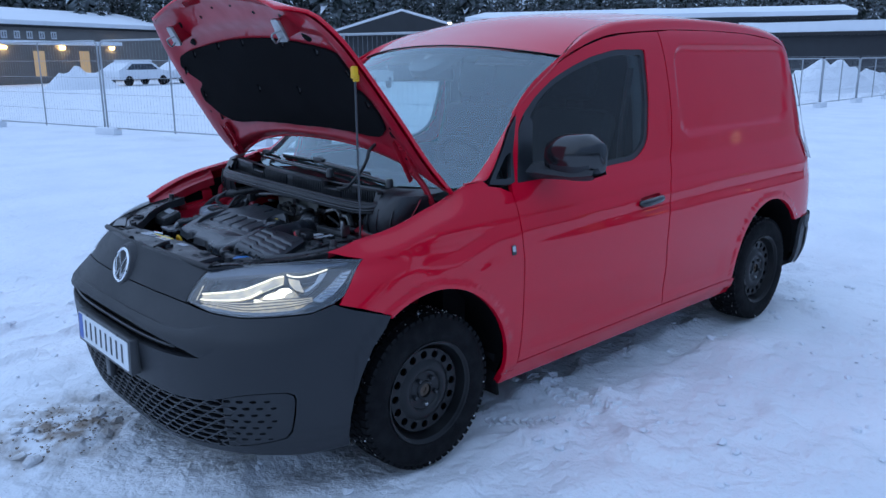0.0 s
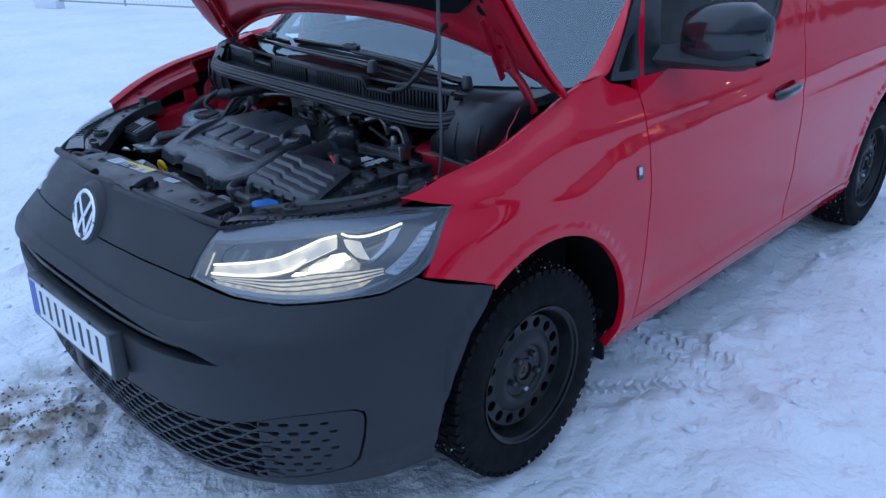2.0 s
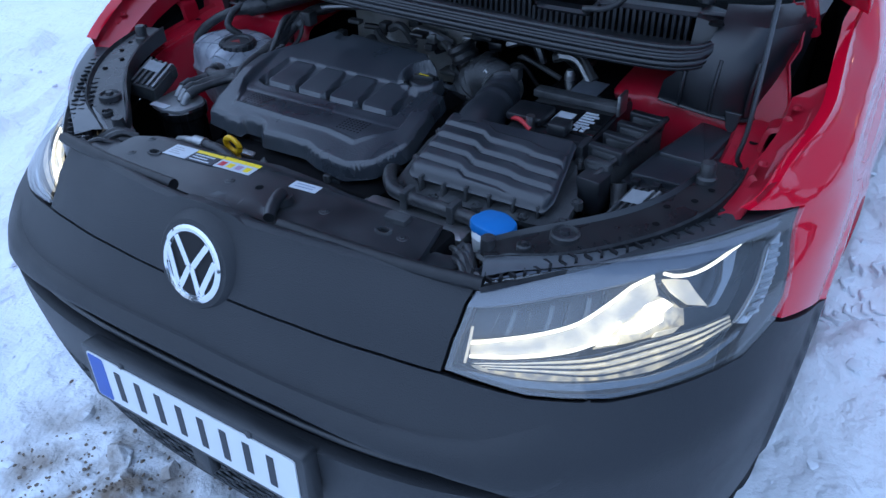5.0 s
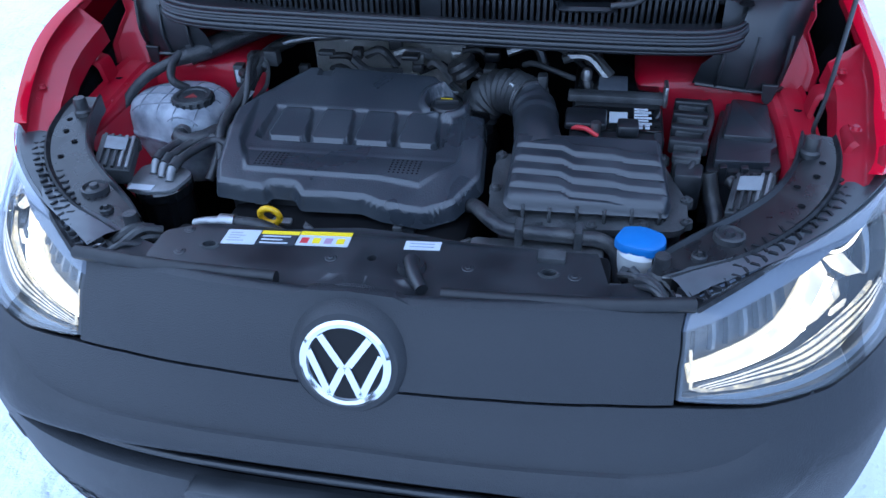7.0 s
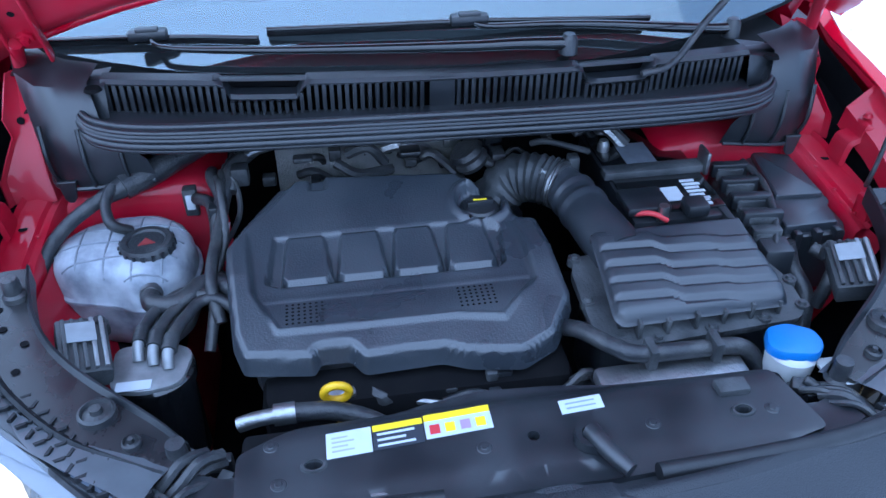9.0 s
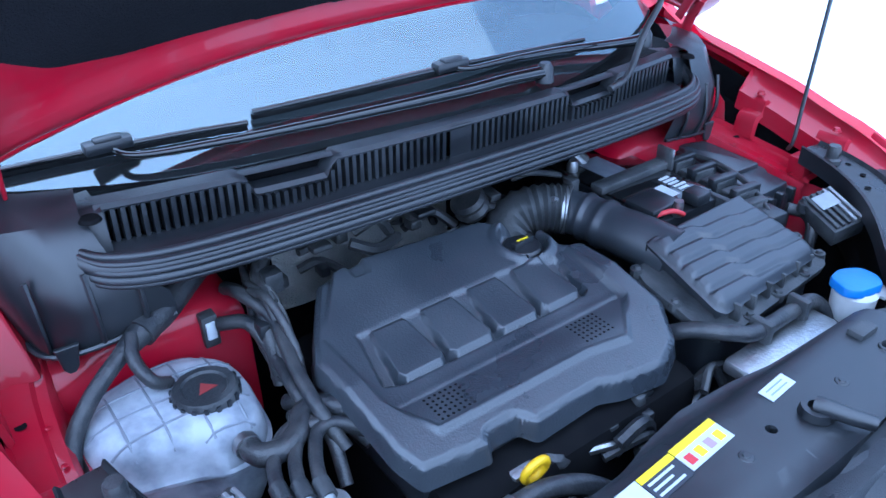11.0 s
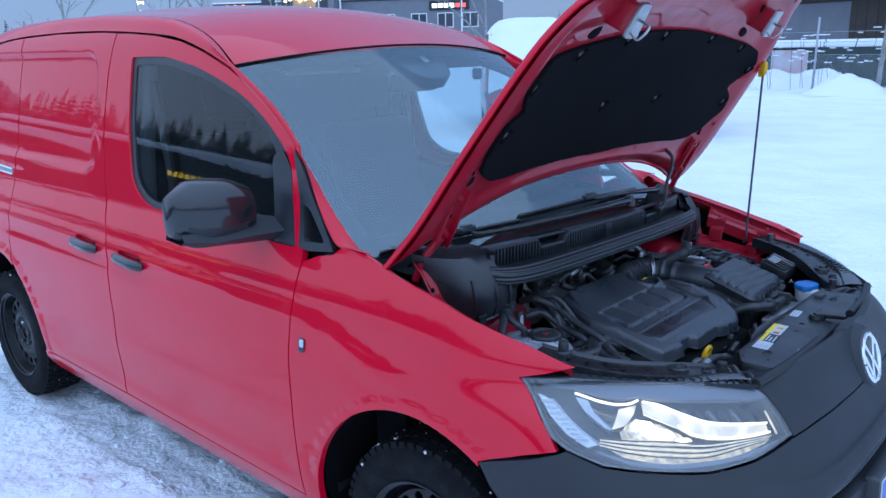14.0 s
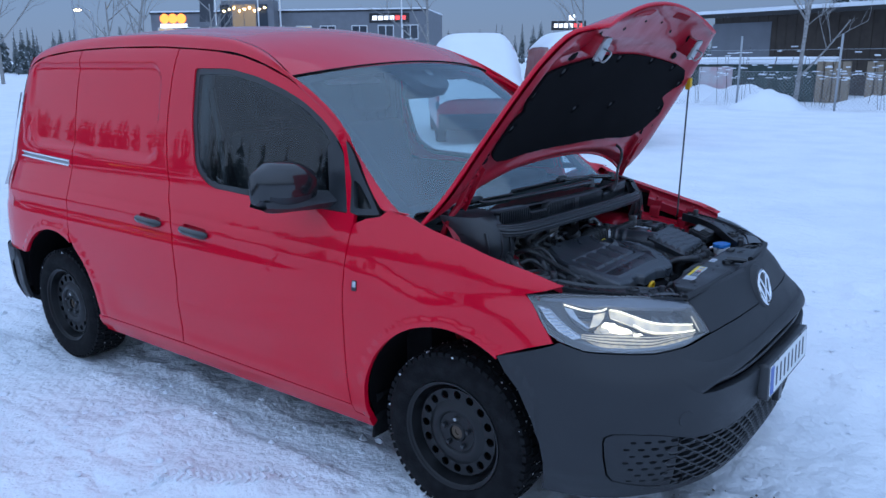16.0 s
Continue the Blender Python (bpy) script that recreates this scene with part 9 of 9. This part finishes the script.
def hall(name, p0, p1, depth, h, wall, label, category="building", roof=0.35, slope=0.0, overhang=0.3):
    """A long building between two ground corners of its front, with a snowy roof."""
    a, b = Vector((*p0, 0)), Vector((*p1, 0))
    u = (b - a).normalized()
    L = (b - a).length
    o = Vector((-u.y, u.x, 0))
    if o.dot(a + (b - a) / 2) < 0:
        o = -o
    t = thing(name, label, category)
    m = Matrix(((u.x, o.x, 0, a.x), (u.y, o.y, 0, a.y), (0, 0, 1, 0), (0, 0, 0, 1)))
    if m.determinant() < 0:
        m = Matrix(((-u.x, o.x, 0, b.x), (-u.y, o.y, 0, b.y), (0, 0, 1, 0), (0, 0, 0, 1)))
    t.matrix_basis = m
    bm = bmesh.new()
    add_box(bm, (0, 0, -0.3), (L, depth, h))
    body = part("wall", bm, wall, t)
    bm = bmesh.new()
    H = h + slope
    prof = [(-overhang, h), (-overhang, h + roof), (depth * 0.5, H + roof), (depth + overhang, h + roof), (depth + overhang, h), (depth * 0.5, H)] if slope else [(-overhang, h), (-overhang, h + roof), (depth + overhang, h + roof), (depth + overhang, h)]
    n = 14
    rows = []
    for i in range(n + 1):
        x = -overhang + (L + 2 * overhang) * i / n
        rows.append([Vector((x, y, z + (0.05 * noise.noise(Vector((x * 0.7, y, 2))) if z > h + 0.1 else 0.004))) for y, z in prof + prof[:1]])
    add_loft(bm, rows)
    for row in (rows[0], rows[-1]):
        bm.faces.new([bm.verts.new(p) for p in row[:-1]])
    bmesh.ops.recalc_face_normals(bm, faces=bm.faces)
    part("snowy_roof", bm, FRESH, t, "thick snow on the roof", smooth=40)
    bm = bmesh.new()
    add_box(bm, (-overhang - 0.02, -overhang - 0.02, h - 0.18), (L + overhang + 0.02, -overhang + 0.05, h))
    part("eaves_board", bm, SIGNBLACK, t)
    return t, L, m


def mwall(x, z, y=0.0):
    return Matrix.Translation((x, y, z))


# long black hall with a lit yellow sign, mirrored in the van's side
t, L, _ = hall("storage_hall", (-38.0, -38.0), (-50.0, -17.2), 10, 4.0, BLACKWALL, "long black storage hall with a lit yellow sign", slope=0.6, roof=0.3)
SIGNGLOW = material("yellow_sign_face", (0.8, 0.6, 0.05), 0.5, glow=(1.0, 0.72, 0.06), power=1.0)
for k in range(14):
    box("sign_bar", (-0.13, -0.06, -0.18), (0.13, 0.06, 0.18), SIGNGLOW, t, 0.02, mwall(9.0 + 0.36 * k, 3.1, -0.1))

# beige workshop and sheds towards the forest
t, L, _ = hall("workshop", (-9.0, -54.0), (-27.5, -63.0), 12, 3.9, BEIGEWALL, "beige-grey workshop with a snowy roof", slope=1.2, roof=0.3)
for k in range(7):
    far_window(t, mwall(2.2 + 1.0 * k, 3.25, -0.01), 0.45, 0.5, False)
for x in (6.8, 10.8):
    bm = bmesh.new()
    add_box(bm, (x - 0.45, -0.03, 0.5), (x + 0.45, 0.05, 2.2))
    part("lit_doorway", bm, WARM, t, "warmly lit doorway")
bm = bmesh.new()
add_box(bm, (1.5, -1.6, 2.6), (13.0, 0.0, 2.85), 0.03)
part("canopy", bm, FRESH, t)
for x in (4.0, 8.8, 13.5):
    bm = bmesh.new()
    add_box(bm, (x - 0.18, -0.15, 2.35), (x + 0.18, -0.02, 2.5), 0.02)
    part("wall_lamp", bm, LAMPGLOW, t)
hall("dark_store", (-41.5, -19.5), (-46.0, -2.0), 9, 2.85, BLACKWALL, "black corrugated store with a snow-laden flat roof", roof=0.55)
t, L, _ = hall("black_barn", (-37.6, -37.6), (-47.6, -46.5), 9.5, 3.3, BLACKWALL, "black barn with a snowy gable roof", slope=1.45, roof=0.16)
for x in (-0.36, L + 0.30):
    bm = bmesh.new()
    add_prism(bm, [(-0.25, 3.1), (9.75, 3.1), (9.75, 3.32), (4.75, 4.72), (-0.25, 3.32)], 0.0, 0.06, Matrix.Translation((x, 0, 0)) @ pose(0, 0, 0, 90, 0, 90))
    part("gable_wall", bm, BLACKWALL, t)


def street_lamp(x, y, h, d, glow, label):
    t = thing("street_lamp", label, "street lamp")
    t.matrix_basis = Matrix.Translation((x, y, 0))
    bm = bmesh.new()
    add_tube(bm, smooth_path([(0, 0, -0.2), (0, 0, h * 0.6), (0, 0, h * 0.93), (d[0] * 0.4, d[1] * 0.4, h)], 5), lambda k: 0.07 - 0.03 * k, 7)
    part("pole", bm, GALV, t, smooth=True)
    bm = bmesh.new()
    add_box(bm, (-0.35, -0.13, -0.05), (0.35, 0.13, 0.06), 0.04, Matrix.Translation((d[0], d[1], h)) @ Matrix.Rotation(math.atan2(d[1], d[0]), 4, "Z"))
    head = part("lamp_head", bm, GALV, t, smooth=40)
    bm = bmesh.new()
    add_box(bm, (-0.26, -0.10, -0.12), (0.26, 0.10, -0.052), 0.03, Matrix.Translation((d[0], d[1], h)) @ Matrix.Rotation(math.atan2(d[1], d[0]), 4, "Z"))
    part("lamp_glass", bm, LAMPGLOW if glow else PANE, head)


street_lamp(-49.8, 26.6, 5.0, (-0.9, -0.5), True, "lit orange street lamp on a grey pole")
street_lamp(-32.0, -33.6, 3.7, (0.5, 0.5), True, "lit yard lamp on a pole")
street_lamp(-50.6, 25.8, 6.2, (0.6, 0.2), False, "tall unlit lamp post")

# grey office building across the road
t, L, _ = hall("office_building", (-77.0, 49.0), (-51.0, 64.0), 14, 6.6, GREYWALL, "two-storey grey office with lit windows", roof=0.15, overhang=0.05)
flip = (t.matrix_basis @ Vector((0, 0, 0)) - Vector((-77, 49, 0))).length > 1


def ox(x):
    return L - x if flip else x


for k, x in enumerate((1.6, 4.6, 7.4, 14.0, 17.0, 19.6, 23.0, 25.8, 28.4)):
    for z in (4.3, 1.5):
        far_window(t, mwall(ox(x), z, -0.01), 1.7, 1.5, z > 2 and k in (0, 2, 4))
bm = bmesh.new()
add_box(bm, (ox(8.7) - (5.6 if flip else 0), -1.6, 0), (ox(8.7) + (0 if flip else 5.6), 0.0, 7.6))
ent = part("entrance_block", bm, GREYWALL, t)
for j in range(4):
    for z0, z1 in ((0.3, 3.2), (3.5, 7.2)):
        x = ox(9.2 + 1.3 * j)
        bm = bmesh.new()
        add_box(bm, (x - 0.1 - 0.55, -1.66, z0), (x + 0.1 + 0.45, -1.61, z1))
        part("entrance_pane", bm, material("entrance_glass", (0.16, 0.13, 0.10), 0.15, glow=(1.0, 0.7, 0.35), power=0.12) if j in (1, 2) else PANE, ent)
for j in range(9):
    bm = bmesh.new()
    add_box(bm, (ox(9.0) + (-1 if flip else 1) * (0.55 * j) - 0.08, -1.75, 6.5 + 0.15 * (j % 3)), (ox(9.0) + (-1 if flip else 1) * (0.55 * j) + 0.08, -1.67, 6.62 + 0.15 * (j % 3)))
    part("entrance_lamp", bm, LAMPGLOW, ent)
for j in range(3):
    lathe("sign_disc", [(0.0, 0.05), (0.48, 0.05), (0.52, 0.0)], Matrix.Translation((ox(1.6 + 0.95 * j), -0.10, 5.95)) @ pose(0, 0, 0, 90, 0, 0), ORANGE, t, 20)
bm = bmesh.new()
add_box(bm, (ox(2.6) - 1.5, -0.16, 5.0), (ox(2.6) + 1.5, -0.06, 5.4))
part("sign_bar", bm, WHITELIT, t)


def box_sign(parent, m, w, h):
    """Black sign box with plain bars in white and red where the lettering was."""
    bm = bmesh.new()
    add_box(bm, (-w / 2, -0.12, -h / 2), (w / 2, 0.0, h / 2), 0.02, m)
    sb = part("sign_box", bm, SIGNBLACK, parent, "black sign with white and red bars")
    for k in range(6):
        x = -w * 0.42 + w * 0.145 * k
        bm = bmesh.new()
        add_box(bm, (x, -0.15, -h * 0.22), (x + w * 0.11, -0.122, h * 0.22), 0, m)
        part("sign_bar", bm, REDLIT if k > 3 else WHITELIT, sb)


box_sign(t, mwall(ox(26.2), 5.75), 4.2, 0.95)
for x in (9.0, 13.5, 15.8, 28.2):
    bm = bmesh.new()
    add_tube(bm, [(ox(x), -4.0, 0), (ox(x), -4.0, 9.0)], 0.07, 7)
    part("flag_pole", bm, FRAMEW, t)
bm = bmesh.new()
add_loft(bm, [[Vector((ox(7.3) + 0.10 * math.sin(z) + dx, -4.0, z)) for dx in (0, 0.5, 1.0, 1.5)] for z in (5.4, 6.4, 7.4, 8.4)])
part("banner", bm, material("dark_banner", (0.05, 0.055, 0.065), 0.8), t, "dark grey banner")
ps = thing("roadside_sign", "black sign box on a pole with white and red bars", "sign")
ps.matrix_basis = Matrix.Translation((-31.6, 58.9, 0)) @ Matrix.Rotation(math.atan2(0.46, 0.88), 4, "Z")
bm = bmesh.new()
add_tube(bm, [(0, 0.1, 0), (0, 0.1, 4.0)], 0.12, 8)
part("pole", bm, GALV, ps)
box_sign(ps, Matrix.Translation((0, 0, 4.25)), 2.9, 0.75)
bm = bmesh.new()
add_prism(bm, [(-0.3, 0), (0.3, 0), (0.3, 0.3), (0.1, 0.5), (0, 0.3), (-0.15, 0.5), (-0.3, 0.35)], 0, 0.08, Matrix.Translation((0.3, 0, 4.68)) @ pose(0, 0, 0, 90, 0, 0))
part("sign_crest", bm, WHITELIT, ps)

# brown boarded store with its yard
t, L, _ = hall("boarded_store", (-12.0, 37.5), (16.0, 27.5), 12, 3.6, WOODWALL, "dark brown boarded store with a snowy roof edge", roof=0.16, overhang=1.2)
bm = bmesh.new()
add_box(bm, (-0.05, -0.06, 0), (3.2, 0.0, 3.2))
part("grey_end_wall", bm, GREYWALL, t)
for k in range(60):
    bm = bmesh.new()
    add_box(bm, (L * k / 60 + 0.01, -0.03, 0.0), (L * (k + 1) / 60 - 0.01, -0.004, 3.58))
    part("board", bm, WOODWALL, t)
c = thing("green_container", "dark green corrugated container with snow on top", "container")
c.matrix_basis = Matrix.Translation((-7.7, 30.2, 0)) @ Matrix.Rotation(radians(-8), 4, "Z")
bm = bmesh.new()
rows = []
for i in range(61):
    x = -2.6 + 5.2 * i / 60
    o = 0.04 if (i // 2) % 2 else 0
    rows.append([Vector((x, -1.0 - o, 0)), Vector((x, -1.0 - o, 1.35)), Vector((x, 1.0, 1.35)), Vector((x, 1.0, 0))])
add_loft(bm, rows)
part("container_body", bm, material("dark_green_paint", (0.03, 0.055, 0.05), 0.5, var=0.4), c)
bm = bmesh.new()
add_box(bm, (-2.7, -1.15, 1.35), (2.7, 1.1, 1.62), 0.08)
part("snow_cap", bm, FRESH, c, smooth=50)
bm = bmesh.new()
add_box(bm, (-1.95, -1.10, 0.25), (-0.55, -1.05, 1.25), 0.01)
part("white_board", bm, material("faded_board", (0.5, 0.48, 0.50), 0.6, var=0.5, scale=3, tone=(0.5, 0.2, 0.22)), c)
for x, y in ((-4.6, 28.6), (-2.9, 28.2)):
    p = thing("pallet_stack", "upright weathered wooden pallets beside the yard gate", "pallet")
    p.matrix_basis = Matrix.Translation((x, y, 0)) @ Matrix.Rotation(radians(-10), 4, "Z")
    for k in range(4):
        bm = bmesh.new()
        add_box(bm, (-0.6 + 0.3 * k, -0.08, 0), (-0.36 + 0.3 * k, 0.08, 1.45), 0.01)
        part("board", bm, material("weathered_wood", (0.28, 0.22, 0.16), 0.8, var=0.5, scale=6), p)
# wire-mesh boundary fence
w = thing("wire_fence", "low chain-link fence with grey posts in the snow", "fence")
a, b = Vector((-13.0, 25.6, 0)), Vector((9.0, 21.6, 0))
for k in range(8):
    p = a + (b - a) * k / 7
    bm = bmesh.new()
    add_tube(bm, [p, p + Vector((0.03, 0, 2.3))], 0.035, 7)
    part("fence_post", bm, GALV, w, smooth=True)
bm = bmesh.new()
Lf = (b - a).length
u = (b - a) / Lf
n = 190
for k in range(n):
    for s in (-1, 1):
        p = a + u * (Lf * k / n)
        q = p + u * s * 1.15 + Vector((0, 0, 1.15))
        add_tube(bm, [p + Vector((0, 0, 0.02)), q], 0.004, 3, caps=False)
for z in (1.17, 1.55, 1.85):
    add_tube(bm, [a + Vector((0, 0, z)), b + Vector((0, 0, z))], 0.007, 3, caps=False)
tagged(part("chain_link", bm, GALV, w), kind="stuff")
bm = bmesh.new()
rnd = random.Random(8)
for k in range(260):
    p = a + u * rnd.uniform(4.5, Lf - 2) + Vector((0, rnd.uniform(0.5, 3.0), 0.9 + 1.1 * rnd.random() ** 1.6))
    add_box(bm, (-rnd.uniform(0.02, 0.16), -0.03, -0.015), (rnd.uniform(0.02, 0.12), 0.03, 0.02), 0.0, Matrix.Translation(p))
tagged(part("twig_snow", bm, FRESH, None, "clumps of snow on the bushes behind the fence"), category="snow", kind="stuff")
bm = bmesh.new()
for k in range(70):
    p = a + u * rnd.uniform(3, Lf - 1) + Vector((0, rnd.uniform(0.6, 2.5), 0))
    add_tube(bm, [p, p + Vector((rnd.uniform(-0.4, 0.4), 0.1, rnd.uniform(0.8, 2.0)))], 0.008, 3, caps=False)
tagged(part("bare_bushes", bm, BARK, None, "bare twiggy bushes behind the fence"), category="bush", kind="stuff")


def snow_heap(x, y, rx, ry, h, seed):
    bm = bmesh.new()
    n = 18
    rows = []
    for j in range(9):
        k = j / 8
        rows.append([Vector((x + rx * k * math.cos(a) * (1 + 0.2 * noise.noise(Vector((math.cos(a) * 2, math.sin(a) * 2, seed)))), y + ry * k * math.sin(a), max(-0.1, h * (1 - k * k) * (1 + 0.5 * noise.noise(Vector((x + rx * k * math.cos(a) * 2, y + ry * k * math.sin(a) * 2, seed)))) - 0.02))) for a in (2 * math.pi * i / n for i in range(n + 1))])
    add_loft(bm, rows)
    bmesh.ops.recalc_face_normals(bm, faces=bm.faces)
    tagged(part("snow_heap", bm, FRESH, None, "ploughed snow heaped beside the yard fence", smooth=True), category="snow heap", group="snow heaps")


for i, (x, y, rx, ry, h) in enumerate(((-36.5, -12.6, 3.5, 2.0, 1.3), (-41, -12.5, 2.5, 1.5, 0.8), (-13.6, -44.5, 2.2, 1.2, 1.0), (-5.6, 24.0, 1.3, 0.8, 0.55), (-7.6, 28.0, 1.5, 0.8, 0.6), (-1.5, 26.0, 3.0, 1.0, 0.5), (-10, 29, 3, 1.2, 0.5))):
    snow_heap(x, y, rx, ry, h, i)


def parked_van(x, y, rz, label, snow=0.28):
    """A parked van of simple make under a thick cap of snow; it faces its own -y."""
    t = thing("snow_covered_van", label, "van", "parked vans")
    t.matrix_basis = Matrix.Translation((x, y, 0)) @ Matrix.Rotation(radians(rz), 4, "Z")
    prof = [(0.0, 0.35), (-0.02, 0.75), (0.12, 0.98), (0.75, 1.12), (1.45, 1.78), (1.9, 1.92), (4.3, 1.92), (4.5, 1.7), (4.55, 0.4)]
    bm = bmesh.new()
    rows = []
    for wx, dz, sh in ((-0.93, -0.10, 0.06), (-0.90, -0.02, 0.02), (-0.80, 0.0, 0.0), (0.80, 0.0, 0.0), (0.90, -0.02, 0.02), (0.93, -0.10, 0.06)):
        rows.append([Vector((wx * (1 - 0.16 * max(0, z - 1.0)), yy + (sh if yy < 2 else -sh), max(0.3, z + (dz if z > 0.9 else 0)))) for yy, z in smooth_path([(a_, b_, 0) for a_, b_ in prof], 3) and [(p.x, p.y) for p in smooth_path([(a_, b_, 0) for a_, b_ in prof], 3)]])
    add_loft(bm, rows)
    for row in (rows[0], rows[-1]):
        bm.faces.new([bm.verts.new(p) for p in row])
    bmesh.ops.recalc_face_normals(bm, faces=bm.faces)
    part("body", bm, VANRED, t, smooth=40)
    bm = bmesh.new()
    add_loft(bm, [[Vector((wx * (0.97 - 0.09 * k), yy, z + 0.02)) for wx in (-0.74, 0, 0.74)] for k, (yy, z) in enumerate(((0.76, 1.13), (1.1, 1.46), (1.42, 1.76)))])
    part("windscreen", bm, PANE, t)
    for s in (-1, 1):
        bm = bmesh.new()
        add_loft(bm, [[Vector((s * (0.925 - 0.13 * (z - 1.0)), yy, z)) for yy in ys_] for z, ys_ in ((1.08, (1.0, 1.5, 2.0)), (1.4, (1.3, 1.65, 2.0)), (1.68, (1.6, 1.8, 2.0)))])
        part("side_window", bm, PANE, t)
        bm = bmesh.new()
        add_box(bm, (s * 0.95 - 0.02, 1.0, 1.02), (s * 1.16, 1.16, 1.24), 0.05)
        part("door_mirror", bm, SIGNBLACK, t, smooth=40)
        for yy in (0.85, 3.6):
            lathe("wheel", [(0.0, 0.10), (0.18, 0.10), (0.20, 0.12), (0.30, 0.12), (0.33, 0.08), (0.33, -0.08)], Matrix.Translation((s * 0.80, yy, 0.32)) @ pose(0, 0, 0, 0, 90 * s, 0), RUBBER, t, 20)
        bm = bmesh.new()
        add_box(bm, (s * 0.82 - 0.14, 0.0, 0.68), (s * 0.82 + 0.10, 0.16, 0.86), 0.05)
        part("head_lamp", bm, RIMGREY, t, smooth=40)
    bm = bmesh.new()
    add_box(bm, (-0.9, -0.06, 0.30), (0.9, 0.2, 0.62), 0.05)
    part("bumper", bm, BLACK, t, smooth=40)
    bm = bmesh.new()
    cap = [(-0.04, 0.86, 0.05), (0.10, 1.02, 0.16), (0.45, 1.12, 0.22), (0.80, 1.25, 0.20), (1.15, 1.52, 0.18), (1.5, 1.82, 0.20), (1.8, 1.93, 0.26), (2.6, 1.95, snow), (3.8, 1.95, snow), (4.4, 1.9, 0.2), (4.55, 1.85, 0.04)]
    rows = []
    for yy, z, h in cap:
        row = []
        for i in range(17):
            w_ = -1 + i / 8
            half_ = 0.90 - 0.14 * max(0, z - 1.0) + (0.04 if z > 1.5 else -0.02)
            e = 1 - abs(w_) ** 4
            row.append(Vector((w_ * half_, yy, z - 0.06 * abs(w_) ** 6 + h * e * (1 + 0.22 * noise.noise(Vector((w_ * 2 + x, yy * 1.3, 1)))))))
        rows.append(row)
    add_loft(bm, rows)
    bmesh.ops.recalc_face_normals(bm, faces=bm.faces)
    part("snow_cap", bm, FRESH, t, "thick smooth layer of snow", smooth=True)


parked_van(-7.1, 9.9, 40, "red van buried under thick snow")
parked_van(-5.0, 10.9, 40, "red van with snow over bonnet and roof")


def small_car(x, y, rz, paint, label):
    t = thing("parked_car", label, "car", "far parked cars")
    t.matrix_basis = Matrix.Translation((x, y, 0)) @ Matrix.Rotation(radians(rz), 4, "Z")
    prof = smooth_path([(-2.1, 0.4, 0), (-2.1, 0.85, 0), (-1.3, 0.95, 0), (-0.6, 1.42, 0), (0.9, 1.48, 0), (1.8, 1.05, 0), (2.1, 0.9, 0), (2.1, 0.4, 0)], 3)
    bm = bmesh.new()
    rows = [[Vector((p.x, wy * (1 - 0.2 * max(0, p.y - 0.9)), p.y)) for p in prof] for wy in (-0.87, -0.6, 0.6, 0.87)]
    add_loft(bm, rows)
    for row in (rows[0], rows[-1]):
        bm.faces.new([bm.verts.new(p) for p in row])
    bmesh.ops.recalc_face_normals(bm, faces=bm.faces)
    part("body", bm, paint, t, smooth=40)
    for s in (-1, 1):
        bm = bmesh.new()
        add_loft(bm, [[Vector((xx, s * 0.86 * (1 - 0.2 * (z - 0.9)) + s * 0.01, z)) for xx in xs_] for z, xs_ in ((0.98, (-1.0, 0.2, 1.5)), (1.33, (-0.55, 0.2, 1.0)))])
        part("side_window", bm, PANE, t)
        for xx in (-1.35, 1.35):
            lathe("wheel", [(0.0, 0.08), (0.2, 0.08), (0.31, 0.08), (0.31, -0.08)], Matrix.Translation((xx, s * 0.8, 0.31)) @ pose(0, 0, 0, -90 * s, 0, 0), RUBBER, t, 16)
    bm = bmesh.new()
    add_box(bm, (-0.7, -0.7, 1.42), (1.1, 0.7, 1.58), 0.06)
    part("snow_cap", bm, FRESH, t, smooth=50)


WHITECAR = material("white_car_paint", (0.65, 0.67, 0.69), 0.4, coat=0.5, var=0.2)
small_car(-24.0, -31.5, 35, WHITECAR, "white car parked beyond the mesh fence")
small_car(-18.2, -48.0, 20, FRESH, "car hidden under snow by the workshop")
small_car(-22.6, -50.0, 20, FRESH, "snow-covered car by the workshop")
